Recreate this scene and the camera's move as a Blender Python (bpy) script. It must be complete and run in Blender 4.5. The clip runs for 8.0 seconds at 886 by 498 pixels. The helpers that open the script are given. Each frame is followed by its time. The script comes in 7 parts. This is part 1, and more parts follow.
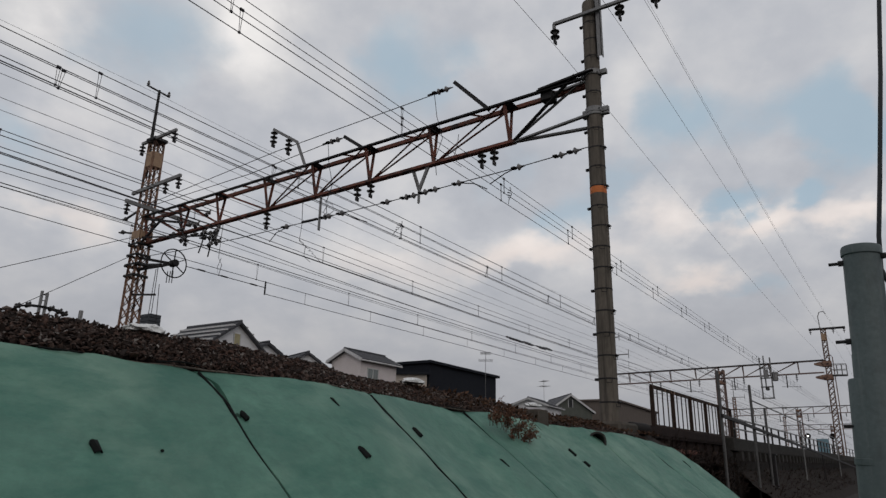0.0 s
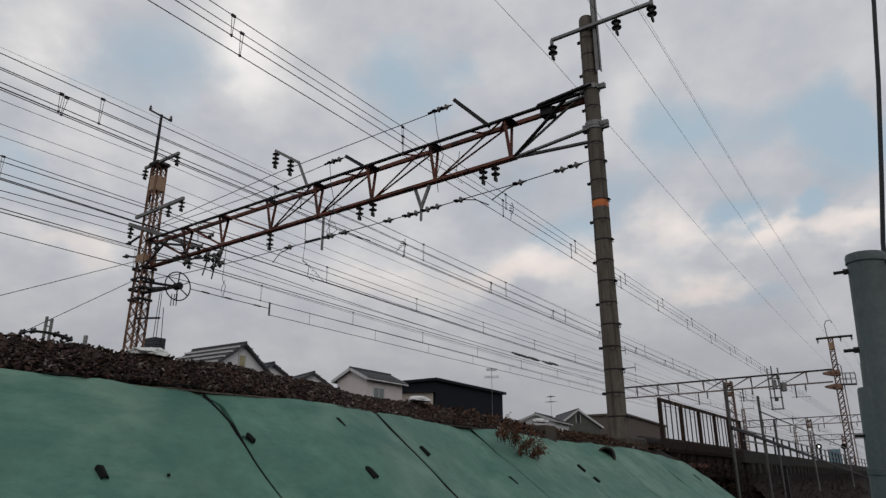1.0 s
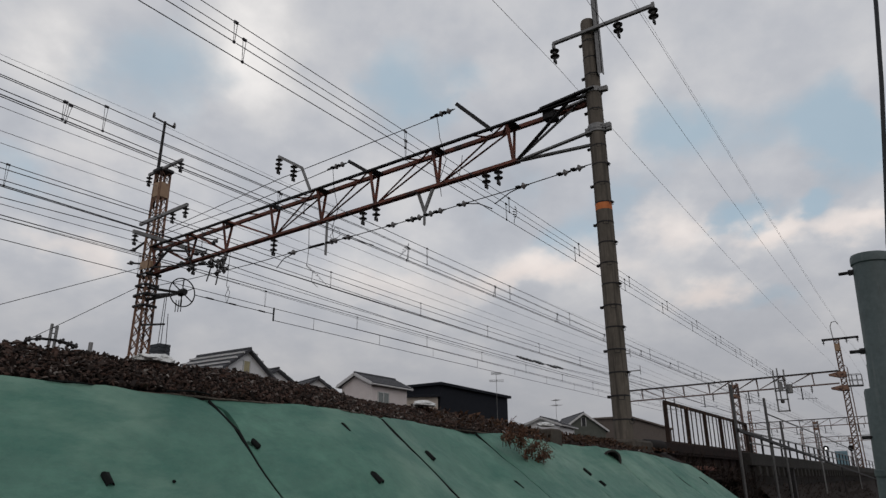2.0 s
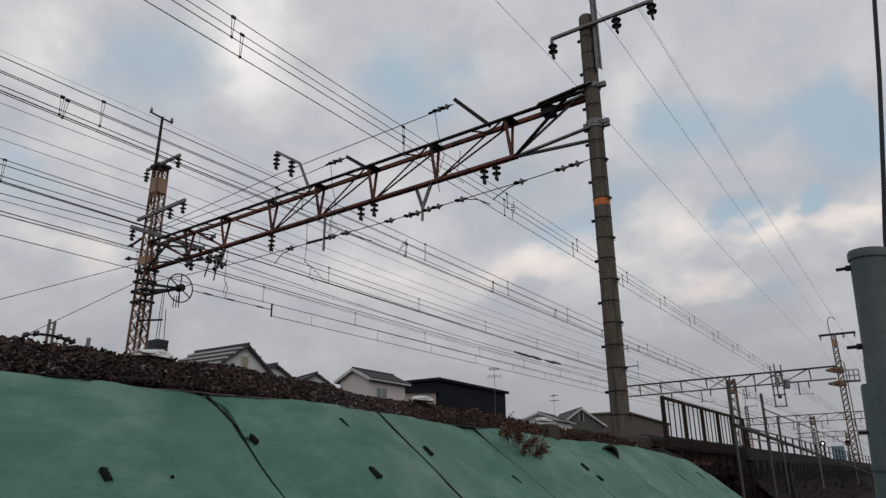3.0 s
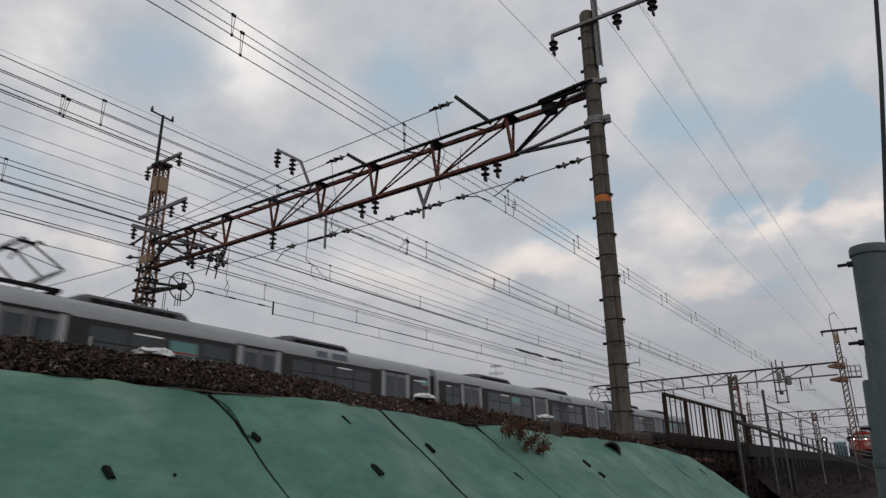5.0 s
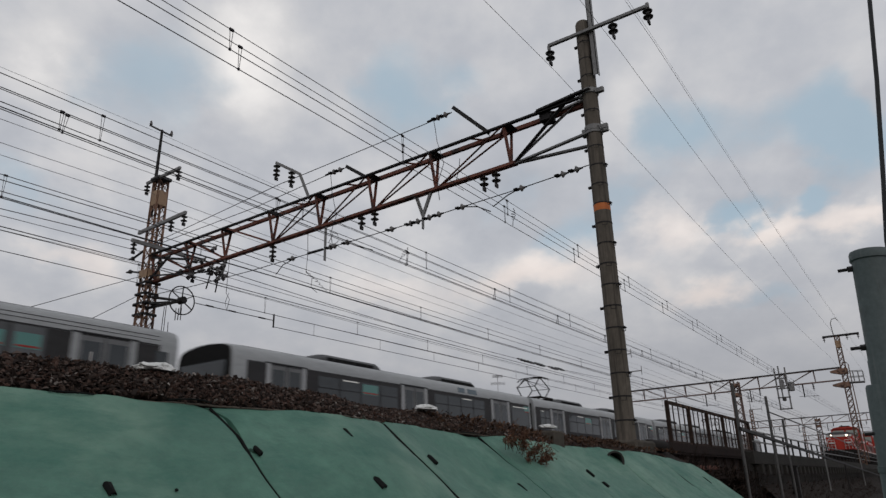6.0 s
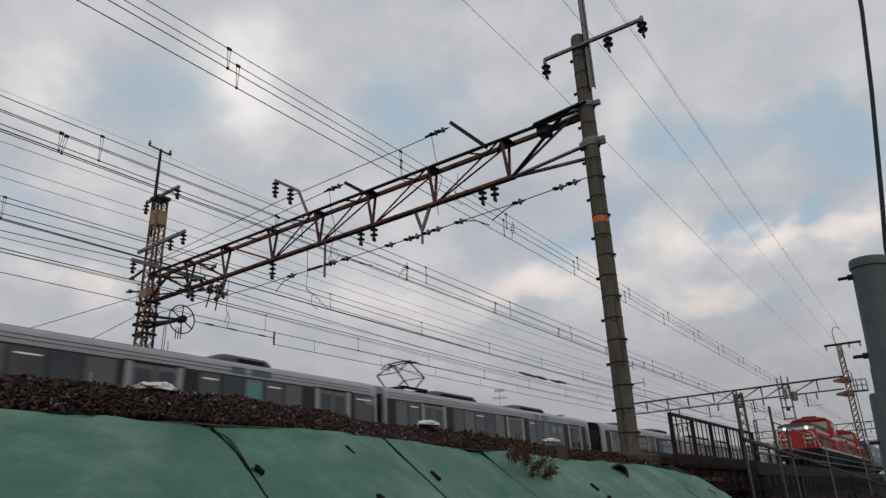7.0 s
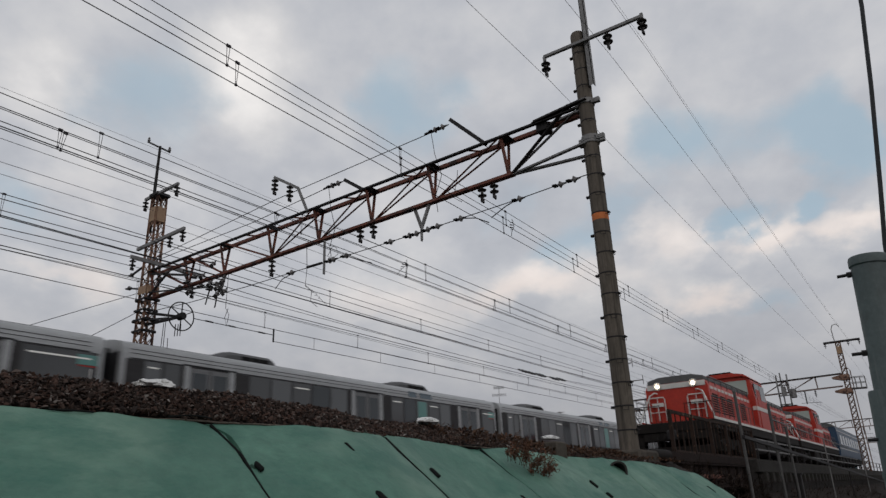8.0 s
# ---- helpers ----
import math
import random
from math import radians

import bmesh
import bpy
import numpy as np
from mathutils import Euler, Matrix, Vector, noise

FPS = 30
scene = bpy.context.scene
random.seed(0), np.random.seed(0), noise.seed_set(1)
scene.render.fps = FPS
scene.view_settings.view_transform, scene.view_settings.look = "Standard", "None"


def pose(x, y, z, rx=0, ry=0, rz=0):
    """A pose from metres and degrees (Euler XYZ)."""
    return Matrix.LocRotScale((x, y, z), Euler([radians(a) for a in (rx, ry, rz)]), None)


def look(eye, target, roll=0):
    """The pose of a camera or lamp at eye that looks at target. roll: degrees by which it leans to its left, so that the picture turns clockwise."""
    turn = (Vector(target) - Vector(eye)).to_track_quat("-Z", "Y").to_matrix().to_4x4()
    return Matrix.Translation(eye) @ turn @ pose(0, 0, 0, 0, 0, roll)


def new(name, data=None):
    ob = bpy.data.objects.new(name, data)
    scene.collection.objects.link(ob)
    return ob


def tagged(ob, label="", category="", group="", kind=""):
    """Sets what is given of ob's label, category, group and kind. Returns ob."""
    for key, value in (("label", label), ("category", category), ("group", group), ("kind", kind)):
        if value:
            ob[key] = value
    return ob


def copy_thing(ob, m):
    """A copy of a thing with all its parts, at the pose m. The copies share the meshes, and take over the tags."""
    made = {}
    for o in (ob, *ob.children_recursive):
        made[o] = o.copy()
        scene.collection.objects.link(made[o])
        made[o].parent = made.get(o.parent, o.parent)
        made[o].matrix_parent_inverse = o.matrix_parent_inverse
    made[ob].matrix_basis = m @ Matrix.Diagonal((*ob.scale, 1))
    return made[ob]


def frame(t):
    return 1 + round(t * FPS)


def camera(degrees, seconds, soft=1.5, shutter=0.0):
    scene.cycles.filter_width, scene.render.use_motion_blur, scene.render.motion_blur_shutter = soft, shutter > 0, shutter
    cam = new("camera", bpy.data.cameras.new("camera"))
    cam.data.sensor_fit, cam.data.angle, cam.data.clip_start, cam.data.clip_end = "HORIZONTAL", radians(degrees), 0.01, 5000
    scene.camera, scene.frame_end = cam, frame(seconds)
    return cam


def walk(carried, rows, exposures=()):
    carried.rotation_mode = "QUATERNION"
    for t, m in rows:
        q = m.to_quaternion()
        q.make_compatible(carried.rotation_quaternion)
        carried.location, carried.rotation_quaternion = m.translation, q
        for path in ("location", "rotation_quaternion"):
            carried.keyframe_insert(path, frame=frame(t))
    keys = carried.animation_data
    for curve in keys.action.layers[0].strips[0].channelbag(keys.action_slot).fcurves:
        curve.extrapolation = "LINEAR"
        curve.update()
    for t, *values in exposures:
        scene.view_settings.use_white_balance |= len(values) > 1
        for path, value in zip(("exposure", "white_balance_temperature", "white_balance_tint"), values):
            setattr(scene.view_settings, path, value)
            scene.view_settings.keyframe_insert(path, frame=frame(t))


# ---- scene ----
cam = camera(66.32, 8.0, soft=1.4, shutter=0.19)
CAM_ROWS = [
    (0.0, pose(0.0, 0.0, 1.6, 107.055, -1.132, -56.412)),
    (0.5, pose(0.0, 0.0, 1.6, 107.575, -0.560, -56.406)),
    (1.0, pose(0.0, 0.0, 1.6, 108.478, 0.000, -55.764)),
    (1.5, pose(0.0, 0.0, 1.6, 108.918, 0.321, -55.296)),
    (3.0, pose(0.0, 0.0, 1.6, 108.456, 0.387, -55.486)),
    (3.5, pose(0.0, 0.0, 1.6, 108.328, 0.343, -55.502)),
    (4.0, pose(0.0, 0.0, 1.6, 108.191, 0.324, -55.437)),
    (4.5, pose(0.0, 0.0, 1.6, 108.154, 0.434, -55.373)),
    (6.0, pose(0.0, 0.0, 1.6, 109.131, 1.293, -55.086)),
    (6.5, pose(0.0, 0.0, 1.6, 109.924, 1.961, -54.866)),
    (7.0, pose(0.0, 0.0, 1.6, 110.369, 2.158, -54.812)),
    (7.5, pose(0.0, 0.0, 1.6, 110.250, 2.109, -54.933)),
    (8.0, pose(0.0, 0.0, 1.6, 110.134, 2.141, -54.868)),
]
walk(cam, CAM_ROWS)

# ---- world, sun ----
def make_world():
    w = bpy.data.worlds.new("cloudy_sky")
    scene.world = w
    w.use_nodes = True
    nt = w.node_tree
    N, L = nt.nodes, nt.links
    bg = N["Background"]
    sky = N.new("ShaderNodeTexSky")
    sky.sky_type, sky.sun_disc = "NISHITA", False
    sky.sun_elevation, sky.sun_rotation = radians(28), radians(230)
    sky.air_density, sky.dust_density = 1.0, 1.5
    dim = N.new("ShaderNodeVectorMath")
    dim.operation = "SCALE"
    dim.inputs["Scale"].default_value = 0.05
    L.new(sky.outputs[0], dim.inputs[0])
    co = N.new("ShaderNodeTexCoord")
    sep = N.new("ShaderNodeSeparateXYZ")
    L.new(co.outputs["Generated"], sep.inputs[0])
    up = N.new("ShaderNodeMath")
    up.operation = "MAXIMUM"
    up.inputs[1].default_value = 0.0
    L.new(sep.outputs[2], up.inputs[0])
    zz = N.new("ShaderNodeMath")
    zz.operation = "ADD"
    zz.inputs[1].default_value = 0.42
    L.new(up.outputs[0], zz.inputs[0])
    flat = N.new("ShaderNodeCombineXYZ")
    for i in (0, 1):
        d = N.new("ShaderNodeMath")
        d.operation = "DIVIDE"
        L.new(sep.outputs[i], d.inputs[0])
        L.new(zz.outputs[0], d.inputs[1])
        L.new(d.outputs[0], flat.inputs[i])

    def math2(op, a, b=0.0, clamp=False):
        m = N.new("ShaderNodeMath")
        m.operation, m.use_clamp = op, clamp
        for sock, v in ((0, a), (1, b)):
            if isinstance(v, float):
                m.inputs[sock].default_value = v
            else:
                L.new(v, m.inputs[sock])
        return m.outputs[0]

    def noise_of(scale, detail, rough, shift):
        mp = N.new("ShaderNodeMapping")
        mp.inputs["Location"].default_value = shift
        mp.inputs["Rotation"].default_value = (0, 0, radians(-30))
        L.new(flat.outputs[0], mp.inputs[0])
        n = N.new("ShaderNodeTexNoise")
        n.inputs["Scale"].default_value = scale
        n.inputs["Detail"].default_value = detail
        n.inputs["Roughness"].default_value = rough
        L.new(mp.outputs[0], n.inputs["Vector"])
        return n

    def ranged(src, a, b, smooth=True):
        r = N.new("ShaderNodeMapRange")
        r.interpolation_type = "SMOOTHSTEP" if smooth else "LINEAR"
        r.inputs[1].default_value, r.inputs[2].default_value = a, b
        L.new(src, r.inputs[0])
        return r.outputs[0]

    def mix(fac, a, b):
        m = N.new("ShaderNodeMix")
        m.data_type = "RGBA"
        for sock, v in ((0, fac), (6, a), (7, b)):
            if isinstance(v, (tuple, float)):
                m.inputs[sock].default_value = v
            else:
                L.new(v, m.inputs[sock])
        return m.outputs[2]

    # bearing and elevation in degrees, frayed by noise
    bearing = math2("MULTIPLY", math2("ARCTAN2", sep.outputs[0], sep.outputs[1]), 57.29578)
    height = math2("MULTIPLY", math2("ARCSINE", sep.outputs[2]), 57.29578)
    place = N.new("ShaderNodeCombineXYZ")
    L.new(bearing, place.inputs[0])
    L.new(height, place.inputs[1])
    fray = None
    for scale, detail, amount in ((3.4, 4, 10.0), (11.0, 6, 6.5)):
        n = noise_of(scale, detail, 0.55, (scale, 2.0, 0.0))
        c = N.new("ShaderNodeVectorMath")
        c.operation = "MULTIPLY_ADD"
        L.new(n.outputs["Color"], c.inputs[0])
        c.inputs[1].default_value = (amount, amount * 0.55, 0.0)
        c.inputs[2].default_value = (-amount / 2, -amount * 0.275, 0.0)
        if fray is None:
            fray = c.outputs[0]
        else:
            a = N.new("ShaderNodeVectorMath")
            L.new(fray, a.inputs[0])
            L.new(c.outputs[0], a.inputs[1])
            fray = a.outputs[0]
    add = N.new("ShaderNodeVectorMath")
    L.new(place.outputs[0], add.inputs[0])
    L.new(fray, add.inputs[1])

    def banks(rows):
        total = None
        for az, el, wide, tall, tilt, amount in rows:
            mp = N.new("ShaderNodeMapping")
            mp.vector_type = "TEXTURE"
            mp.inputs["Location"].default_value = (az, el, 0)
            mp.inputs["Rotation"].default_value = (0, 0, radians(tilt))
            mp.inputs["Scale"].default_value = (wide * 1.35, tall * 1.35, 1)
            L.new(add.outputs[0], mp.inputs[0])
            ln = N.new("ShaderNodeVectorMath")
            ln.operation = "LENGTH"
            L.new(mp.outputs[0], ln.inputs[0])
            v = math2("MULTIPLY", ranged(ln.outputs["Value"], 1.0, 0.0), amount)
            total = v if total is None else math2("ADD", total, v)
        return total

    # bright cloud banks and blue gaps: bearing, elevation, width, height, tilt, amount
    bright = banks(CLOUD_BANKS)
    gaps = banks(BLUE_GAPS)
    body = noise_of(4.2, 7, 0.52, (0.4, 7.3, 0)).outputs[0]
    fine = noise_of(12.0, 6, 0.55, (2.4, 3.3, 0)).outputs[0]
    shade = math2("ADD", math2("MULTIPLY", body, 0.95), math2("MULTIPLY", fine, 0.40))
    shade = math2("ADD", shade, -0.285)
    shade = math2("ADD", shade, math2("MULTIPLY", bright, 0.95))
    shade = math2("SUBTRACT", shade, math2("MULTIPLY", gaps, 0.16), True)
    ramp = N.new("ShaderNodeValToRGB")
    stops = ((0.0, (0.37, 0.395, 0.445)), (0.36, (0.497, 0.512, 0.552)), (0.66, (0.655, 0.65, 0.66)), (1.0, (0.92, 0.89, 0.87)))
    e = ramp.color_ramp.elements
    while len(e) < len(stops):
        e.new(0.5)
    for k, (at, colour) in enumerate(stops):
        e[k].position, e[k].color = at, (*colour, 1)
    L.new(shade, ramp.inputs[0])
    low = ranged(height, 26.0, 14.0)
    warm = math2("MULTIPLY", math2("MULTIPLY", ranged(bright, 0.08, 0.45), low), 0.65)
    cloud = mix(warm, ramp.outputs[0], (0.86, 0.74, 0.68, 1))
    blue = mix(0.8, dim.outputs[0], (0.42, 0.56, 0.665, 1))
    open_sky = math2("MULTIPLY", ranged(math2("ADD", gaps, math2("MULTIPLY", fine, 0.5)), 0.35, 1.0), 0.8)
    all_sky = mix(open_sky, cloud, blue)
    # the low sky is duller and pinkish
    haze = math2("MULTIPLY", ranged(height, 18.0, 4.0, False), 0.72)
    all_sky = mix(haze, all_sky, (0.325, 0.328, 0.348, 1))
    L.new(all_sky, bg.inputs[0])
    bg.inputs[1].default_value = 1.0


CLOUD_BANKS = [
    (20.7, 30.6, 4.7, 3.4, 0, 0.35), (37.2, 33.2, 6.6, 6.2, 0, 0.5), (40.4, 37.0, 7.0, 2.9, 0, 0.2), (26.5, 24.8, 5.9, 3.7, 0, 0.35),
    (61.0, 34.4, 7.1, 6.0, 0, 0.22), (72.7, 29.2, 4.4, 4.8, 0, 0.22), (63.3, 16.6, 7.7, 2.4, 12, 0.45), (74.7, 19.0, 3.4, 2.7, 0, 0.4),
    (83.0, 18.1, 5.1, 1.9, 8, 0.5), (89.4, 17.9, 2.6, 1.8, 0, 0.5), (76.3, 14.1, 4.2, 1.6, 0, 0.42), (70.9, 15.9, 3.7, 1.8, 0, 0.22),
    (50.9, 15.1, 8.4, 2.9, -12, 0.25), (26.4, 16.2, 3.9, 2.1, -15, 0.3)]
BLUE_GAPS = [
    (29.2, 31.3, 7.3, 4.8, 0, 0.6), (53.2, 31.8, 6.6, 4.9, 0, 0.7), (76.4, 27.1, 4.6, 3.7, 0, 0.7), (89.7, 24.3, 4.3, 4.3, 0, 0.9),
    (79.9, 19.6, 3.6, 2.0, 0, 0.9), (86.2, 20.0, 2.8, 1.3, 5, 0.8), (66.9, 19.5, 5.8, 2.6, 0, 0.55), (84.5, 26.5, 6.5, 3.0, 10, 0.55), (81.5, 12.6, 3.5, 1.6, 0, 0.5), (71.5, 22.5, 4.5, 2.5, 0, 0.5), (22.1, 21.3, 4.1, 3.6, 0, 0.4), (60.5, 23.4, 5.1, 2.8, 0, 0.3)]
make_world()
sun_data = bpy.data.lights.new("sun", "SUN")
sun_data.energy, sun_data.angle, sun_data.color = 0.34, radians(40), (1.0, 0.93, 0.85)
sun = new("sun", sun_data)
sun.matrix_world = look((-30, -25, 21), (0, 5, 0))
scene.view_settings.exposure = 0.0


# ---- materials ----
def material(name, c1, c2=None, rough=0.8, metal=0.0, scale=6.0, bump=0.0, bump_scale=None, spots=None, spot_at=(0.6, 0.72),
             spot_scale=1.5, vary=0.0, island=False, stretch=(1, 1, 1), glow=None, streak=None):
    m = bpy.data.materials.new(name)
    m.use_nodes = True
    N, L = m.node_tree.nodes, m.node_tree.links
    b = N["Principled BSDF"]
    b.inputs["Roughness"].default_value = rough
    b.inputs["Metallic"].default_value = metal
    b.inputs["Specular IOR Level"].default_value = 0.15 if rough >= 0.8 else 0.4
    c2 = c2 or tuple(v * 0.72 for v in c1)
    co = N.new("ShaderNodeTexCoord")
    mp = N.new("ShaderNodeMapping")
    mp.inputs["Scale"].default_value = stretch
    L.new(co.outputs["Object"], mp.inputs[0])

    def noise_of(s, det=5):
        n = N.new("ShaderNodeTexNoise")
        n.inputs["Scale"].default_value = s
        n.inputs["Detail"].default_value = det
        n.inputs["Roughness"].default_value = 0.6
        L.new(mp.outputs[0], n.inputs["Vector"])
        return n.outputs[0]

    def ramp(src, a, z):
        r = N.new("ShaderNodeMapRange")
        r.inputs[1].default_value, r.inputs[2].default_value = a, z
        L.new(src, r.inputs[0])
        return r.outputs[0]

    def mix(fac, a, z):
        x = N.new("ShaderNodeMix")
        x.data_type = "RGBA"
        L.new(fac, x.inputs[0])
        for sock, v in ((6, a), (7, z)):
            if isinstance(v, tuple):
                x.inputs[sock].default_value = (*v, 1)
            else:
                L.new(v, x.inputs[sock])
        return x.outputs[2]

    col = mix(ramp(noise_of(scale), 0.32, 0.68), c1, c2)
    fine = noise_of(scale * 7, 3)
    col = mix(ramp(fine, 0.25, 0.9), col, tuple(v * 0.8 for v in c2))
    if spots:
        col = mix(ramp(noise_of(spot_scale), *spot_at), col, spots)
    if streak:
        # rain streaks and grime running down the slope
        mp2 = N.new("ShaderNodeMapping")
        mp2.inputs["Scale"].default_value = streak[1]
        L.new(co.outputs["Object"], mp2.inputs[0])
        n2 = N.new("ShaderNodeTexNoise")
        n2.inputs["Scale"].default_value = 1.0
        n2.inputs["Detail"].default_value = 6
        n2.inputs["Roughness"].default_value = 0.65
        L.new(mp2.outputs[0], n2.inputs["Vector"])
        col = mix(ramp(n2.outputs[0], *streak[2]), col, streak[0])
    if vary:
        info = N.new("ShaderNodeNewGeometry" if island else "ShaderNodeObjectInfo")
        src = info.outputs["Random Per Island"] if island else info.outputs["Random"]
        hsv = N.new("ShaderNodeHueSaturation")
        r = N.new("ShaderNodeMapRange")
        r.inputs[3].default_value, r.inputs[4].default_value = 1 - vary, 1 + vary
        L.new(src, r.inputs[0])
        L.new(r.outputs[0], hsv.inputs["Value"])
        L.new(col, hsv.inputs["Color"])
        col = hsv.outputs[0]
    L.new(col, b.inputs["Base Color"])
    if bump:
        bp = N.new("ShaderNodeBump")
        bp.inputs["Strength"].default_value = bump
        bp.inputs["Distance"].default_value = 0.02
        L.new(noise_of(bump_scale or scale * 4, 6), bp.inputs["Height"])
        L.new(bp.outputs[0], b.inputs["Normal"])
    if glow:
        b.inputs["Emission Color"].default_value = (*glow[0], 1)
        b.inputs["Emission Strength"].default_value = glow[1]
    return m


def glass_material(name, tint, rough=0.08):
    m = bpy.data.materials.new(name)
    m.use_nodes = True
    b = m.node_tree.nodes["Principled BSDF"]
    b.inputs["Base Color"].default_value = (*tint, 1)
    b.inputs["Roughness"].default_value = rough
    b.inputs["Specular IOR Level"].default_value = 0.6
    return m


GREEN = material("green_sprayed_mortar", (0.116, 0.262, 0.190), (0.069, 0.172, 0.129), 0.66, 0, 1.5, 0.5, 26, (0.18, 0.30, 0.225), (0.5, 0.75), 0.9,
                 streak=((0.030, 0.130, 0.094), (1.3, 3.0, 3.0), (0.48, 0.74)))
JOINT = material("black_joint", (0.012, 0.014, 0.013), rough=0.9)
SOIL = material("dark_soil", (0.035, 0.026, 0.021), (0.02, 0.016, 0.014), 0.95, 0, 5, 0.8, 40)
def ballast_material():
    """Broken stone: mostly dark brown, some rusty, a few pale and dusty."""
    m = material("ballast_stone", (0.05, 0.036, 0.03), (0.03, 0.022, 0.019), 0.85, 0, 18, 0.4, 60)
    N, L = m.node_tree.nodes, m.node_tree.links
    b = N["Principled BSDF"]
    old = b.inputs["Base Color"].links[0].from_socket
    geo = N.new("ShaderNodeNewGeometry")
    ramp = N.new("ShaderNodeValToRGB")
    stops = ((0.0, (0.016, 0.012, 0.011)), (0.40, (0.042, 0.030, 0.025)), (0.62, (0.085, 0.046, 0.034)), (0.86, (0.10, 0.07, 0.058)), (0.965, (0.16, 0.13, 0.115)), (1.0, (0.38, 0.35, 0.32)))
    e = ramp.color_ramp.elements
    while len(e) < len(stops):
        e.new(0.5)
    for k, (at, colour) in enumerate(stops):
        e[k].position, e[k].color = at, (*colour, 1)
    L.new(geo.outputs["Random Per Island"], ramp.inputs[0])
    mx = N.new("ShaderNodeMix")
    mx.data_type = "RGBA"
    mx.inputs[0].default_value = 0.72
    L.new(old, mx.inputs[6])
    L.new(ramp.outputs[0], mx.inputs[7])
    L.new(mx.outputs[2], b.inputs["Base Color"])
    return m


STONE = ballast_material()
DRYLEAF = material("dry_leaf", (0.10, 0.052, 0.030), (0.05, 0.03, 0.02), 0.85, 0, 30, vary=0.6, island=True)
TWIG = material("dry_twig", (0.12, 0.055, 0.035), (0.07, 0.035, 0.025), 0.9, 0, 20)
PLANT = material("weed_leaf", (0.20, 0.092, 0.058), (0.10, 0.055, 0.036), 0.8, 0, 14, vary=0.5, island=True)
BRUSH = material("dead_brush", (0.045, 0.03, 0.022), (0.02, 0.014, 0.012), 0.9, 0, 9, vary=0.7, island=True)
EARTH = material("ground_earth", (0.06, 0.053, 0.047), (0.04, 0.036, 0.033), 0.95, 0, 0.8, 0.5, 12)
CONC = material("pole_concrete", (0.185, 0.157, 0.13), (0.12, 0.104, 0.086), 0.9, 0, 3, 0.35, 45, (0.14, 0.12, 0.10), (0.55, 0.75), 2.2, stretch=(1, 1, 0.35),
                streak=((0.055, 0.049, 0.042), (14, 14, 0.6), (0.48, 0.70)))
BLOCKCONC = material("weathered_block_concrete", (0.11, 0.094, 0.078), (0.07, 0.06, 0.05), 0.92, 0, 3, 0.4, 35, (0.05, 0.044, 0.036), (0.5, 0.7), 2.5)
CONC_DARK = material("old_concrete", (0.06, 0.056, 0.051), (0.036, 0.034, 0.031), 0.92, 0, 1.6, 0.5, 30, (0.055, 0.05, 0.045), (0.5, 0.72), 0.8)
WALLSTONE = material("retaining_wall_stone", (0.026, 0.021, 0.018), (0.015, 0.013, 0.012), 0.95, 0, 1.8, 0.6, 18, (0.03, 0.027, 0.024), (0.5, 0.7), 0.7)
STEEL = material("galvanised_steel", (0.30, 0.295, 0.288), (0.19, 0.185, 0.182), 0.6, 0.35, 8, 0.15, 60)
DARKSTEEL = material("dark_steel", (0.034, 0.031, 0.031), (0.022, 0.02, 0.02), 0.65, 0.4, 9)
RUST = material("rusty_red_steel", (0.30, 0.115, 0.08), (0.16, 0.075, 0.06), 0.85, 0.1, 5, 0.3, 50, (0.055, 0.042, 0.04), (0.5, 0.68), 3)
RUSTMAST = material("flaking_mast_paint", (0.42, 0.28, 0.20), (0.24, 0.135, 0.10), 0.85, 0.1, 4, 0.3, 50, (0.07, 0.045, 0.04), (0.48, 0.62), 3.5)
TANPLATE = material("tan_plate_paint", (0.46, 0.31, 0.19), (0.34, 0.22, 0.14), 0.7, 0, 5, 0.1, 40, (0.2, 0.1, 0.06), (0.6, 0.75), 4)
BRIDGERUST = material("dark_rusty_railing", (0.06, 0.036, 0.027), (0.028, 0.02, 0.017), 0.88, 0.1, 6, 0.3, 50, (0.22, 0.13, 0.08), (0.60, 0.70), 5)
ORANGE = material("orange_band", (0.72, 0.20, 0.04), (0.55, 0.15, 0.04), 0.6, 0, 8)
PORCELAIN = material("brown_porcelain", (0.06, 0.055, 0.052), rough=0.18, scale=9)
GREYPORC = material("grey_porcelain", (0.20, 0.19, 0.19), rough=0.25, scale=9)
WIRE = material("wire_metal", (0.06, 0.055, 0.06), rough=0.6, metal=0.5, scale=3)
THINWIRE = material("pale_wire", (0.17, 0.17, 0.18), rough=0.6, metal=0.5, scale=3)
RUBBER = material("black_cable", (0.015, 0.018, 0.022), rough=0.55, scale=5)
POLEGREY = material("grey_green_pole_paint", (0.112, 0.138, 0.138), (0.084, 0.106, 0.106), 0.6, 0.1, 5, 0.12, 60, (0.066, 0.076, 0.075), (0.55, 0.75), 9, streak=((0.15, 0.165, 0.16), (22, 22, 1.2), (0.58, 0.78)))
BAG = material("white_sandbag", (0.82, 0.82, 0.80), (0.70, 0.70, 0.68), 0.9, 0, 12, 0.5, 30)
STAINLESS = material("train_stainless", (0.46, 0.47, 0.475), (0.39, 0.40, 0.405), 0.5, 0.2, 1.2, stretch=(0.2, 1, 1))
TRAINBAND = material("train_window_band", (0.038, 0.036, 0.037), (0.028, 0.026, 0.027), 0.65, 0.0, 1.0, stretch=(0.2, 1, 1))
TRAINROOF = material("train_roof", (0.33, 0.335, 0.34), (0.25, 0.255, 0.26), 0.8, 0, 2)
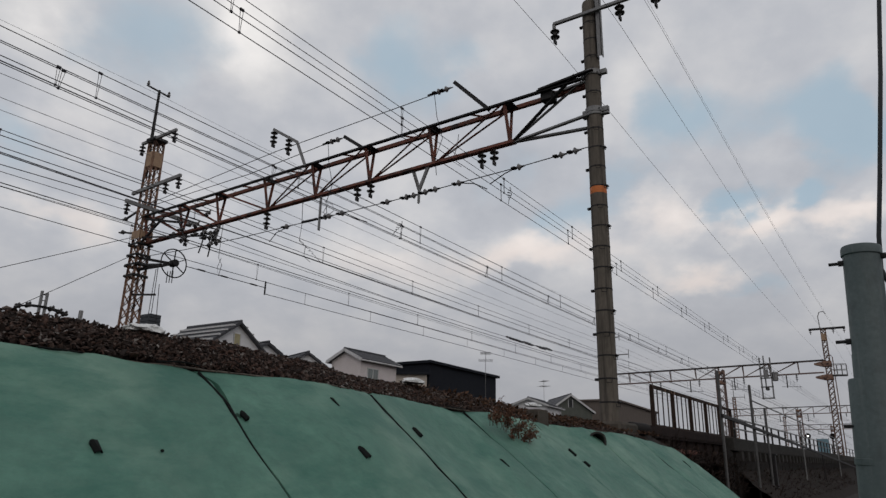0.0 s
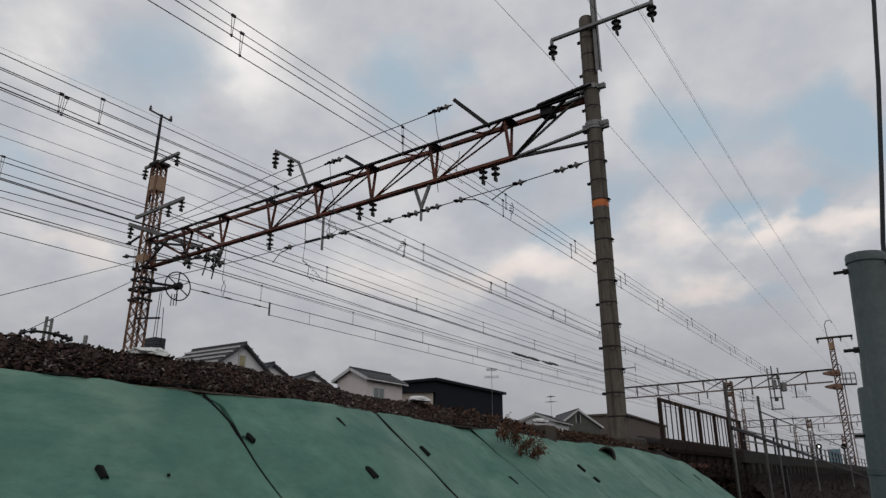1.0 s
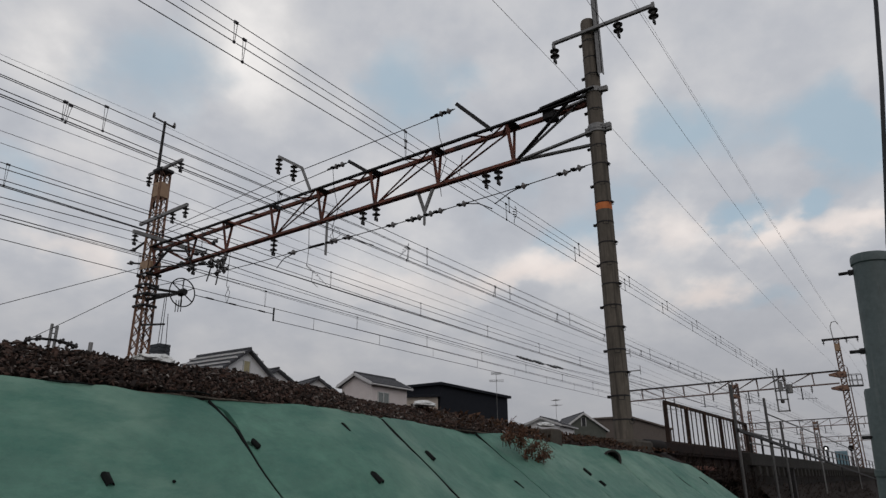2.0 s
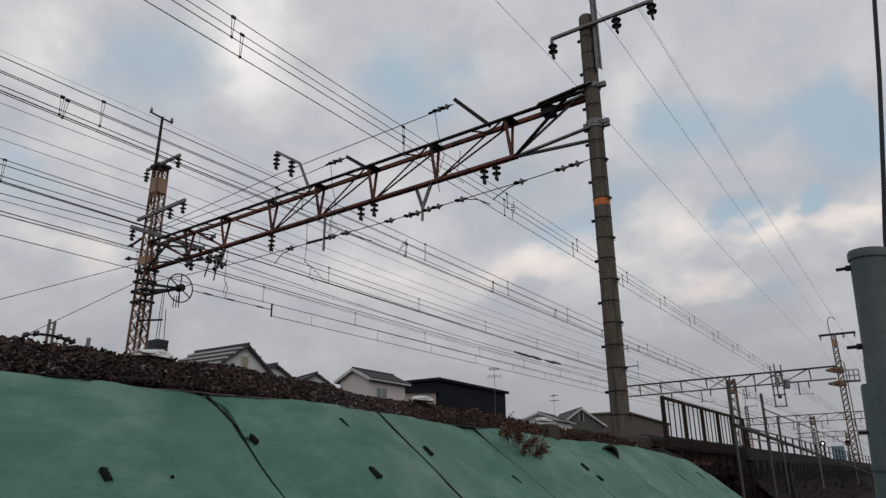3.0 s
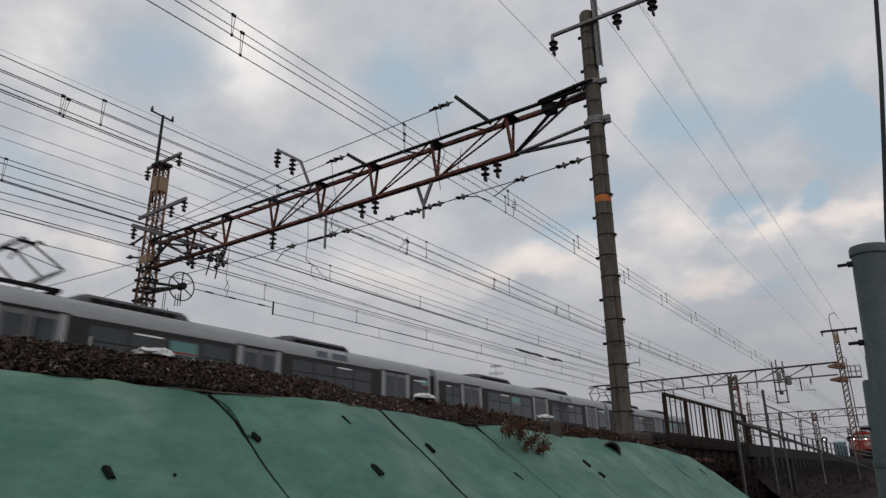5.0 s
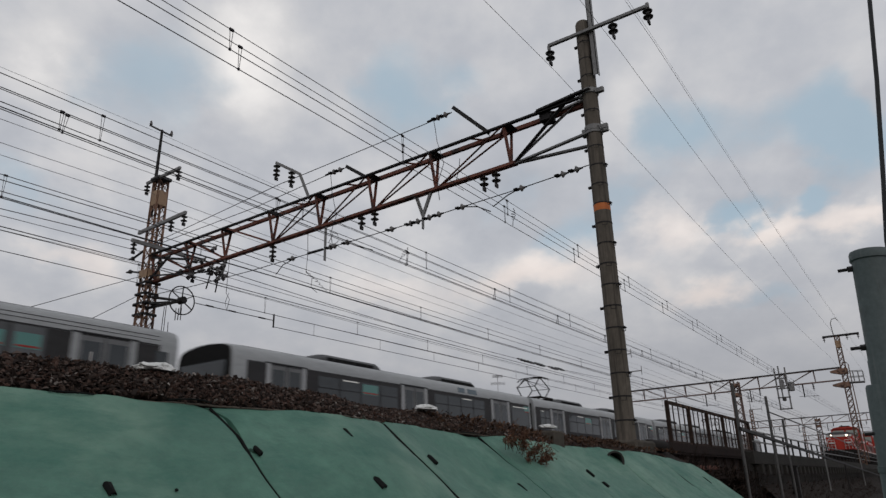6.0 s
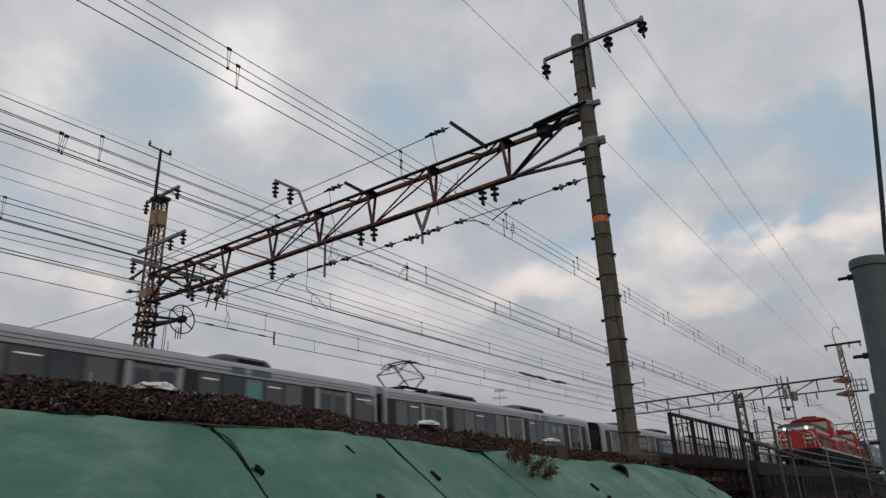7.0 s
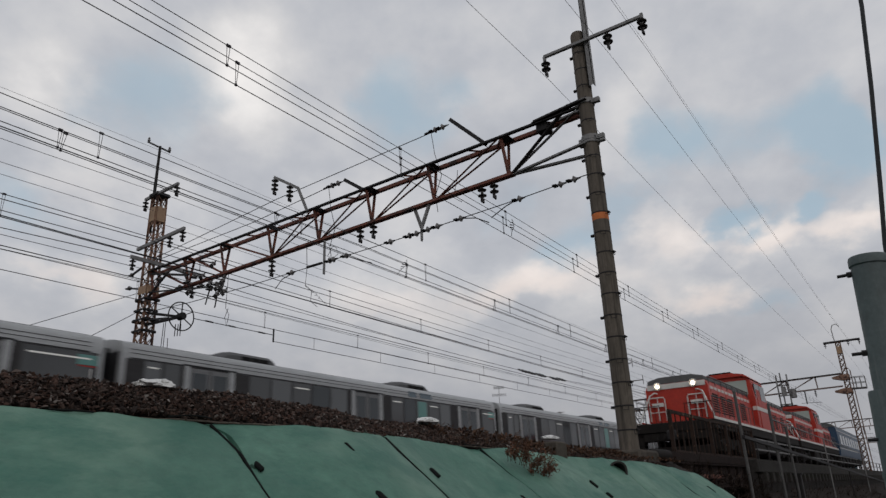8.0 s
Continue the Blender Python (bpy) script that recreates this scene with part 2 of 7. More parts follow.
ACGREY = material("air_conditioner_grey", (0.14, 0.142, 0.145), (0.10, 0.102, 0.105), 0.7, 0.1, 2)
DARKLINE = material("train_dark_line", (0.03, 0.03, 0.033), rough=0.7)
DOORMETAL = material("train_door", (0.22, 0.223, 0.226), (0.17, 0.172, 0.175), 0.5, 0.2, 1.5)
DOORPOST = material("train_door_post", (0.50, 0.505, 0.51), (0.42, 0.425, 0.43), 0.5, 0.2, 1.5)
REDLINE = material("red_notice_line", (0.45, 0.05, 0.04), rough=0.6, scale=5)
SIGNGLASS = glass_material("sign_glass", (0.05, 0.085, 0.11), 0.15)
# dark grey tint: a dim glimpse through the train painted into the glass
GLIMPSEDARK = glass_material("train_glass_dark_glimpse", (0.065, 0.068, 0.07), 0.15)
GLASS = glass_material("train_glass", (0.03, 0.037, 0.042))
# opaque teal stands in for sky seen through two tinted panes
TEAL = glass_material("train_glass_teal", (0.10, 0.26, 0.235), 0.2)
# lighter grey tint: a brighter glimpse through the train, painted likewise
GLIMPSEGREY = glass_material("train_glass_grey_glimpse", (0.105, 0.11, 0.115), 0.15)
# faintly self-lit pale strip for the window faces
PALESTRIP = material("train_pane_glow", (0.75, 0.75, 0.72), rough=0.6, glow=((1.0, 0.98, 0.92), 0.18))
WEIGHTGREY = material("cast_weight_grey", (0.09, 0.096, 0.105), (0.065, 0.07, 0.078), 0.85, 0.1, 5, 0.2, 40)
MOSS = material("dark_moss", (0.022, 0.042, 0.034), (0.045, 0.095, 0.07), 0.95, 0, 22, 0.6, 60)
POSTGREY = material("grey_post_paint", (0.12, 0.116, 0.112), (0.08, 0.077, 0.075), 0.7, 0.2, 5, 0.1, 40, (0.07, 0.05, 0.042), (0.6, 0.72), 3)
FARBEAM = material("far_beam_paint", (0.30, 0.225, 0.20), (0.19, 0.135, 0.12), 0.8, 0.15, 3, 0.2, 40)
FARMAST = material("far_mast_rust", (0.24, 0.15, 0.11), (0.13, 0.08, 0.06), 0.85, 0.1, 3, 0.2, 40)
GIRDER = material("dark_rusty_girder", (0.036, 0.021, 0.017), (0.018, 0.013, 0.012), 0.9, 0.1, 3, 0.3, 40)
BELLOWS = material("black_bellows", (0.018, 0.018, 0.018), rough=0.85)
UNDER = material("underframe_black", (0.012, 0.011, 0.011), (0.024, 0.02, 0.018), 0.8, 0.1, 4)
LOCORED = material("loco_red", (0.54, 0.042, 0.021), (0.41, 0.031, 0.017), 0.5, 0, 2, 0.05, 20, (0.36, 0.035, 0.022), (0.6, 0.8), 1.2)
LOCOGREY = material("loco_grey_roof", (0.15, 0.15, 0.15), (0.10, 0.10, 0.10), 0.7, 0.1, 3)
LOCOWHITE = material("loco_white", (0.78, 0.76, 0.72), (0.66, 0.64, 0.60), 0.5, 0, 4)
HEADLIGHT = material("headlight_glow", (0.9, 0.85, 0.75), rough=0.3, glow=((1.0, 0.82, 0.62), 5.0))
BLUECOACH = material("coach_blue", (0.03, 0.07, 0.13), (0.025, 0.055, 0.10), 0.45, 0, 2)
WHITEWALL = material("house_white_wall", (0.82, 0.81, 0.81), (0.75, 0.74, 0.74), 0.85, 0, 2, 0.1, 40)
PINKWALL = material("house_pinkish_wall", (0.74, 0.67, 0.65), (0.66, 0.59, 0.57), 0.85, 0, 2, 0.1, 40)
BEIGEWALL = material("house_beige_wall", (0.60, 0.52, 0.44), (0.52, 0.45, 0.38), 0.85, 0, 2, 0.1, 40)
GREYWALL = material("house_grey_wall", (0.13, 0.135, 0.115), (0.10, 0.105, 0.092), 0.85, 0, 2, 0.1, 40)
BROWNWALL = material("house_brown_wall", (0.17, 0.14, 0.12), (0.13, 0.108, 0.095), 0.85, 0, 2, 0.1, 40)
BLACKWALL = material("black_metal_cladding", (0.013, 0.015, 0.020), (0.018, 0.020, 0.026), 0.88, 0.0, 2)
TILE = material("roof_tile_dark", (0.085, 0.085, 0.092), (0.06, 0.06, 0.066), 0.75, 0, 6, 0.2, 30, vary=0.25)
TRIM = material("white_trim", (0.70, 0.69, 0.68), rough=0.7, scale=4)
PANEGLASS = glass_material("house_window_glass", (0.16, 0.18, 0.17), 0.06)
SIGNALWHITE = material("signal_lamp_white", (0.9, 0.9, 0.9), rough=0.4, glow=((1.0, 1.0, 1.0), 2.0))
BLUESHEET = material("pale_blue_sheet", (0.26, 0.40, 0.46), (0.20, 0.33, 0.39), 0.7, 0, 2)
# pale greenish tint paints the sky's reflection into the cab windows
CABGLASS = glass_material("cab_glass_sky_tint", (0.36, 0.39, 0.35), 0.05)
YELLOWPANE = material("house_yellow_vent", (0.50, 0.44, 0.26), rough=0.7, scale=5)


# ---- mesh tools ----
class Shape:
    """A growing list of corners and faces, linked as one mesh by part()."""

    def __init__(self):
        self.v, self.f = [], []

    def add(self, verts, faces):
        k = len(self.v)
        self.v += [tuple(p) for p in verts]
        self.f += [tuple(k + i for i in f) for f in faces]
        return self

    def box(self, lo, hi, c=0.0):
        x0, y0, z0 = lo
        x1, y1, z1 = hi
        if c <= 0:
            vs = [(x, y, z) for x in (x0, x1) for y in (y0, y1) for z in (z0, z1)]
            return self.add(vs, [(0, 1, 3, 2), (4, 6, 7, 5), (0, 4, 5, 1), (2, 3, 7, 6), (0, 2, 6, 4), (1, 5, 7, 3)])
        bm = bmesh.new()
        for sx, x in ((1, x0), (-1, x1)):
            for sy, y in ((1, y0), (-1, y1)):
                for sz, z in ((1, z0), (-1, z1)):
                    bm.verts.new((x, y + sy * c, z + sz * c))
                    bm.verts.new((x + sx * c, y, z + sz * c))
                    bm.verts.new((x + sx * c, y + sy * c, z))
        bmesh.ops.convex_hull(bm, input=bm.verts)
        return self.take(bm)

    def take(self, bm, m=None):
        bm.verts.index_update()
        self.add([(m @ v.co if m else v.co) for v in bm.verts], [[v.index for v in f.verts] for f in bm.faces])
        bm.free()
        return self

    def rod(self, p, q, r0, r1=None, n=8, cap=True):
        p, q = Vector(p), Vector(q)
        r1 = r0 if r1 is None else r1
        d = (q - p).normalized()
        a = d.orthogonal().normalized()
        b = d.cross(a)
        vs, fs = [], []
        for c, r in ((p, r0), (q, r1)):
            vs += [c + (a * math.cos(2 * math.pi * i / n) + b * math.sin(2 * math.pi * i / n)) * r for i in range(n)]
        fs = [(i, (i + 1) % n, n + (i + 1) % n, n + i) for i in range(n)]
        if cap:
            fs += [tuple(range(n))[::-1], tuple(range(n, 2 * n))]
        return self.add(vs, fs)

    def bar(self, p, q, w, h, up=(0, 0, 1)):
        """A square-edged bar from p to q, w across and h along up."""
        p, q, up = Vector(p), Vector(q), Vector(up)
        d = (q - p).normalized()
        s = d.cross(up)
        if s.length < 1e-4:
            s = d.cross(Vector((1, 0, 0)))
        s.normalize()
        u = s.cross(d)
        vs = [c + s * (w / 2 * i) + u * (h / 2 * j) for c in (p, q) for i, j in ((-1, -1), (1, -1), (1, 1), (-1, 1))]
        return self.add(vs, [(0, 3, 2, 1), (4, 5, 6, 7), (0, 1, 5, 4), (1, 2, 6, 5), (2, 3, 7, 6), (3, 0, 4, 7)])

    def angle(self, p, q, w, t=0.012, up=(0, 0, 1), turn=1):
        """A steel angle from p to q: two flanges of width w."""
        p, q, up = Vector(p), Vector(q), Vector(up)
        d = (q - p).normalized()
        s = d.cross(up)
        if s.length < 1e-4:
            s = d.cross(Vector((1, 0, 0)))
        s.normalize()
        u = s.cross(d)
        s = s * turn
        prof = [(0, 0), (w, 0), (w, t), (t, t), (t, w), (0, w)]
        vs = [c + s * (i - w / 3) + u * (j - w / 3) for c in (p, q) for i, j in prof]
        fs = [(i, (i + 1) % 6, 6 + (i + 1) % 6, 6 + i) for i in range(6)] + [(5, 4, 3, 2, 1, 0), (6, 7, 8, 9, 10, 11)]
        return self.add(vs, fs)

    def lathe(self, rings, base=(0, 0, 0), axis=(0, 0, 1), n=16):
        """rings: (radius, height) along axis from base."""
        base, d = Vector(base), Vector(axis).normalized()
        a = d.orthogonal().normalized()
        b = d.cross(a)
        vs = [base + d * h + (a * math.cos(2 * math.pi * i / n) + b * math.sin(2 * math.pi * i / n)) * max(r, 1e-4) for r, h in rings for i in range(n)]
        fs = [(k * n + i, k * n + (i + 1) % n, (k + 1) * n + (i + 1) % n, (k + 1) * n + i) for k in range(len(rings) - 1) for i in range(n)]
        fs += [tuple(range(n))[::-1], tuple(range((len(rings) - 1) * n, len(rings) * n))]
        return self.add(vs, fs)

    def path(self, pts, r, n=6):
        """A round wire through pts."""
        pts = [Vector(p) for p in pts]
        vs, fs = [], []
        for k, p in enumerate(pts):
            d = (pts[min(k + 1, len(pts) - 1)] - pts[max(k - 1, 0)]).normalized()
            a = d.cross(Vector((0.12, 0.2, 1))).normalized()
            b = d.cross(a)
            vs += [p + (a * math.cos(2 * math.pi * i / n) + b * math.sin(2 * math.pi * i / n)) * r for i in range(n)]
        fs = [(k * n + i, k * n + (i + 1) % n, (k + 1) * n + (i + 1) % n, (k + 1) * n + i) for k in range(len(pts) - 1) for i in range(n)]
        fs += [tuple(range(n))[::-1], tuple(range((len(pts) - 1) * n, len(pts) * n))]
        return self.add(vs, fs)

    def prism(self, prof, x0, x1):
        """A closed outline of (y, z) drawn out along x."""
        k = len(prof)
        vs = [(x, y, z) for x in (x0, x1) for y, z in prof]
        return self.add(vs, [(i, (i + 1) % k, k + (i + 1) % k, k + i) for i in range(k)] + [tuple(range(k))[::-1], tuple(range(k, 2 * k))])

    def sheet(self, rows):
        """A grid surface from rows of points."""
        m = len(rows[0])
        vs = [p for r in rows for p in r]
        return self.add(vs, [(i * m + j, i * m + j + 1, (i + 1) * m + j + 1, (i + 1) * m + j) for i in range(len(rows) - 1) for j in range(m - 1)])

    def mesh(self, name, mat, smooth=True):
        me = bpy.data.meshes.new(name)
        me.from_pydata(self.v, [], self.f)
        bm = bmesh.new()
        bm.from_mesh(me)
        if len(self.f) < 20000:
            bmesh.ops.recalc_face_normals(bm, faces=bm.faces)
        bm.to_mesh(me)
        bm.free()
        me.materials.append(mat)
        if smooth:
            me.shade_smooth()
            me.set_sharp_from_angle(angle=radians(38))
        return me


def part(name, shape, mat, parent=None, label="", smooth=True):
    ob = new(name, shape.mesh(name, mat, smooth))
    if parent:
        ob.parent = parent
    if label:
        ob["label"] = label
    return ob


def thing(name, x, y, z, label, category, group="", kind="", rz=0):
    ob = new(name)
    ob.empty_display_size = 0.3
    ob.matrix_basis = pose(x, y, z, 0, 0, rz)
    return tagged(ob, label, category, group, kind)


def lerp_table(table, x):
    if x <= table[0][0]:
        return table[0][1]
    for (a, p), (b, q) in zip(table, table[1:]):
        if x <= b:
            s = (x - a) / (b - a)
            s = s * s * (3 - 2 * s)
            return p + (q - p) * s
    return table[-1][1]


rng = random.Random(7)
EYE = 1.6
RAIL = 2.48
BED = 2.29
TRACKS = (7.55, 11.5, 15.25, 18.87)
GANTRY_X = 13.3
SPAN = 51.7
TAN = math.tan(radians(40))
EDGE = [(-6, 3.7), (1.5, 3.65), (2.1, 3.62), (2.7, 3.52), (3.6, 3.43), (5.4, 3.86), (6.7, 3.95), (9.8, 4.40), (13.0, 4.46), (16, 4.46)]
CREST = [(-6, 0.24), (2.9, 0.29), (3.5, 0.46), (4.6, 0.50), (5.5, 0.37), (8, 0.42), (11, 0.62), (16, 0.7)]


def edge_y(x):
    return lerp_table(EDGE, x)


def edge_drop(x):
    return lerp_table([(12.6, 0), (14.0, 0.09), (14.9, 0.22), (15.4, 0.5), (15.62, 0.95)], x)


# ---- large structure ----
def build_ground():
    s = Shape()
    xs = [-1500, -300, -60, -20, 0, 20, 60, 300, 2500]
    ys = [-1500, -300, -60, -20, 0, 20, 60, 300, 2500]
    s.sheet([[(x, y, 0) for y in ys] for x in xs])
    tagged(part("ground", s, EARTH), "bare dark earth and asphalt around the railway bank", "ground", kind="structure")


def bank_profile(x):
    e, d = edge_y(x), edge_drop(x)
    top = 2.1 - d
    c = lerp_table(CREST, x)
    foot = e - 2.1 / TAN
    out = [(foot - 0.02, -0.12)]
    out += [(foot + top / TAN * k / 6, top * k / 6 - 0.11) for k in range(1, 7)]
    if d > 0:
        # where the sheet ends, bare soil goes on up to the crest
        out.append((e + 0.05 - d / TAN * 0.5, 2.03 - d * 0.45))
    else:
        out.append((e + 0.05, 2.03))
    out += [(e + c * 0.6, 2.1 + 0.08), (e + c, BED - 0.05), (e + c + 0.6, BED - 0.05), (6.2, BED), (26.0, BED), (29.0, -0.1)]
    return out


def build_bank():
    s = Shape()
    xs = [-260, -60, -8] + [-6 + 0.4 * i for i in range(55)]
    xs = [x for x in xs if x < 15.55] + [15.55]
    rows = [[(x, y, z) for y, z in bank_profile(x)] for x in xs]
    s.sheet(rows)
    last = rows[-1]
    s.add(last, [tuple(range(len(last)))])
    bank = tagged(part("ground_bank", s, SOIL, smooth=False), "dark earth railway bank carrying four tracks", "embankment", kind="structure")
    far = Shape()
    far.prism([(5.35, -0.1), (5.35, BED), (26, BED), (29, -0.1)], 24.2, 700)
    tagged(part("ground_bank_beyond", far, SOIL, smooth=False), "earth railway bank beyond the small bridge", "embankment", kind="structure")
    return bank


def build_green_slope():
    """Sprayed green mortar in panels with open black joints between them."""
    root = thing("green_slope", 0, 0, 0, "green sprayed-mortar slope facing with black joints and weep pipes", "slope facing", kind="structure")
    seams = [-14.0, -8.0, -4.2, -1.2, 0.9, 2.62, 4.33, 6.30, 8.6, 10.9, 13.28, 15.64]
    slant = -0.12
    def bow(x, dist):
        return 0.09 * min(1, dist / 0.12) * math.exp(-(dist / 0.5) ** 2) * math.exp(-((x - 2.62) / 0.35) ** 2)

    for a, b in zip(seams, seams[1:]):
        s = Shape()
        nx = max(6, int((b - a) / 0.07))
        nv = 36
        rows = []
        for i in range(nx + 1):
            x = a + (b - a) * i / nx
            row = []
            edge = min(i, nx - i) / nx * (b - a)
            for j in range(nv + 1):
                t = (j / nv) ** 1.6
                e, d = edge_y(x), edge_drop(x)
                wig = 0.022 * noise.noise((x * 1.7, 3.3, 0)) + 0.012 * noise.noise((x * 7, 9.3, 0))
                length = (2.1 - d) / math.sin(radians(40))
                dist = t * length
                y = e + wig - d / TAN - dist * math.cos(radians(40))
                z = 2.1 - d + wig * 0.5 - dist * math.sin(radians(40))
                off = 0.045 * noise.noise((x * 0.9, dist * 1.1, 5)) + 0.014 * noise.noise((x * 3.5, dist * 3.5, 1)) + 0.004 * noise.noise((x * 14, dist * 14, 2))
                # the lip curls over at the top and thins out at the joints
                off -= 0.016 * math.exp(-dist / 0.05) + 0.010 * math.exp(-edge / 0.02)
                wide = x in (4.33, 2.62)
                gap = ((0.009 if x == 2.62 else 0.006 if x < 5 else 0.011) + (0.009 if x == 4.33 else 0.012 * math.exp(-((dist - 0.22) / 0.2) ** 2) if wide else 0.0)) if i in (0, nx) else 0
                xx = x + (gap if i == 0 else -gap if i == nx else 0) + slant * (dist - 0.6) * -0.35 + 0.012 * noise.noise((round(x, 1) * 3, dist * 2.2, 8)) * (edge < 0.01) + bow(x, dist)
                row.append((xx, y - off * -0.0 - 0.64 * off, z + 0.77 * off))
            rows.append(row)
        s.sheet(rows)
        # turned-down sides
        for side in (rows[0], rows[-1]):
            s.sheet([side, [(x, y + 0.03, z - 0.036) for x, y, z in side]])
        top = [r[0] for r in rows]
        s.sheet([top, [(x, y + 0.012, z - 0.04) for x, y, z in top]])
        part("panel", s, GREEN, root)
    for x in seams[1:-1]:
        s = Shape()
        e = edge_y(x)
        pts = []
        for k in range(12):
            dist = 0.02 + 3.2 * k / 11
            pts.append((x - slant * (dist - 0.6) * 0.35 + 0.006 * noise.noise((x, dist * 3, 0)) + bow(x, dist), e - dist * 0.766 - 0.0, 2.1 - dist * 0.643 - 0.03))
        s.path([p for p in pts if p[2] > 0.02], 0.015 if round(x, 1) == 4.3 else 0.010 if x < 5 else 0.013)
        part("joint_strip", s, JOINT, root, "black joint strip")
    # frayed dark edges along the top
    for x0, x1, lift in ((1.72, 1.95, 0.0), (2.36, 2.62, 0.012), (5.9, 6.3, 0.0), (6.9, 7.2, 0.006), (13.5, 13.8, 0.0)):
        s = Shape()
        pts = [(x0 + (x1 - x0) * k / 6, edge_y(x0 + (x1 - x0) * k / 6) - 0.012 + 0.006 * math.sin(k * 1.3), 2.095 + lift * math.sin(k / 2) - edge_drop(x1)) for k in range(7)]
        s.path(pts, 0.005)
        part("torn_edge", s, JOINT, root)
    # pale mortar rim under the ballast
    s = Shape()
    pts = [(-2 + 0.09 * k, edge_y(-2 + 0.09 * k) + 0.022 * noise.noise(((-2 + 0.09 * k) * 1.7, 3.3, 0)) + 0.012, 2.082 + 0.006 * noise.noise((k * 0.7, 0, 0))) for k in range(160)]
    s.path(pts, 0.006, 5)
    part("rim", s, CONC, root, "pale mortar rim")
    # weep holes: x, y, height over the eye, radius, length
    for x, y, h, r, ln in ((1.773, 3.052, 0.01, 0.018, 0.085), (2.69, 3.16, 0.198, 0.016, 0.07), (3.515, 3.234, 0.334, 0.016, 0.09), (3.394, 2.854, 0.007, 0.022, 0.10),
                           (4.547, 3.278, 0.178, 0.02, 0.10), (5.87, 3.225, -0.055, 0.022, 0.12), (8.831, 3.801, 0.085, 0.022, 0.13), (8.978, 3.658, -0.057, 0.02, 0.10),
                           (14.469, 3.801, -0.053, 0.022, 0.2), (2.10, 3.027, 0.003, 0.007, 0.015)):
        p = Vector((x, y, EYE + h))
        nrm = Vector((0.0, -0.643, 0.766))
        along = Vector((0.12, -0.75, -0.65)).normalized()
        o = p + nrm * (r * 0.35) - along * ln * 0.5
        s = Shape()
        s.lathe([(r * 0.5, 0), (r, ln * 0.18), (r * 1.04, ln), (r * 0.82, ln), (r * 0.8, ln * 0.4)], o, along, 12)
        s.v = [tuple(Vector(q) + 0.55 * r * noise.noise_vector(Vector(q) * 42)) for q in s.v]
        part("weep_pipe", s, JOINT, root, "short black weep pipe")
        if r > 0.015:
            # torn, mossy lump of mortar above each hole
            bm = bmesh.new()
            bmesh.ops.create_icosphere(bm, subdivisions=3, radius=1)
            for v in bm.verts:
                q = v.co * (1 + 0.35 * noise.noise(v.co * 2 + Vector((x * 7, 0, 0))))
                v.co = p - nrm * 0.03 + Vector((0.9, 0, 0)) * q.x * r * 1.9 + along * (q.y * ln * 0.55 - ln * 0.35) + nrm * q.z * r * 1.35
            lump = Shape()
            lump.take(bm)
            part("mortar_lump", lump, MOSS if x > 2.3 else GREEN, root)
    big = Shape()
    p = Vector((10.74, 4.2, EYE + 0.29))
    d = Vector((-0.72, -0.69, -0.03)).normalized()
    big.lathe([(0.12, -0.35), (0.135, 0.0), (0.15, 0.05), (0.15, 0.07), (0.12, 0.07), (0.115, -0.3)], p, d, 20)
    big.v = [tuple(Vector(q) + 0.012 * noise.noise_vector(Vector(q) * 9)) for q in big.v]
    drain = part("drain_pipe", big, CONC_DARK, root, "open drain pipe end")
    mud = Shape()
    mud.lathe([(0.112, -0.2), (0.112, -0.14), (0.03, -0.12)], p, d, 16)
    part("mud_plug", mud, SOIL, drain, "brown mud inside the pipe")


def stone_shapes(k):
    """A few sharp-edged broken stones to be repeated."""
    out = []
    for i in range(k):
        bm = bmesh.new()
        sx, sy, sz = rng.uniform(0.85, 1.5), rng.uniform(0.55, 1.0), rng.uniform(0.3, 0.65)
        for _ in range(9):
            d = Vector((rng.gauss(0, 1), rng.gauss(0, 1), rng.gauss(0, 1))).normalized() * rng.uniform(0.75, 1.1)
            bm.verts.new((d.x * sx, d.y * sy, d.z * sz))
        res = bmesh.ops.convex_hull(bm, input=bm.verts)
        loose = [v for v in bm.verts if not v.link_faces]
        bmesh.ops.delete(bm, geom=loose, context="VERTS")
        bm.verts.index_update()
        out.append(([v.co.copy() for v in bm.verts], [[v.index for v in f.verts] for f in bm.faces]))
        bm.free()
    return out


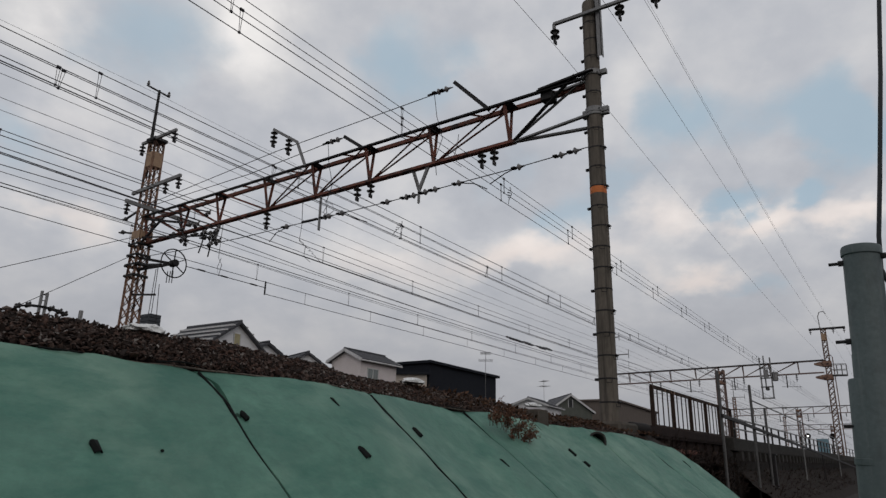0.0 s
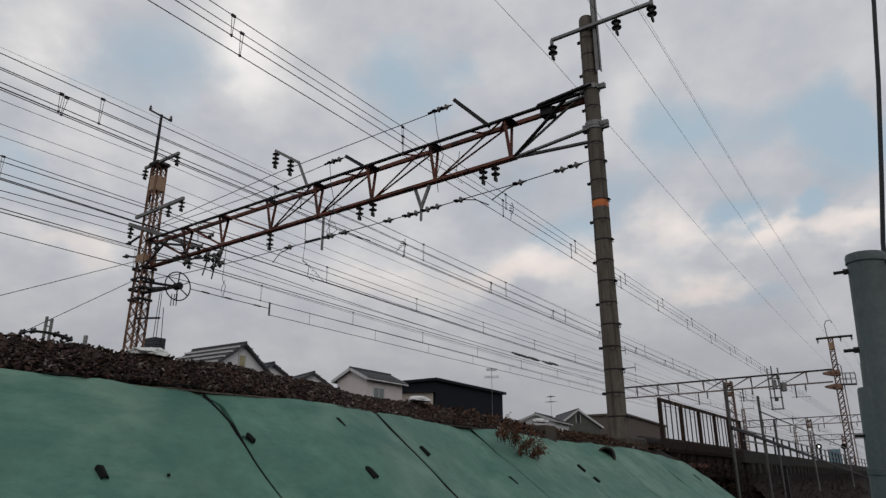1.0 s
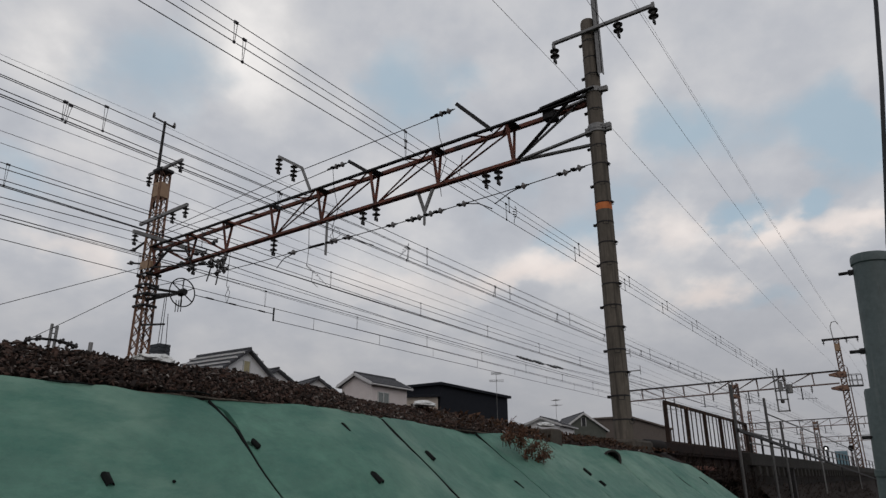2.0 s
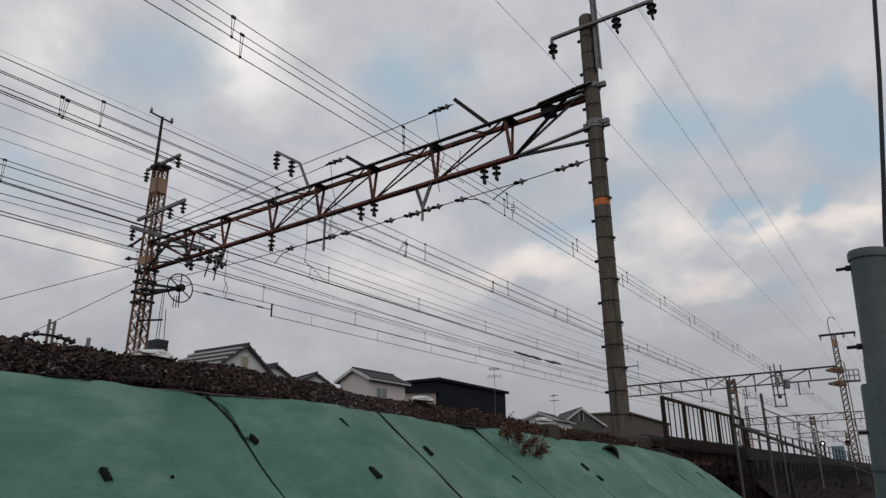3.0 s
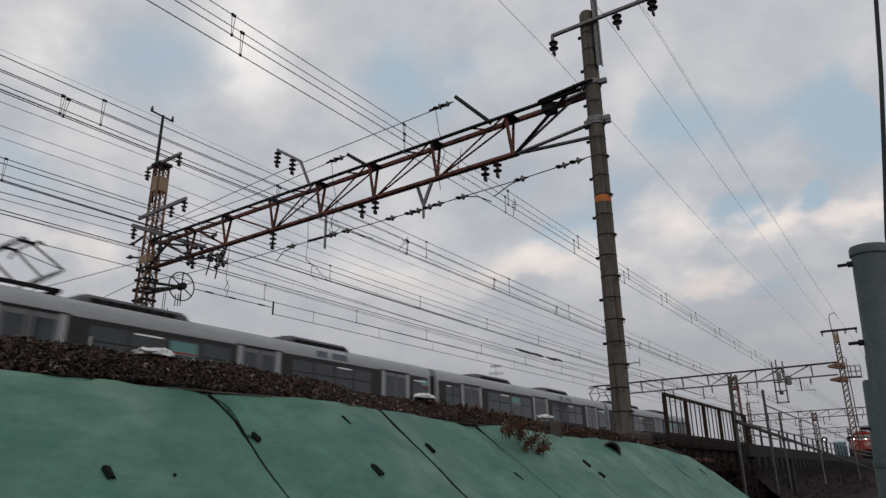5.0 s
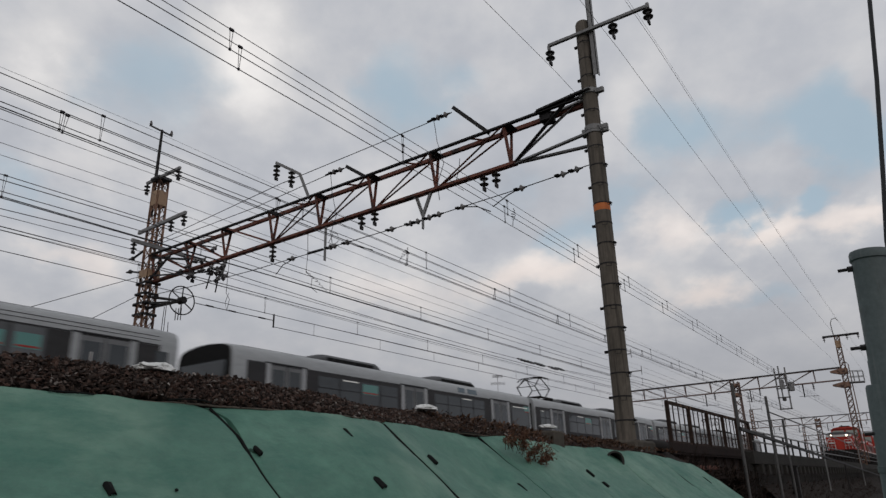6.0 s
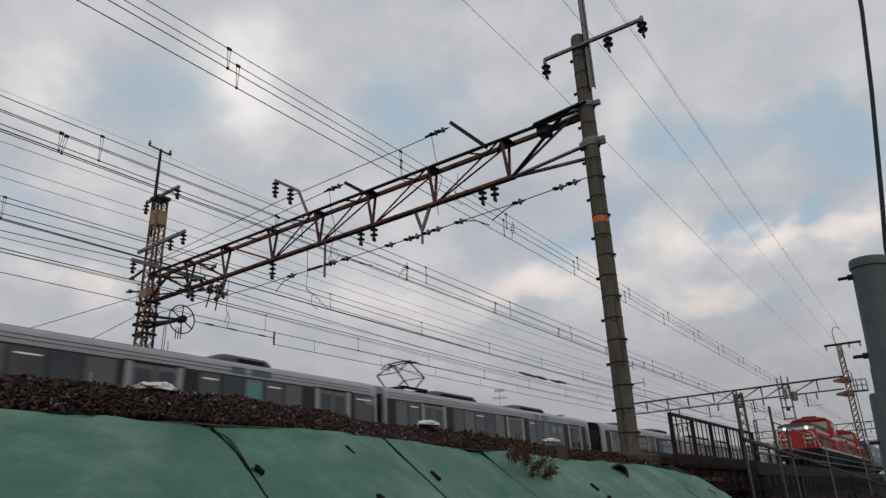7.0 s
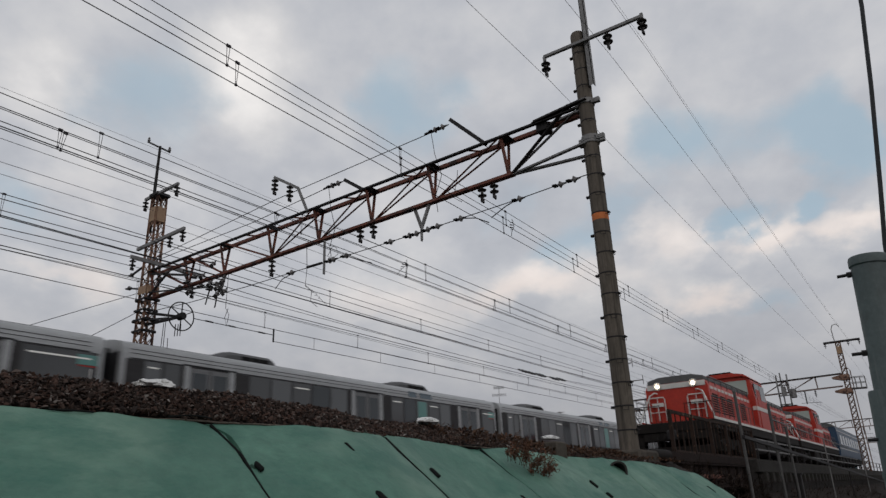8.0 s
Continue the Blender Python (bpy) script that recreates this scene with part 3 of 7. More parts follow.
def build_ballast():
    kinds = stone_shapes(14)
    s = Shape()
    def scatter(count, x0, x1, r0, r1, back):
        for _ in range(count):
            x = rng.uniform(x0, x1)
            e, c = edge_y(x), lerp_table(CREST, x)
            u = rng.uniform(-0.02, 1.0)
            y = e + 0.022 + u * c if rng.random() > back else e + c + rng.uniform(0, 0.6)
            t = (y - e) / c
            z = 2.075 + (BED - 2.075) * max(0, min(1, t)) ** 0.85 - edge_drop(x) * 0.8 * max(0, 1 - t)
            z += 0.02 * noise.noise((x * 1.6, y * 3, 0)) + rng.uniform(-0.012, 0.018) + 0.004
            r = rng.uniform(r0, r1)
            rot = Euler((rng.gauss(0.2, 0.6), rng.gauss(0, 0.6), rng.uniform(0, 6.3))).to_matrix() * r
            vs, fs = kinds[rng.randrange(len(kinds))]
            s.add([rot @ v + Vector((x, y, z)) for v in vs], fs)
    scatter(11500, 0.6, 8.4, 0.012, 0.028, 0.3)
    scatter(260, 0.6, 8.4, 0.028, 0.038, 0.1)
    scatter(11000, 0.6, 8.4, 0.007, 0.018, 0.12)
    scatter(4600, 8.4, 15.0, 0.014, 0.036, 0.2)
    scatter(900, -6, 0.6, 0.02, 0.04, 0.2)
    me = s.mesh("ballast", STONE, smooth=False)
    ob = new("ballast", me)
    tagged(ob, "rust-brown crushed stone ballast heaped along the bank top", "ballast", kind="stuff")
    # dry leaf litter and grass on the farther bank top
    g = Shape()
    for _ in range(3200):
        x = rng.uniform(5.6, 15.3)
        if rng.random() > 0.25 + 0.75 * (x - 5.6) / 6:
            continue
        e, c = edge_y(x), lerp_table(CREST, x)
        y = e + rng.uniform(0.0, 1.15) * c
        t = (y - e) / c
        z = 2.1 + (BED - 2.1) * min(1, t) + rng.uniform(0, 0.045)
        a = rng.uniform(0, 6.28)
        ln, w = rng.uniform(0.03, 0.09), rng.uniform(0.006, 0.02)
        d = Vector((math.cos(a), math.sin(a), rng.uniform(-0.1, 1.1))).normalized()
        sd = d.cross(Vector((rng.uniform(-1, 1), rng.uniform(-1, 1), 0.6))).normalized()
        p = Vector((x, y, z))
        g.add([p, p + d * ln * 0.5 + sd * w, p + d * ln, p + d * ln * 0.5 - sd * w], [(0, 1, 2, 3)])
    ob = new("leaf_litter", g.mesh("leaf_litter", DRYLEAF, smooth=False))
    tagged(ob, "brown dry leaves and grass scattered on the bank top", "leaf litter", kind="stuff")


def build_rails():
    for y in TRACKS:
        root = thing("track", 0, y, BED, "steel railway track on dark ballast", "track", "parallel tracks", kind="structure")
        for o in (-0.5335, 0.5335):
            s = Shape()
            h = RAIL - BED
            s.prism([(o - 0.065, -0.02), (o + 0.065, -0.02), (o + 0.065, 0.012), (o + 0.012, 0.03), (o + 0.012, h - 0.04), (o + 0.034, h - 0.03), (o + 0.03, h),
                     (o - 0.03, h), (o - 0.034, h - 0.03), (o - 0.012, h - 0.04), (o - 0.012, 0.03), (o - 0.065, 0.012)], -255, 600)
            part("rail", s, DARKSTEEL, root)


build_ground()
build_bank()
build_green_slope()
build_ballast()
build_rails()


# ---- small bridge, walls and rails beyond the slope ----
def build_bridge():
    s = Shape()
    s.box((15.58, 4.95, -0.1), (16.3, 26, 2.02), 0.02)
    tagged(part("wall_abutment", s, WALLSTONE), "dark stained bridge abutment wall", "wall", kind="structure")
    b = thing("rail_bridge", 16.0, 5.2, 2.02, "short rusty plate-girder railway bridge over a dark passage", "bridge")
    deck = Shape()
    deck.box((-0.45, 0.12, 0.17), (8.3, 18.5, 0.27))
    part("deck", deck, CONC_DARK, b)
    for k, y in enumerate((0.0, 1.6, 2.9, 5.2, 6.6, 8.8, 10.2, 12.4, 13.8, 16.5)):
        g = Shape()
        g.box((-0.4, y - 0.008, -0.42), (8.3, y + 0.008, 0.16))
        g.box((-0.4, y - 0.12, 0.13), (8.3, y + 0.12, 0.165))
        g.box((-0.4, y - 0.12, -0.45), (8.3, y + 0.12, -0.42))
        for i in range(9):
            g.box((-0.1 + i, y - 0.09, -0.42), (-0.085 + i, y + 0.09, 0.13))
        part("girder", g, GIRDER, b)
    # red pipe bracket under the edge
    p = Shape()
    p.box((1.6, -0.3, -0.22), (4.2, -0.12, -0.12), 0.01)
    for i in range(4):
        p.bar((1.8 + i * 0.7, -0.2, -0.17), (1.8 + i * 0.7, 0.05, -0.4), 0.05, 0.05)
    part("pipe_bracket", p, RUST, b)
    f = Shape()
    f.box((24.2, 5.0, -0.1), (25.0, 26, 2.02), 0.02)
    tagged(part("wall_abutment_beyond", f, WALLSTONE), "dark stone bridge abutment at the passage's other side", "wall", kind="structure")
    # retaining wall and its concrete cap beyond
    w = Shape()
    w.box((25.0, 4.92, -0.1), (420, 5.32, 1.95))
    wall = tagged(part("wall_retaining", w, WALLSTONE), "dark stone retaining wall with a concrete cap", "wall", kind="structure")
    c = Shape()
    c.box((24.6, 4.86, 1.99), (420, 5.40, 2.40), 0.02)
    part("cap", c, CONC_DARK, wall, "grey concrete cap beam")
    shared = None
    for i in range(56):
        x = 25.6 + i * 1.1
        if shared is None:
            t = Shape()
            t.box((-0.16, -0.05, -0.32), (0.16, 0.1, 0.0), 0.015)
            shared = t.mesh("corbel", CONC_DARK)
        o = new("corbel", shared)
        o.parent = wall
        o.location = (x, 4.86, 1.985)
    # uneven stone courses of the near stretch, three block lengths
    blocks = []
    for w in (0.26, 0.36, 0.5):
        t = Shape()
        t.box((-w, -0.03, -0.145), (w, 0.05, 0.145), 0.035)
        blocks.append((w, t.mesh("stone", WALLSTONE)))
    for row in range(5):
        x = 25.4 + rng.uniform(0, 0.4)
        while x < 40:
            w, mesh = rng.choice(blocks)
            o = new("stone", mesh)
            o.parent = wall
            o.location = (x + w, 4.945 + rng.uniform(-0.008, 0.008), 0.2 + row * 0.32 + rng.uniform(-0.015, 0.015))
            o.rotation_euler = (rng.uniform(-0.04, 0.04), rng.uniform(-0.02, 0.02), rng.uniform(-0.03, 0.03))
            x += 2 * w + 0.03


def fence(name, x0, x1, step, y, z0, h, mat_post, mat_bar, bars, label, rails):
    root = thing(name, x0, y, z0, label, "railing")
    thick = 0.045 if bars else 0.035
    n = round((x1 - x0) / step)
    for i in range(n + 1):
        s = Shape()
        s.box((i * step - thick, -thick, -0.12), (i * step + thick, thick, h), 0.006)
        part("post", s, mat_post, root)
    for z in rails:
        s = Shape()
        s.bar((-0.06, 0, z), (n * step + 0.06, 0, z), 0.05, 0.085 if bars and z > 1 else 0.05)
        part("rail", s, mat_bar, root)
    if bars:
        for i in range(n):
            for k in range(1, bars + 1):
                s = Shape()
                x = (i + k / (bars + 1)) * step
                s.box((x - 0.012, -0.012, rails[0]), (x + 0.014, 0.014, rails[-1]))
                part("baluster", s, mat_bar, root)
    return root


def build_railings():
    k = Shape()
    k.box((15.6, 5.1, 2.2), (26.5, 5.3, 2.42), 0.01)
    tagged(part("kerb", k, GIRDER), "dark edge beam along the bridge deck", "edge beam", kind="structure")
    fence("bridge_railing", 17.15, 26.15, 1.8, 5.2, 2.29, 1.12, BRIDGERUST, BRIDGERUST, 3, "dark rusty bridge railing with upright bars", (0.10, 0.16, 1.10))
    fence("walkway_railing", 26.6, 62.6, 2.0, 5.2, 2.40, 0.75, DARKSTEEL, STEEL, 0, "low grey pipe railing along the wall cap", (0.38, 0.73))
    fence("walkway_railing", 64.0, 160.0, 4.0, 5.2, 2.40, 0.75, DARKSTEEL, STEEL, 0, "low grey pipe railing along the far wall cap", (0.38, 0.73))
    # posts standing beside the bridge, with a pipe rail and a sloping dark rail
    for x, top, r, lab in ((20.9, 4.15, 0.042, "slim grey steel post beside the bridge"), (25.7, 4.2, 0.045, "slim grey steel post beside the wall"), (28.3, 3.6, 0.045, "grey steel post holding a pipe rail")):
        p = thing("steel_post", x, 4.4, 0, lab, "post", "posts beside the bridge")
        s = Shape()
        s.lathe([(r * 1.1, 0), (r * 1.1, 0.5), (r, 0.52), (r, top - 0.02), (r * 0.6, top)], n=12)
        part("shaft", s, POSTGREY, p)
        b = Shape()
        b.box((-0.14, -0.14, 0), (0.14, 0.14, 0.03), 0.006)
        part("base_plate", b, DARKSTEEL, p)
    thick = thing("square_post", 28.75, 4.4, 0, "thick dark square post under the rail", "post")
    s = Shape()
    s.box((-0.12, -0.12, 0), (0.12, 0.12, 1.9), 0.02)
    part("shaft", s, DARKSTEEL, thick)
    s = Shape()
    s.box((-0.17, -0.17, 1.9), (0.17, 0.17, 1.95), 0.015)
    part("cap_plate", s, DARKSTEEL, thick)
    pr = thing("pipe_rail", 25.7, 4.4, 3.68, "thin grey pipe rail falling slightly along the wall", "railing")
    s = Shape()
    s.path([(0, 0, 0), (15, 0, -0.12), (32, 0, -0.32)], 0.025)
    part("pipe", s, STEEL, pr)
    for i in (2, 5):
        s = Shape()
        s.rod((i * 6.2, 0, -3.68), (i * 6.2, 0, -0.05 * i), 0.03)
        part("post", s, STEEL, pr)
    dr = thing("sloping_rail", 20.8, 4.35, 0, "dark handrail falling along a descending path", "railing")
    s = Shape()
    s.bar((0, 0, 2.88), (51, 0, 1.45), 0.07, 0.09)
    part("handrail", s, DARKSTEEL, dr)
    for i in (3, 6):
        x = 1 + i * 8
        s = Shape()
        s.rod((x, 0, 0), (x, 0, 2.86 - 1.43 * x / 51), 0.03)
        part("post", s, DARKSTEEL, dr)


def build_bank_foot():
    """Overgrown earth at the foot of the retaining wall and dead brush beside the bridge."""
    s = Shape()
    rows = []
    for i in range(90):
        x = 25.2 + 1.4 * i
        row = []
        for j in range(9):
            t = j / 8
            bump = 0.12 * noise.noise((x * 0.6, t * 5, 3)) + 0.05 * noise.noise((x * 2.1, t * 11, 7))
            row.append((x, 4.93 - 1.7 * t, max(1.35 * (1 - t) ** 1.2 + bump * (1 - 0.6 * t), -0.02)))
        rows.append(row)
    s.sheet(rows)
    tagged(part("ground_bank_foot", s, SOIL), "dark overgrown earth at the foot of the retaining wall", "embankment", kind="structure")
    r = random.Random(11)
    g = Shape()
    for _ in range(2600):
        if r.random() < 0.55:
            x = r.uniform(15.2, 25.0)
            p = Vector((x, r.uniform(4.55, 5.05), r.uniform(1.1, 2.15) - 0.05 * (x - 15)))
        else:
            x = r.uniform(25.2, 60)
            t = r.uniform(0, 0.7)
            p = Vector((x, 4.9 - 1.7 * t, 1.35 * (1 - t) ** 1.2))
        d = Vector((r.uniform(-1, 1), r.uniform(-0.7, 0.2), r.uniform(-0.4, 1.0))).normalized()
        ln = r.uniform(0.12, 0.45)
        if r.random() < 0.4:
            q = p + d * ln * 0.5 + Vector((r.uniform(-0.05, 0.05), 0, r.uniform(-0.03, 0.05)))
            g.path([p, q, p + d * ln], r.uniform(0.004, 0.009), 3)
        else:
            sd = d.cross(Vector((r.uniform(-1, 1), r.uniform(-1, 1), 0.4))).normalized() * r.uniform(0.008, 0.025)
            g.add([p, p + d * ln * 0.3 + sd, p + d * ln * 0.6, p + d * ln * 0.3 - sd], [(0, 1, 2, 3)])
    ob = new("dead_brush", g.mesh("dead_brush", BRUSH, smooth=False))
    tagged(ob, "dark dead brush and dry stalks beside the bridge", "brush", kind="stuff")


build_bridge()
build_railings()
build_bank_foot()


# ---- insulators ----
def insulator_shape(discs, r=0.125):
    s = Shape()
    rings = [(0.03, 0.0)]
    h = 0.0
    for _ in range(discs):
        rings += [(0.035, -h - 0.03), (0.05, -h - 0.05), (r, -h - 0.085), (r * 0.95, -h - 0.10), (0.05, -h - 0.105), (0.035, -h - 0.125)]
        h += 0.15
    rings.append((0.025, -h - 0.02))
    s.lathe([(a, b) for a, b in rings], n=14)
    return s, h


def hang_insulator(x, y, z, discs=2, label="dark brown porcelain suspension insulator hanging from a bracket", grey=False, rx=0, ry=0):
    s, h = insulator_shape(discs, 0.085 if grey or abs(rx) + abs(ry) > 1 else 0.115)
    root = new("insulator", s.mesh("insulator", GREYPORC if grey else PORCELAIN))
    root.matrix_basis = pose(x, y, z, rx, ry, 0)
    tagged(root, label, "insulator", "insulators")
    f = Shape()
    f.rod((0, 0, 0.06), (0, 0, -0.02), 0.022)
    part("hook", f, DARKSTEEL, root)
    f = Shape()
    f.box((-0.07, -0.022, -h - 0.13), (0.07, 0.022, -h - 0.015), 0.01)
    part("clamp", f, DARKSTEEL, root)
    return root


# ---- concrete pole ----
def build_pole():
    p = thing("concrete_pole", GANTRY_X, 4.89, 2.15, "tall round concrete catenary pole with steel bands and an orange stripe", "pole")
    s = Shape()
    s.lathe([(0.19, -0.3), (0.188, 0), (0.172, 9.5), (0.17, 9.84), (0.15, 9.9), (0.05, 9.92)], n=28)
    part("shaft", s, CONC, p)
    f = Shape()
    f.box((-0.34, -0.32, -0.3), (0.75, 0.36, 0.17), 0.05)
    part("footing", f, BLOCKCONC, p, "weathered concrete footing")
    f = Shape()
    f.lathe([(0.11, 0), (0.125, 0.04), (0.125, 0.9), (0.10, 0.93)], (0.8, -0.12, 0.10), (1, -0.05, 0.0), 14)
    part("stub_pipe", f, UNDER, p, "dark capped pipe beside the footing")
    o = Shape()
    o.lathe([(0.181, 4.98), (0.1815, 4.985), (0.1815, 5.13), (0.181, 5.135)], n=28)
    part("orange_stripe", o, ORANGE, p, "orange painted stripe")
    z = 0.55
    k = 0
    while z < 9.6:
        b = Shape()
        r = 0.19 - 0.0018 * z
        b.lathe([(r, z - 0.015), (r + 0.005, z - 0.013), (r + 0.005, z + 0.013), (r, z + 0.015)], n=24)
        side = 1 if k % 2 else -1
        b.box((-0.03, side * (r + 0.0) - 0.03, z - 0.025), (0.03, side * (r + 0.05) + 0.03 * side, z + 0.025) if side > 0 else (0.03, -(r - 0.03), z + 0.025), 0.0)
        b.rod((-0.05, side * (r + 0.04), z), (0.05, side * (r + 0.04), z), 0.012)
        turn = radians(205 if k % 2 else 245)
        out, across = Vector((math.cos(turn), math.sin(turn), 0)), Vector((-math.sin(turn), math.cos(turn), 0))
        b.path([out * r + across * 0.06 + Vector((0, 0, z)), out * (r + 0.05) + across * 0.06 + Vector((0, 0, z - 0.005)), out * (r + 0.055) + across * 0.05 + Vector((0, 0, z - 0.09)),
                out * (r + 0.055) - across * 0.05 + Vector((0, 0, z - 0.09)), out * (r + 0.05) - across * 0.06 + Vector((0, 0, z - 0.005)), out * r - across * 0.06 + Vector((0, 0, z))], 0.008, 5)
        part("band", b, DARKSTEEL, p)
        z += 0.46
        k += 1
    for z, w in ((7.0, 0.06), (7.95, 0.06), (6.9, 0.03)):
        b = Shape()
        r = 0.182
        b.lathe([(r, z - w), (r + 0.02, z - w), (r + 0.02, z + w), (r, z + w)], n=24)
        b.box((-0.05, -0.34, z - w), (0.05, -0.18, z + w), 0.008)
        b.box((-0.05, 0.18, z - w), (0.05, 0.27, z + w), 0.008)
        part("collar", b, STEEL, p)
    c = Shape()
    c.box((-0.06, -0.06, 0), (0.06, -0.045, 4.3))
    c.box((-0.06, -0.06, 0), (-0.048, 0.06, 4.3))
    c.box((-0.06, 0.045, 0), (0.06, 0.06, 4.3))
    ch = part("channel_post", c, STEEL, p, "steel channel post clamped above the top")
    ch.location = (-0.08, -0.24, 8.3)
    arm = Shape()
    arm.box((-0.24, -1.62, 9.46), (-0.16, 0.84, 9.54), 0.008)
    arm.box((-0.235, 0.79, 9.36), (-0.165, 0.86, 9.50), 0.008)
    arm.box((-0.235, -1.66, 9.44), (-0.165, -1.59, 9.58), 0.008)
    part("crossarm", arm, STEEL, p)
    for y, z in ((5.70, 11.52), (4.10, 11.58), (3.28, 11.60)):
        hang_insulator(GANTRY_X - 0.2, y, z, 2)


# ---- portal beam ----
def upz(y):
    return EYE + 8.10 + (20 - y) * 0.0175


def loz(y):
    return EYE + 7.10 + (20 - y) * 0.0165


def build_beam(x0, near, rust=RUST, far_lite=False):
    b = thing("portal_beam", x0, 0, 0, "rusty red triangular lattice beam spanning the tracks", "catenary beam", "portal beams")
    nodes = [7.05, 9.30, 11.45, 13.50, 15.52, 17.80, 19.70, 21.70]
    hw = 0.19
    y0, y1 = 5.1, 21.9 if near else 23.2
    for sx in (-hw, hw):
        s = Shape()
        s.angle((sx, y0, upz(y0)), (sx, y1, upz(y1)), 0.10, 0.014, turn=1 if sx > 0 else -1)
        part("upper_chord", s, rust if sx > 0 else DARKSTEEL, b)
    s = Shape()
    yl = 6.9 if near else 5.2
    s.angle((0, yl, loz(yl)), (0, y1, loz(y1)), 0.11, 0.016)
    s.angle((0.0, yl, loz(yl) + 0.015), (0.0, y1, loz(y1) + 0.015), 0.11, 0.016, turn=-1)
    part("lower_chord", s, rust, b)
    for i, y in enumerate(nodes):
        for sx in (-hw, hw):
            s = Shape()
            yy = y + 0.05
            s.angle((0, y, loz(y)), (sx, yy, upz(yy)), 0.06, 0.01)
            part("upright", s, rust, b)
            if i + 1 < len(nodes):
                a, c = (y, nodes[i + 1])
                s = Shape()
                if i < 4:
                    s.angle((0, c, loz(c)), (sx, a + 0.1, upz(a)), 0.055, 0.009)
                else:
                    s.angle((0, a, loz(a)), (sx, c - 0.1, upz(c)), 0.055, 0.009)
                part("diagonal", s, rust, b)
        g = Shape()
        g.box((-hw - 0.04, y - 0.16, upz(y) - 0.03), (hw + 0.04, y + 0.12, upz(y) - 0.02))
        part("gusset", g, DARKSTEEL, b)
    for k in range(15):
        y = 6.0 + k * 1.07
        s = Shape()
        s.angle((-hw, y, upz(y)), (hw, y + 0.35 * (1 if k % 2 else -1), upz(y)), 0.05, 0.008)
        part("lacing", s, rust, b)
    g = Shape()
    y = nodes[3]
    g.box((-0.012, y - 0.45, loz(y) - 0.05), (0.012, y + 0.35, loz(y) + 0.07))
    part("splice_plate", g, rust, b)
    if near:
        # heavy end struts to the concrete pole
        for sx in (-hw, hw):
            s = Shape()
            s.angle((0, 7.0, loz(7.0)), (sx, 5.25, 10.12), 0.10 if sx < 0 else 0.07, 0.014)
            part("end_strut", s, DARKSTEEL if sx < 0 else STEEL, b)
            s = Shape()
            s.angle((0, 6.95, loz(7.0)), (sx * 0.9, 4.95, 9.02 if sx < 0 else 8.86), 0.09, 0.014)
            part("end_arm", s, STEEL, b)
            s = Shape()
            s.angle((sx, 6.2, upz(6.2) + 0.05), (sx * 1.0, 4.8, 10.12), 0.12, 0.016)
            part("end_plate", s, DARKSTEEL if sx < 0 else STEEL, b)
        g = Shape()
        g.box((-0.16, 5.85, 9.72), (0.16, 6.15, 9.95), 0.02)
        part("end_block", g, DARKSTEEL, b)
    return b


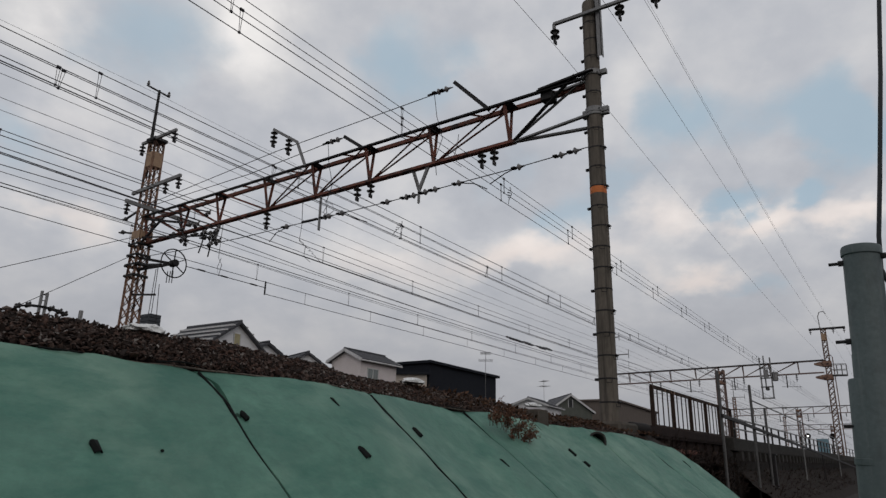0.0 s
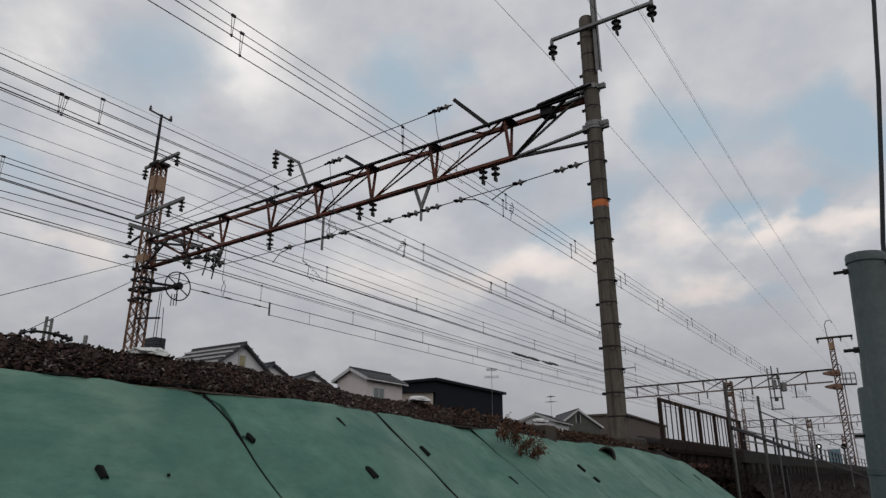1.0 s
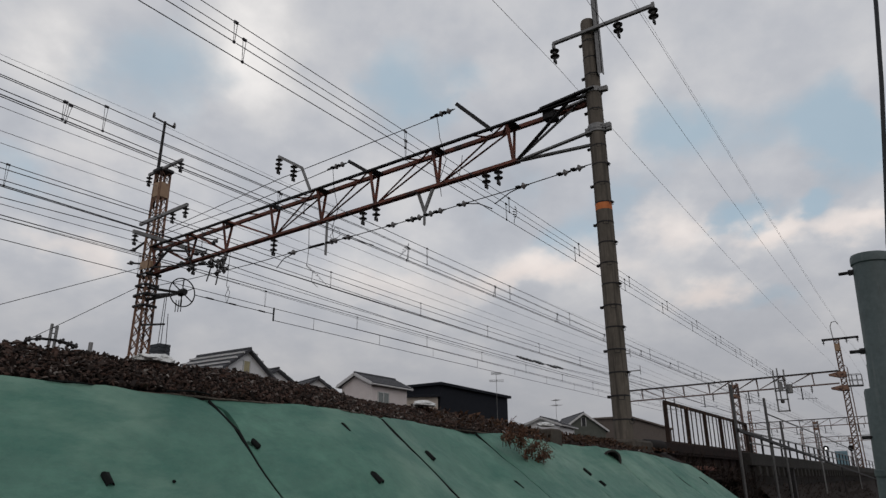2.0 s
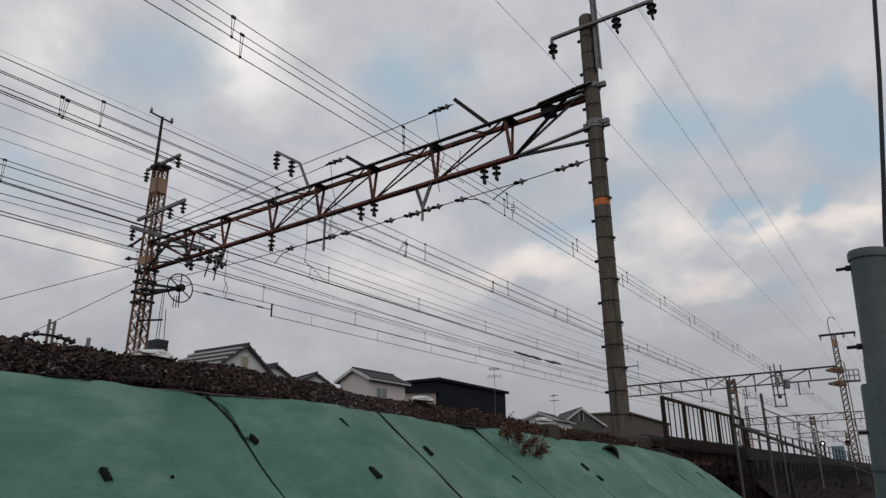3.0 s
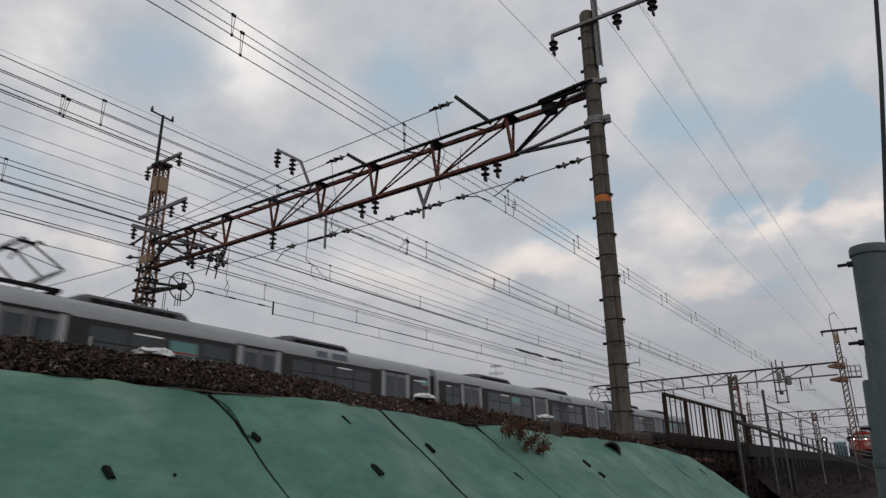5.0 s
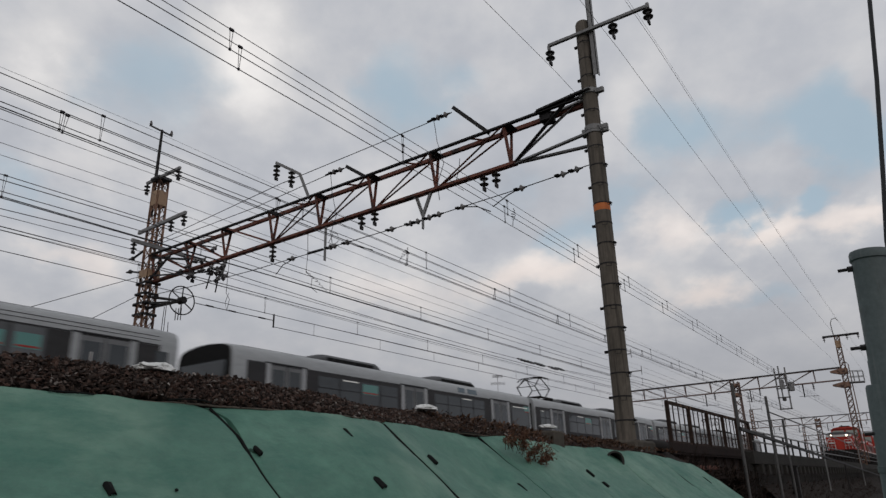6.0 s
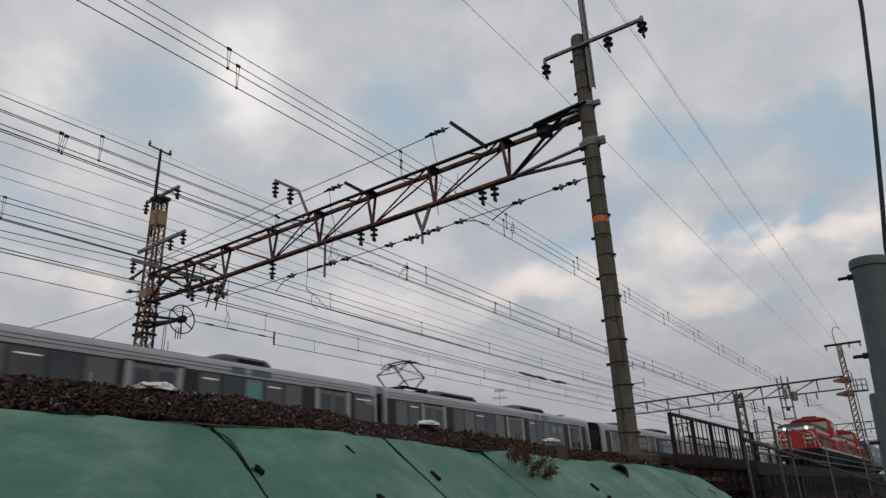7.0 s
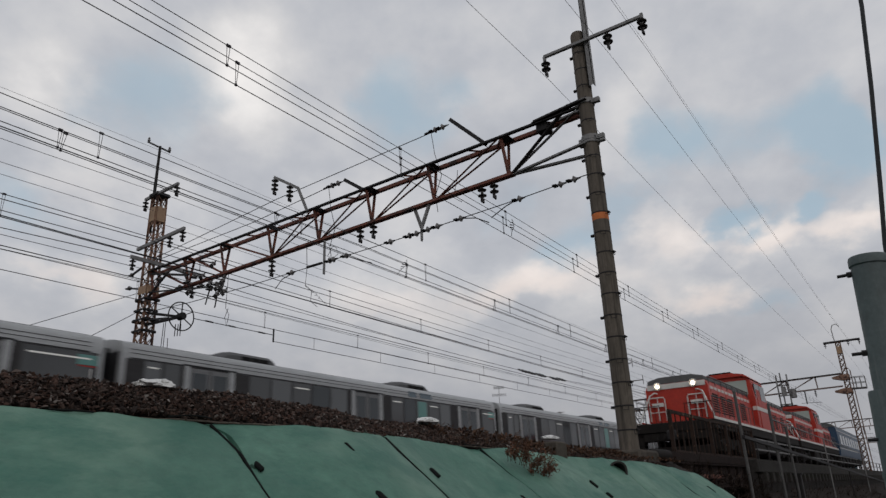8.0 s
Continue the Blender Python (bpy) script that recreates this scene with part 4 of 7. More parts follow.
def build_beam_fittings():
    X = GANTRY_X
    # brackets standing on the beam
    br = thing("feeder_bracket", X - 0.19, 13.8, 9.85, "bent steel bracket on the beam holding two insulators", "bracket")
    s = Shape()
    s.angle((0, 0, -0.1), (0, 0.45, 0.82), 0.10, 0.014)
    part("post", s, STEEL, br)
    s = Shape()
    s.angle((0, 0.42, 0.80), (0, 1.58, 1.55), 0.09, 0.014)
    part("arm", s, STEEL, br)
    hang_insulator(X - 0.19, 15.33, 11.36, 3)
    hang_insulator(X - 0.19, 14.62, 10.92, 3)
    for y0, z0, y1, z1 in ((11.55, 9.86, 12.42, 10.42), (7.55, 9.95, 8.64, 11.02)):
        a = thing("strain_bracket", X - 0.1, y0, z0, "dark raking bracket holding a strain insulator", "bracket", "strain brackets")
        s = Shape()
        s.angle((0, 0, -0.08), (0, y1 - y0, z1 - z0), 0.10, 0.014)
        part("arm", s, DARKSTEEL, a)
    for y, n, g in ((11.87, 2, False), (11.39, 2, False), (7.84, 2, False), (7.49, 2, False), (15.49, 3, False), (19.45, 2, False)):
        hang_insulator(X, y, loz(y) - 0.05, n)
    # struts below the beam
    v = thing("steady_strut", X, 9.72, 8.86, "grey V-shaped strut hanging under the beam", "strut", "steady struts")
    for dy in (-0.26, 0.24):
        s = Shape()
        s.angle((0, dy, 0), (0, 0.02, -0.62), 0.07, 0.01)
        part("leg", s, STEEL, v)
    s = Shape()
    s.angle((0, 0.02, -0.55), (0, 0.02, -0.98), 0.08, 0.012)
    part("tip", s, STEEL, v)
    d = thing("steady_strut", X, 13.25, 8.8, "grey straight strut hanging under the beam", "strut", "steady struts")
    s = Shape()
    s.angle((0, 0, 0.05), (0, 0, -1.06), 0.09, 0.014)
    part("leg", s, STEEL, d)
    d = thing("steady_strut", X, 17.85, 8.75, "grey V-shaped strut near the lattice mast", "strut", "steady struts")
    s = Shape()
    s.angle((0, -0.15, 0.1), (0, 0.1, -0.62), 0.08, 0.012)
    part("leg", s, STEEL, d)
    # cross-track steady wire with its insulators
    sw = thing("steady_wire", X, 5.0, EYE, "cross-track steady wire strung below the beam", "wire")
    s = Shape()
    s.path([(0, y - 5.0, h) for y, h in ((5.08, 6.72), (5.66, 6.69), (6.83, 6.63), (8.52, 6.58), (10.12, 6.53), (12.4, 6.50), (14.6, 6.48), (16.6, 6.46), (19.5, 6.5), (21.8, 6.6))], 0.012)
    part("strand", s, WIRE, sw)
    s = Shape()
    s.path([(0, 14.4 - 5, 6.48), (0, 15.0 - 5, 6.36), (0.1, 15.4 - 5, 6.16)], 0.014)
    part("pull_off", s, WIRE, sw)
    s = Shape()
    s.path([(0, 7.62 - 5, 6.36), (0, 7.2 - 5, 6.55), (0, 6.83 - 5, 6.64)], 0.014)
    part("pull_off", s, WIRE, sw)
    s = Shape()
    s.path([(0, 12.4 - 5, 6.50), (0.05, 12.0 - 5, 6.3), (0.1, 11.55 - 5, 6.12)], 0.014)
    part("pull_off", s, WIRE, sw)
    s = Shape()
    s.path([(0, 8.5 - 5, 6.58), (0.05, 8.1 - 5, 6.5), (0.15, 7.78 - 5, 6.32)], 0.014)
    part("pull_off", s, WIRE, sw)
    for y, h in ((5.4, 6.70), (5.75, 6.68), (6.83, 6.63), (8.52, 6.58), (9.24, 6.56), (9.55, 6.55), (9.92, 6.53), (10.15, 6.53), (10.8, 6.52), (12.4, 6.50), (12.9, 6.5), (13.05, 6.5), (14.6, 6.48)):
        hang_insulator(X, y - 0.1, EYE + h, 1, "small grey strain insulator in the steady wire", True, rx=90)
    s = Shape()
    s.rod((0, 13.35 - 5, 6.5), (0, 13.95 - 5, 6.5), 0.04)
    part("sleeve", s, DARKSTEEL, sw)
    # strain wires running to the lattice mast
    for pts, lab in ((((8.67, 9.30), (9.35, 9.26), (15.3, 9.06), (22, 8.55)), "long cross-track wire from the bracket to the lattice mast"),
                     (((12.45, 8.80), (13.2, 8.78), (16.4, 8.55), (22, 8.45)), "short cross-track wire from the bracket to the lattice mast")):
        w = thing("strain_wire", X - 0.1, 0, EYE, lab, "wire", "strain wires")
        s = Shape()
        s.path([(0, y, h) for y, h in pts], 0.012)
        part("strand", s, WIRE, w)
        y, h = pts[0]
        for k in range(2):
            hang_insulator(X - 0.1, y + 0.12 + 0.24 * k, EYE + h, 1, "small grey strain insulator beside the bracket", True, rx=90)
        s = Shape()
        s.rod((0, y + 0.55, h), (0, y + 0.8, h - 0.01), 0.03)
        part("sleeve", s, DARKSTEEL, w)
        s = Shape()
        s.path([(0, y + 0.6, h), (0, y + 0.55, h - 0.3), (0.0, y + 0.5, h - 0.7), (0, y + 0.3, h - 1.4), (0.05, y + 0.55, h - 1.9), (0.2, y + 0.6, h - 2.3)], 0.009)
        part("jumper", s, WIRE, w)
    # jumper loops hanging below the beam
    for y, pts in ((13.6, ((0.5, 7.22), (0.48, 6.5), (0.55, 6.0), (0.3, 5.8), (0.35, 5.5), (0.1, 5.3))), (13.0, ((0.2, 7.05), (-0.1, 6.9), (-0.15, 6.7), (0.1, 6.6), (0.3, 6.75), (0.15, 7.0))),
                   (17.7, ((0.0, 7.16), (0.05, 6.0), (-0.12, 5.75), (0.0, 5.4), (0.14, 5.7), (0.02, 6.0))), (8.9, ((-0.3, 8.0), (-0.25, 7.7), (-0.1, 7.3), (-0.35, 7.1)))):
        j = thing("jumper_cable", X + 0.1, y, EYE, "thin dark jumper cable looping below the beam", "cable", "jumper cables")
        s = Shape()
        s.path([(0.02 * k, a, h) for k, (a, h) in enumerate(pts)], 0.009)
        part("loop", s, WIRE, j)


# ---- lattice masts ----
def lattice(s_chord, s_lace, half, z0, z1, root, mat, top_half=None):
    top_half = top_half or half

    def at(sx, sy, z):
        h = half + (top_half - half) * (z - z0) / (z1 - z0)
        return (sx * h, sy * h, z)

    for sx, sy in ((-1, -1), (1, -1), (1, 1), (-1, 1)):
        s = Shape()
        s.angle(at(sx, sy, z0), at(sx, sy, z1), s_chord, 0.012, up=(sx, 0.001, 0))
        part("leg", s, mat, root)
    step = half * 1.9
    n = max(2, int((z1 - z0) / step))
    step = (z1 - z0) / n
    for face in range(4):
        s = Shape()
        c = [(-1, -1), (1, -1), (1, 1), (-1, 1)]
        a, b = c[face], c[(face + 1) % 4]
        for i in range(n):
            p, q = (a, b) if i % 2 else (b, a)
            out = (a[0] + b[0], a[1] + b[1], 0)
            s.bar(at(*p, z0 + i * step), at(*q, z0 + (i + 1) * step), s_lace, 0.012, up=out)
            s.bar(at(*q, z0 + i * step), at(*p, z0 + (i + 1) * step), s_lace, 0.012, up=out)
        part("lacing", s, mat, root)


def build_near_mast():
    m = thing("lattice_mast", GANTRY_X, 22.05, BED, "rust-streaked lattice steel mast with crossarms and a tip pole", "mast", "lattice masts")
    lattice(0.065, 0.034, 0.235, 0, 10.45, m, RUSTMAST, 0.18)
    for sx, sy in ((-1, 0), (0, -1), (1, 0), (0, 1)):
        s = Shape()
        t = 0.20
        s.box((sx * t - (0.008 if sx else 0.18), sy * t - (0.008 if sy else 0.18), 9.40), (sx * t + (0.008 if sx else 0.18), sy * t + (0.008 if sy else 0.18), 9.98))
        part("plate", s, TANPLATE, m, "tan painted plate")
    for sx, sy in ((-1, 0), (0, -1)):
        s = Shape()
        t = 0.262
        s.box((sx * t - (0.008 if sx else 0.24), sy * t - (0.008 if sy else 0.24), 6.55), (sx * t + (0.008 if sx else 0.24), sy * t + (0.008 if sy else 0.24), 6.85))
        part("beam_seat", s, TANPLATE, m, "tan painted seat plate")
    s = Shape()
    s.box((-0.28, -0.28, 10.42), (0.28, 0.28, 10.55), 0.02)
    part("cap", s, DARKSTEEL, m)
    s = Shape()
    s.rod((-0.1, 0.24, 9.0), (-0.1, 0.21, 12.66), 0.07, 0.05, 10)
    part("tip_pole", s, DARKSTEEL, m)
    s = Shape()
    s.bar((-0.1, -0.50, 12.16), (-0.1, 1.12, 13.18), 0.06, 0.07)
    part("tip_arm", s, DARKSTEEL, m)
    for y, z in ((-0.46, 12.20), (1.06, 13.17)):
        s = Shape()
        s.lathe([(0.02, 0), (0.06, 0.04), (0.06, 0.08), (0.03, 0.1), (0.05, 0.14), (0.02, 0.2)], (-0.1, y, z), n=10)
        part("pin_insulator", s, GREYPORC, m)
    s = Shape()
    s.bar((-0.2, -1.46, 10.50), (-0.2, 0.61, 10.44), 0.09, 0.10)
    part("upper_crossarm", s, STEEL, m)
    s = Shape()
    s.bar((-0.2, -2.11, 8.56), (-0.2, 0.73, 8.44), 0.09, 0.12)
    part("lower_crossarm", s, STEEL, m)
    for y, z, n in ((-1.4, 10.43, 2), (0.56, 10.38, 2), (-2.04, 8.50, 2), (-1.3, 8.46, 2)):
        hang_insulator(GANTRY_X - 0.2, 22.05 + y, BED + z, n)
    s = Shape()
    s.bar((-1.05, -0.36, 7.68), (1.85, -0.36, 7.68), 0.09, 0.13)
    part("side_arm", s, STEEL, m)
    hang_insulator(GANTRY_X - 0.95, 22.05 - 0.36, BED + 7.62, 2)
    for z, w in ((6.35, 0.36), (5.95, 0.30), (5.6, 0.42), (5.2, 0.32)):
        s = Shape()
        s.box((-0.28, -w, z - 0.05), (0.28, -0.26, z + 0.05), 0.02)
        s.box((-0.28, 0.26, z - 0.05), (0.28, w, z + 0.05), 0.02)
        s.box((-0.31, -0.3, z - 0.035), (-0.27, 0.3, z + 0.035))
        part("clamp_frame", s, DARKSTEEL, m)
    for y0, z0, y1, z1 in ((0.2, 6.8, 1.05, 7.0), (-0.2, 6.4, -1.3, 7.1), (0.2, 7.7, 1.0, 7.5), (-0.1, 5.6, -1.6, 5.4), (-0.2, 4.5, -1.55, 4.35)):
        s = Shape()
        s.bar((-0.15, y0, z0), (-0.15, y1, z1), 0.06, 0.06)
        part("bracket_arm", s, DARKSTEEL, m)
    for y, z in ((0.95, 7.0), (0.9, 7.5), (-1.0, 6.95), (-1.35, 7.1), (-2.2, 6.4), (-2.6, 6.5), (-3.0, 6.6), (-3.4, 6.2), (-3.9, 6.0), (-4.2, 6.1)):
        hang_insulator(GANTRY_X - 0.15, 22.05 + y, BED + z, 1, "small dark insulator strung beside the lattice mast", rx=90)
    for y, z in ((-3.93, 6.90), (-3.41, 6.6), (-3.84, 6.25), (-4.24, 6.05), (-4.48, 6.2), (-4.61, 5.82), (-2.75, 6.2), (-4.25, 5.8)):
        hang_insulator(GANTRY_X - 0.15, 22.05 + y, BED + z, 1, "small pale grey insulator strung under the portal beam", True, ry=35)
    for (y0, z0), (y1, z1) in (((-2.2, 7.0), (-3.4, 6.55)), ((-2.9, 7.2), (-3.95, 6.85)), ((-3.84, 6.2), (-3.6, 5.5)), ((-4.24, 6.0), (-4.1, 5.3)), ((-3.4, 6.5), (-4.5, 6.15)), ((-2.2, 6.95), (-2.75, 6.15)), ((-4.2, 5.9), (-4.65, 5.75))):
        s = Shape()
        s.rod((-0.15, y0, z0), (-0.15, y1, z1), 0.022)
        part("steady_rod", s, DARKSTEEL, m)
    arm = Shape()
    arm.bar((-0.15, -0.2, 7.3), (-0.15, -2.5, 6.75), 0.07, 0.07)
    part("registration_arm", arm, DARKSTEEL, m)
    arm = Shape()
    arm.bar((-0.15, -0.2, 6.6), (-0.15, -3.9, 6.05), 0.05, 0.05)
    part("registration_arm", arm, DARKSTEEL, m)
    # tension wheel and its hanging weight
    wh = thing("wire_tensioner", GANTRY_X + 0.35, 20.45, EYE + 6.25, "dark spoked wire tensioner beside the lattice mast", "tensioner")
    rim = Shape()
    n = 36
    pts = [(0.5 * math.cos(2 * math.pi * k / n), 0, 0.5 * math.sin(2 * math.pi * k / n)) for k in range(n + 1)]
    rim.path(pts, 0.022, 8)
    part("rim", rim, DARKSTEEL, wh)
    for k in range(6):
        s = Shape()
        a = math.pi * k / 3 + 0.5
        s.bar((0.08 * math.cos(a), 0, 0.08 * math.sin(a)), (0.5 * math.cos(a), 0, 0.5 * math.sin(a)), 0.03, 0.03)
        part("spoke", s, DARKSTEEL, wh)
    s = Shape()
    s.lathe([(0.11, -0.15), (0.13, -0.12), (0.13, 0.12), (0.11, 0.15)], axis=(0, 1, 0), n=16)
    part("hub", s, DARKSTEEL, wh)
    for z in (0.35, -0.1):
        s = Shape()
        s.bar((0, 0.1, 0), (-0.35, 1.6, z), 0.07, 0.09)
        part("carrier_arm", s, DARKSTEEL, wh)
    s = Shape()
    for k in range(3):
        s.rod((-0.05 - 0.05 * k, 0.08 * k - 0.1, -0.3), (-0.05 - 0.05 * k, 0.08 * k - 0.1, -0.72), 0.015)
    part("guide", s, DARKSTEEL, wh)
    w = thing("balance_weight", GANTRY_X + 0.1, 20.95, EYE + 3.78, "dark grey stacked balance weight on hanging rods", "weight")
    for k in range(5):
        s = Shape()
        s.box((-0.22, -0.27, k * 0.13), (0.22, 0.27, k * 0.13 + 0.125), 0.012)
        part("block", s, WEIGHTGREY, w)
    for dy, top in ((0.18, 2.3), (0.0, 2.45), (-0.35, 1.7)):
        s = Shape()
        s.rod((0.0, dy, 0.2), (0, dy * 0.6, top), 0.012)
        part("rod", s, WIRE, w)
    s = Shape()
    s.rod((0, 0, -0.1 - 1.3), (0, 0, 0.1), 0.03)
    part("guide_stem", s, DARKSTEEL, w)
    # guy wires
    for a, b in (((GANTRY_X, 22.1, EYE + 7.45), (0.2, 25.1, BED)), ((GANTRY_X, 22.1, EYE + 6.8), (5.4, 24.7, BED))):
        g = thing("guy_wire", *b, "thin steel guy wire staying the lattice mast", "wire", "guy wires")
        s = Shape()
        s.path([(0, 0, 0), tuple(Vector(a) - Vector(b))], 0.011)
        part("strand", s, WIRE, g)
        s = Shape()
        s.box((-0.2, -0.2, -0.1), (0.2, 0.2, 0.08), 0.03)
        part("anchor_block", s, CONC_DARK, g)


def build_far_portal(x, first):
    m = thing("lattice_mast", x, 4.85, BED, "slim rust-brown lattice mast carrying a portal beam", "mast", "lattice masts")
    lattice(0.085, 0.045, 0.22, 0, 10.3, m, FARMAST, 0.17)
    s = Shape()
    s.box((-0.2, -0.2, 9.3), (0.2, 0.2, 9.9), 0.01)
    part("plate", s, TANPLATE, m, "tan painted plate")
    for z in (7.25, 6.15):
        s = Shape()
        s.add([(sx * 0.31, yy, zz) for sx in (-1, 1) for yy, zz in ((-0.28, z - 0.12), (0.3, z - 0.12), (1.0, z + 0.08), (1.0, z + 0.18), (0.3, z + 0.32), (-0.28, z + 0.32))],
              [(5, 4, 3, 2, 1, 0), (6, 7, 8, 9, 10, 11)] + [(k, (k + 1) % 6, 6 + (k + 1) % 6, 6 + k) for k in range(6)])
        part("beam_seat", s, RUSTMAST, m, "rust-streaked tan seat plate")
    s = Shape()
    s.bar((-0.1, -1.65, 10.3), (-0.1, 1.05, 10.3), 0.12, 0.17)
    part("crossarm", s, DARKSTEEL, m)
    s = Shape()
    s.path([(0, 0.2, 10.3), (0, 0.25, 11.4), (0, 0.1, 11.75), (0, -0.2, 11.8), (0, -0.35, 11.55)], 0.035)
    part("tip_hook", s, STEEL, m)
    for y in (-1.55, -0.75, 0.95):
        hang_insulator(x - 0.1, 4.85 + y, BED + 10.28, 2)
    # ladder and small railed stand beside the mast
    s = Shape()
    for dx in (-0.15, 0.15):
        s.path([(dx, -0.42, 0.2), (dx, -0.40, 7.9), (dx, -0.3, 8.05), (dx, 0.0, 8.1)], 0.028)
    for k in range(24):
        s.rod((-0.15, -0.42, 0.4 + k * 0.3), (0.15, -0.42, 0.4 + k * 0.3), 0.015, n=5)
    part("ladder", s, FARMAST, m, "rusty steel ladder")
    s = Shape()
    for dx in (-0.35, 0.35):
        for z in (6.4, 6.85, 7.3):
            s.path([(dx, -0.25, z), (dx, -1.3, z - 0.03)], 0.025 if z > 6.5 else 0.05)
        for y in (-0.6, -0.95, -1.3):
            s.rod((dx, y, 6.4), (dx, y, 7.3), 0.022, n=6)
    s.box((-0.35, -1.3, 6.36), (0.35, -0.25, 6.4))
    part("work_stand", s, STEEL, m, "small railed work stand")
    far = thing("lattice_mast", x, 23.3 if first else 22.4, BED, "rusty lattice mast at the portal's other end", "mast", "lattice masts")
    lattice(0.08, 0.05, 0.24, 0, 9.2, far, RUSTMAST, 0.2)
    s = Shape()
    s.rod((0, 0, 9.0), (0, 0, 11.8), 0.06, 0.045)
    part("tip_pole", s, STEEL, far)
    for z, y in ((9.25, -1.6), (11.0, -0.75)):
        s = Shape()
        s.bar((0, 0.3, z), (0, y, z), 0.08, 0.09)
        s.bar((0, y, z - 0.4), (0, y, z + 0.45), 0.05, 0.05, up=(1, 0, 0))
        part("side_arm", s, STEEL, far)
    mid = thing("lattice_mast", x, 13.45, BED, "rusty lattice column between the tracks", "mast", "lattice masts")
    lattice(0.10, 0.05, 0.36, 0, 7.3, mid, FARBEAM, 0.32)
    s = Shape()
    s.box((-0.37, -0.37, 6.0), (0.37, 0.37, 6.35), 0.01)
    part("seat_plate", s, RUSTMAST, mid, "flaking tan seat plate")
    s = Shape()
    s.box((-0.36, -0.36, 6.9), (0.36, 0.36, 7.15), 0.01)
    part("seat_plate", s, RUSTMAST, mid, "flaking tan seat plate")
    build_beam(x, False, FARBEAM)
    if first:
        t = thing("hanging_transformer", x - 0.4, 9.6, EYE + 5.3, "dark frame with a transformer hung from the far beam", "transformer")
        s = Shape()
        for y in (-0.42, 0.42):
            s.bar((0, y, 0), (0, y, 3.5), 0.11, 0.12, up=(1, 0, 0))
        s.bar((0.25, 0.12, 0.9), (0.25, 0.12, 3.7), 0.10, 0.12, up=(1, 0, 0))
        for z in (0.05, 1.0, 1.75, 2.6):
            s.bar((0, -0.5, z), (0, 0.5, z), 0.12, 0.10)
        part("frame", s, STEEL, t)
        s = Shape()
        s.lathe([(0.2, 1.5), (0.24, 1.55), (0.24, 2.2), (0.2, 2.25)], (0.2, -0.66, 0), n=16)
        part("tank", s, STEEL, t)
        s = Shape()
        s.lathe([(0.1, 0.7), (0.16, 0.75), (0.16, 1.0), (0.1, 1.05)], n=12)
        part("bushing", s, PORCELAIN, t)
        s = Shape()
        s.box((-0.15, -0.18, 1.7), (0.15, 0.18, 2.5), 0.04)
        part("case", s, STEEL, t)
    for y in (7.3, 11.5, 15.3, 18.8):
        hang_insulator(x, y, loz(y) - 0.05, 3)
        d = thing("steady_strut", x, y + 0.8, loz(y), "short dark strut hanging under the far beam", "strut", "steady struts")
        s = Shape()
        s.angle((0, 0, 0), (0, 0, -1.1), 0.09, 0.014)
        s.bar((0, 0.4, -1.0), (0, -1.1, -1.05), 0.03, 0.03)
        part("leg", s, DARKSTEEL, d)


# ---- wires ----
def sagging(y, h, sag, x0, x1, steps=10, y2=None):
    """A wire held at every portal, hanging between them."""
    pts = []
    k = 0
    x = GANTRY_X + SPAN * math.floor((x0 - GANTRY_X) / SPAN)
    while x < x1:
        for i in range(steps):
            xx = x + SPAN * i / steps
            if x0 <= xx <= x1:
                u = i / steps
                yy = y if y2 is None else y + (y2 - y) * (xx - x0) / (x1 - x0)
                pts.append((xx, yy, EYE + h - sag * 4 * u * (1 - u)))
        x += SPAN
    return pts


def overhead(name, label, category, lines, droppers=(), x0=-85, x1=330):
    """lines: (part name, y, height over the eye, sag, radius, material)."""
    root = thing(name, GANTRY_X, lines[0][1], 0, label, category, "overhead lines")
    off = Vector((GANTRY_X, lines[0][1], 0))
    for pn, y, h, sag, r, mt in lines:
        s = Shape()
        s.path([tuple(Vector(p) - off) for p in sagging(y, h, sag, x0, x1)], r * 0.86, 5)
        part(pn, s, mt, root)
    for xs, a, b, gap in droppers:
        for x in xs:
            u = ((x - GANTRY_X) / SPAN) % 1.0
            la, lb = lines[a], lines[b]
            za = EYE + la[2] - la[3] * 4 * u * (1 - u)
            zb = EYE + lb[2] - lb[3] * 4 * u * (1 - u)
            s = Shape()
            for dx in (-0.03, 0.03):
                s.rod(Vector((x + dx, la[1], za + 0.02)) - off, Vector((x + dx * 0.25, lb[1], zb - 0.02)) - off, 0.005, n=5)
            s.box(tuple(Vector((x - 0.04, la[1] - 0.016, za - 0.02)) - off), tuple(Vector((x + 0.04, la[1] + 0.016, za + 0.025)) - off), 0.006)
            s.box(tuple(Vector((x - 0.02, lb[1] - 0.014, zb - 0.02)) - off), tuple(Vector((x + 0.02, lb[1] + 0.014, zb + 0.02)) - off), 0.004)
            part("dropper", s, WIRE, root)


COILS = (((13.75, 7.3, 7.98), (14.03, 7.5, 7.66)), ((14.94, 11.5, 8.2), (14.5, 11.5, 7.66)), ((14.5, 15.25, 8.1), (15.5, 15.25, 7.62)))


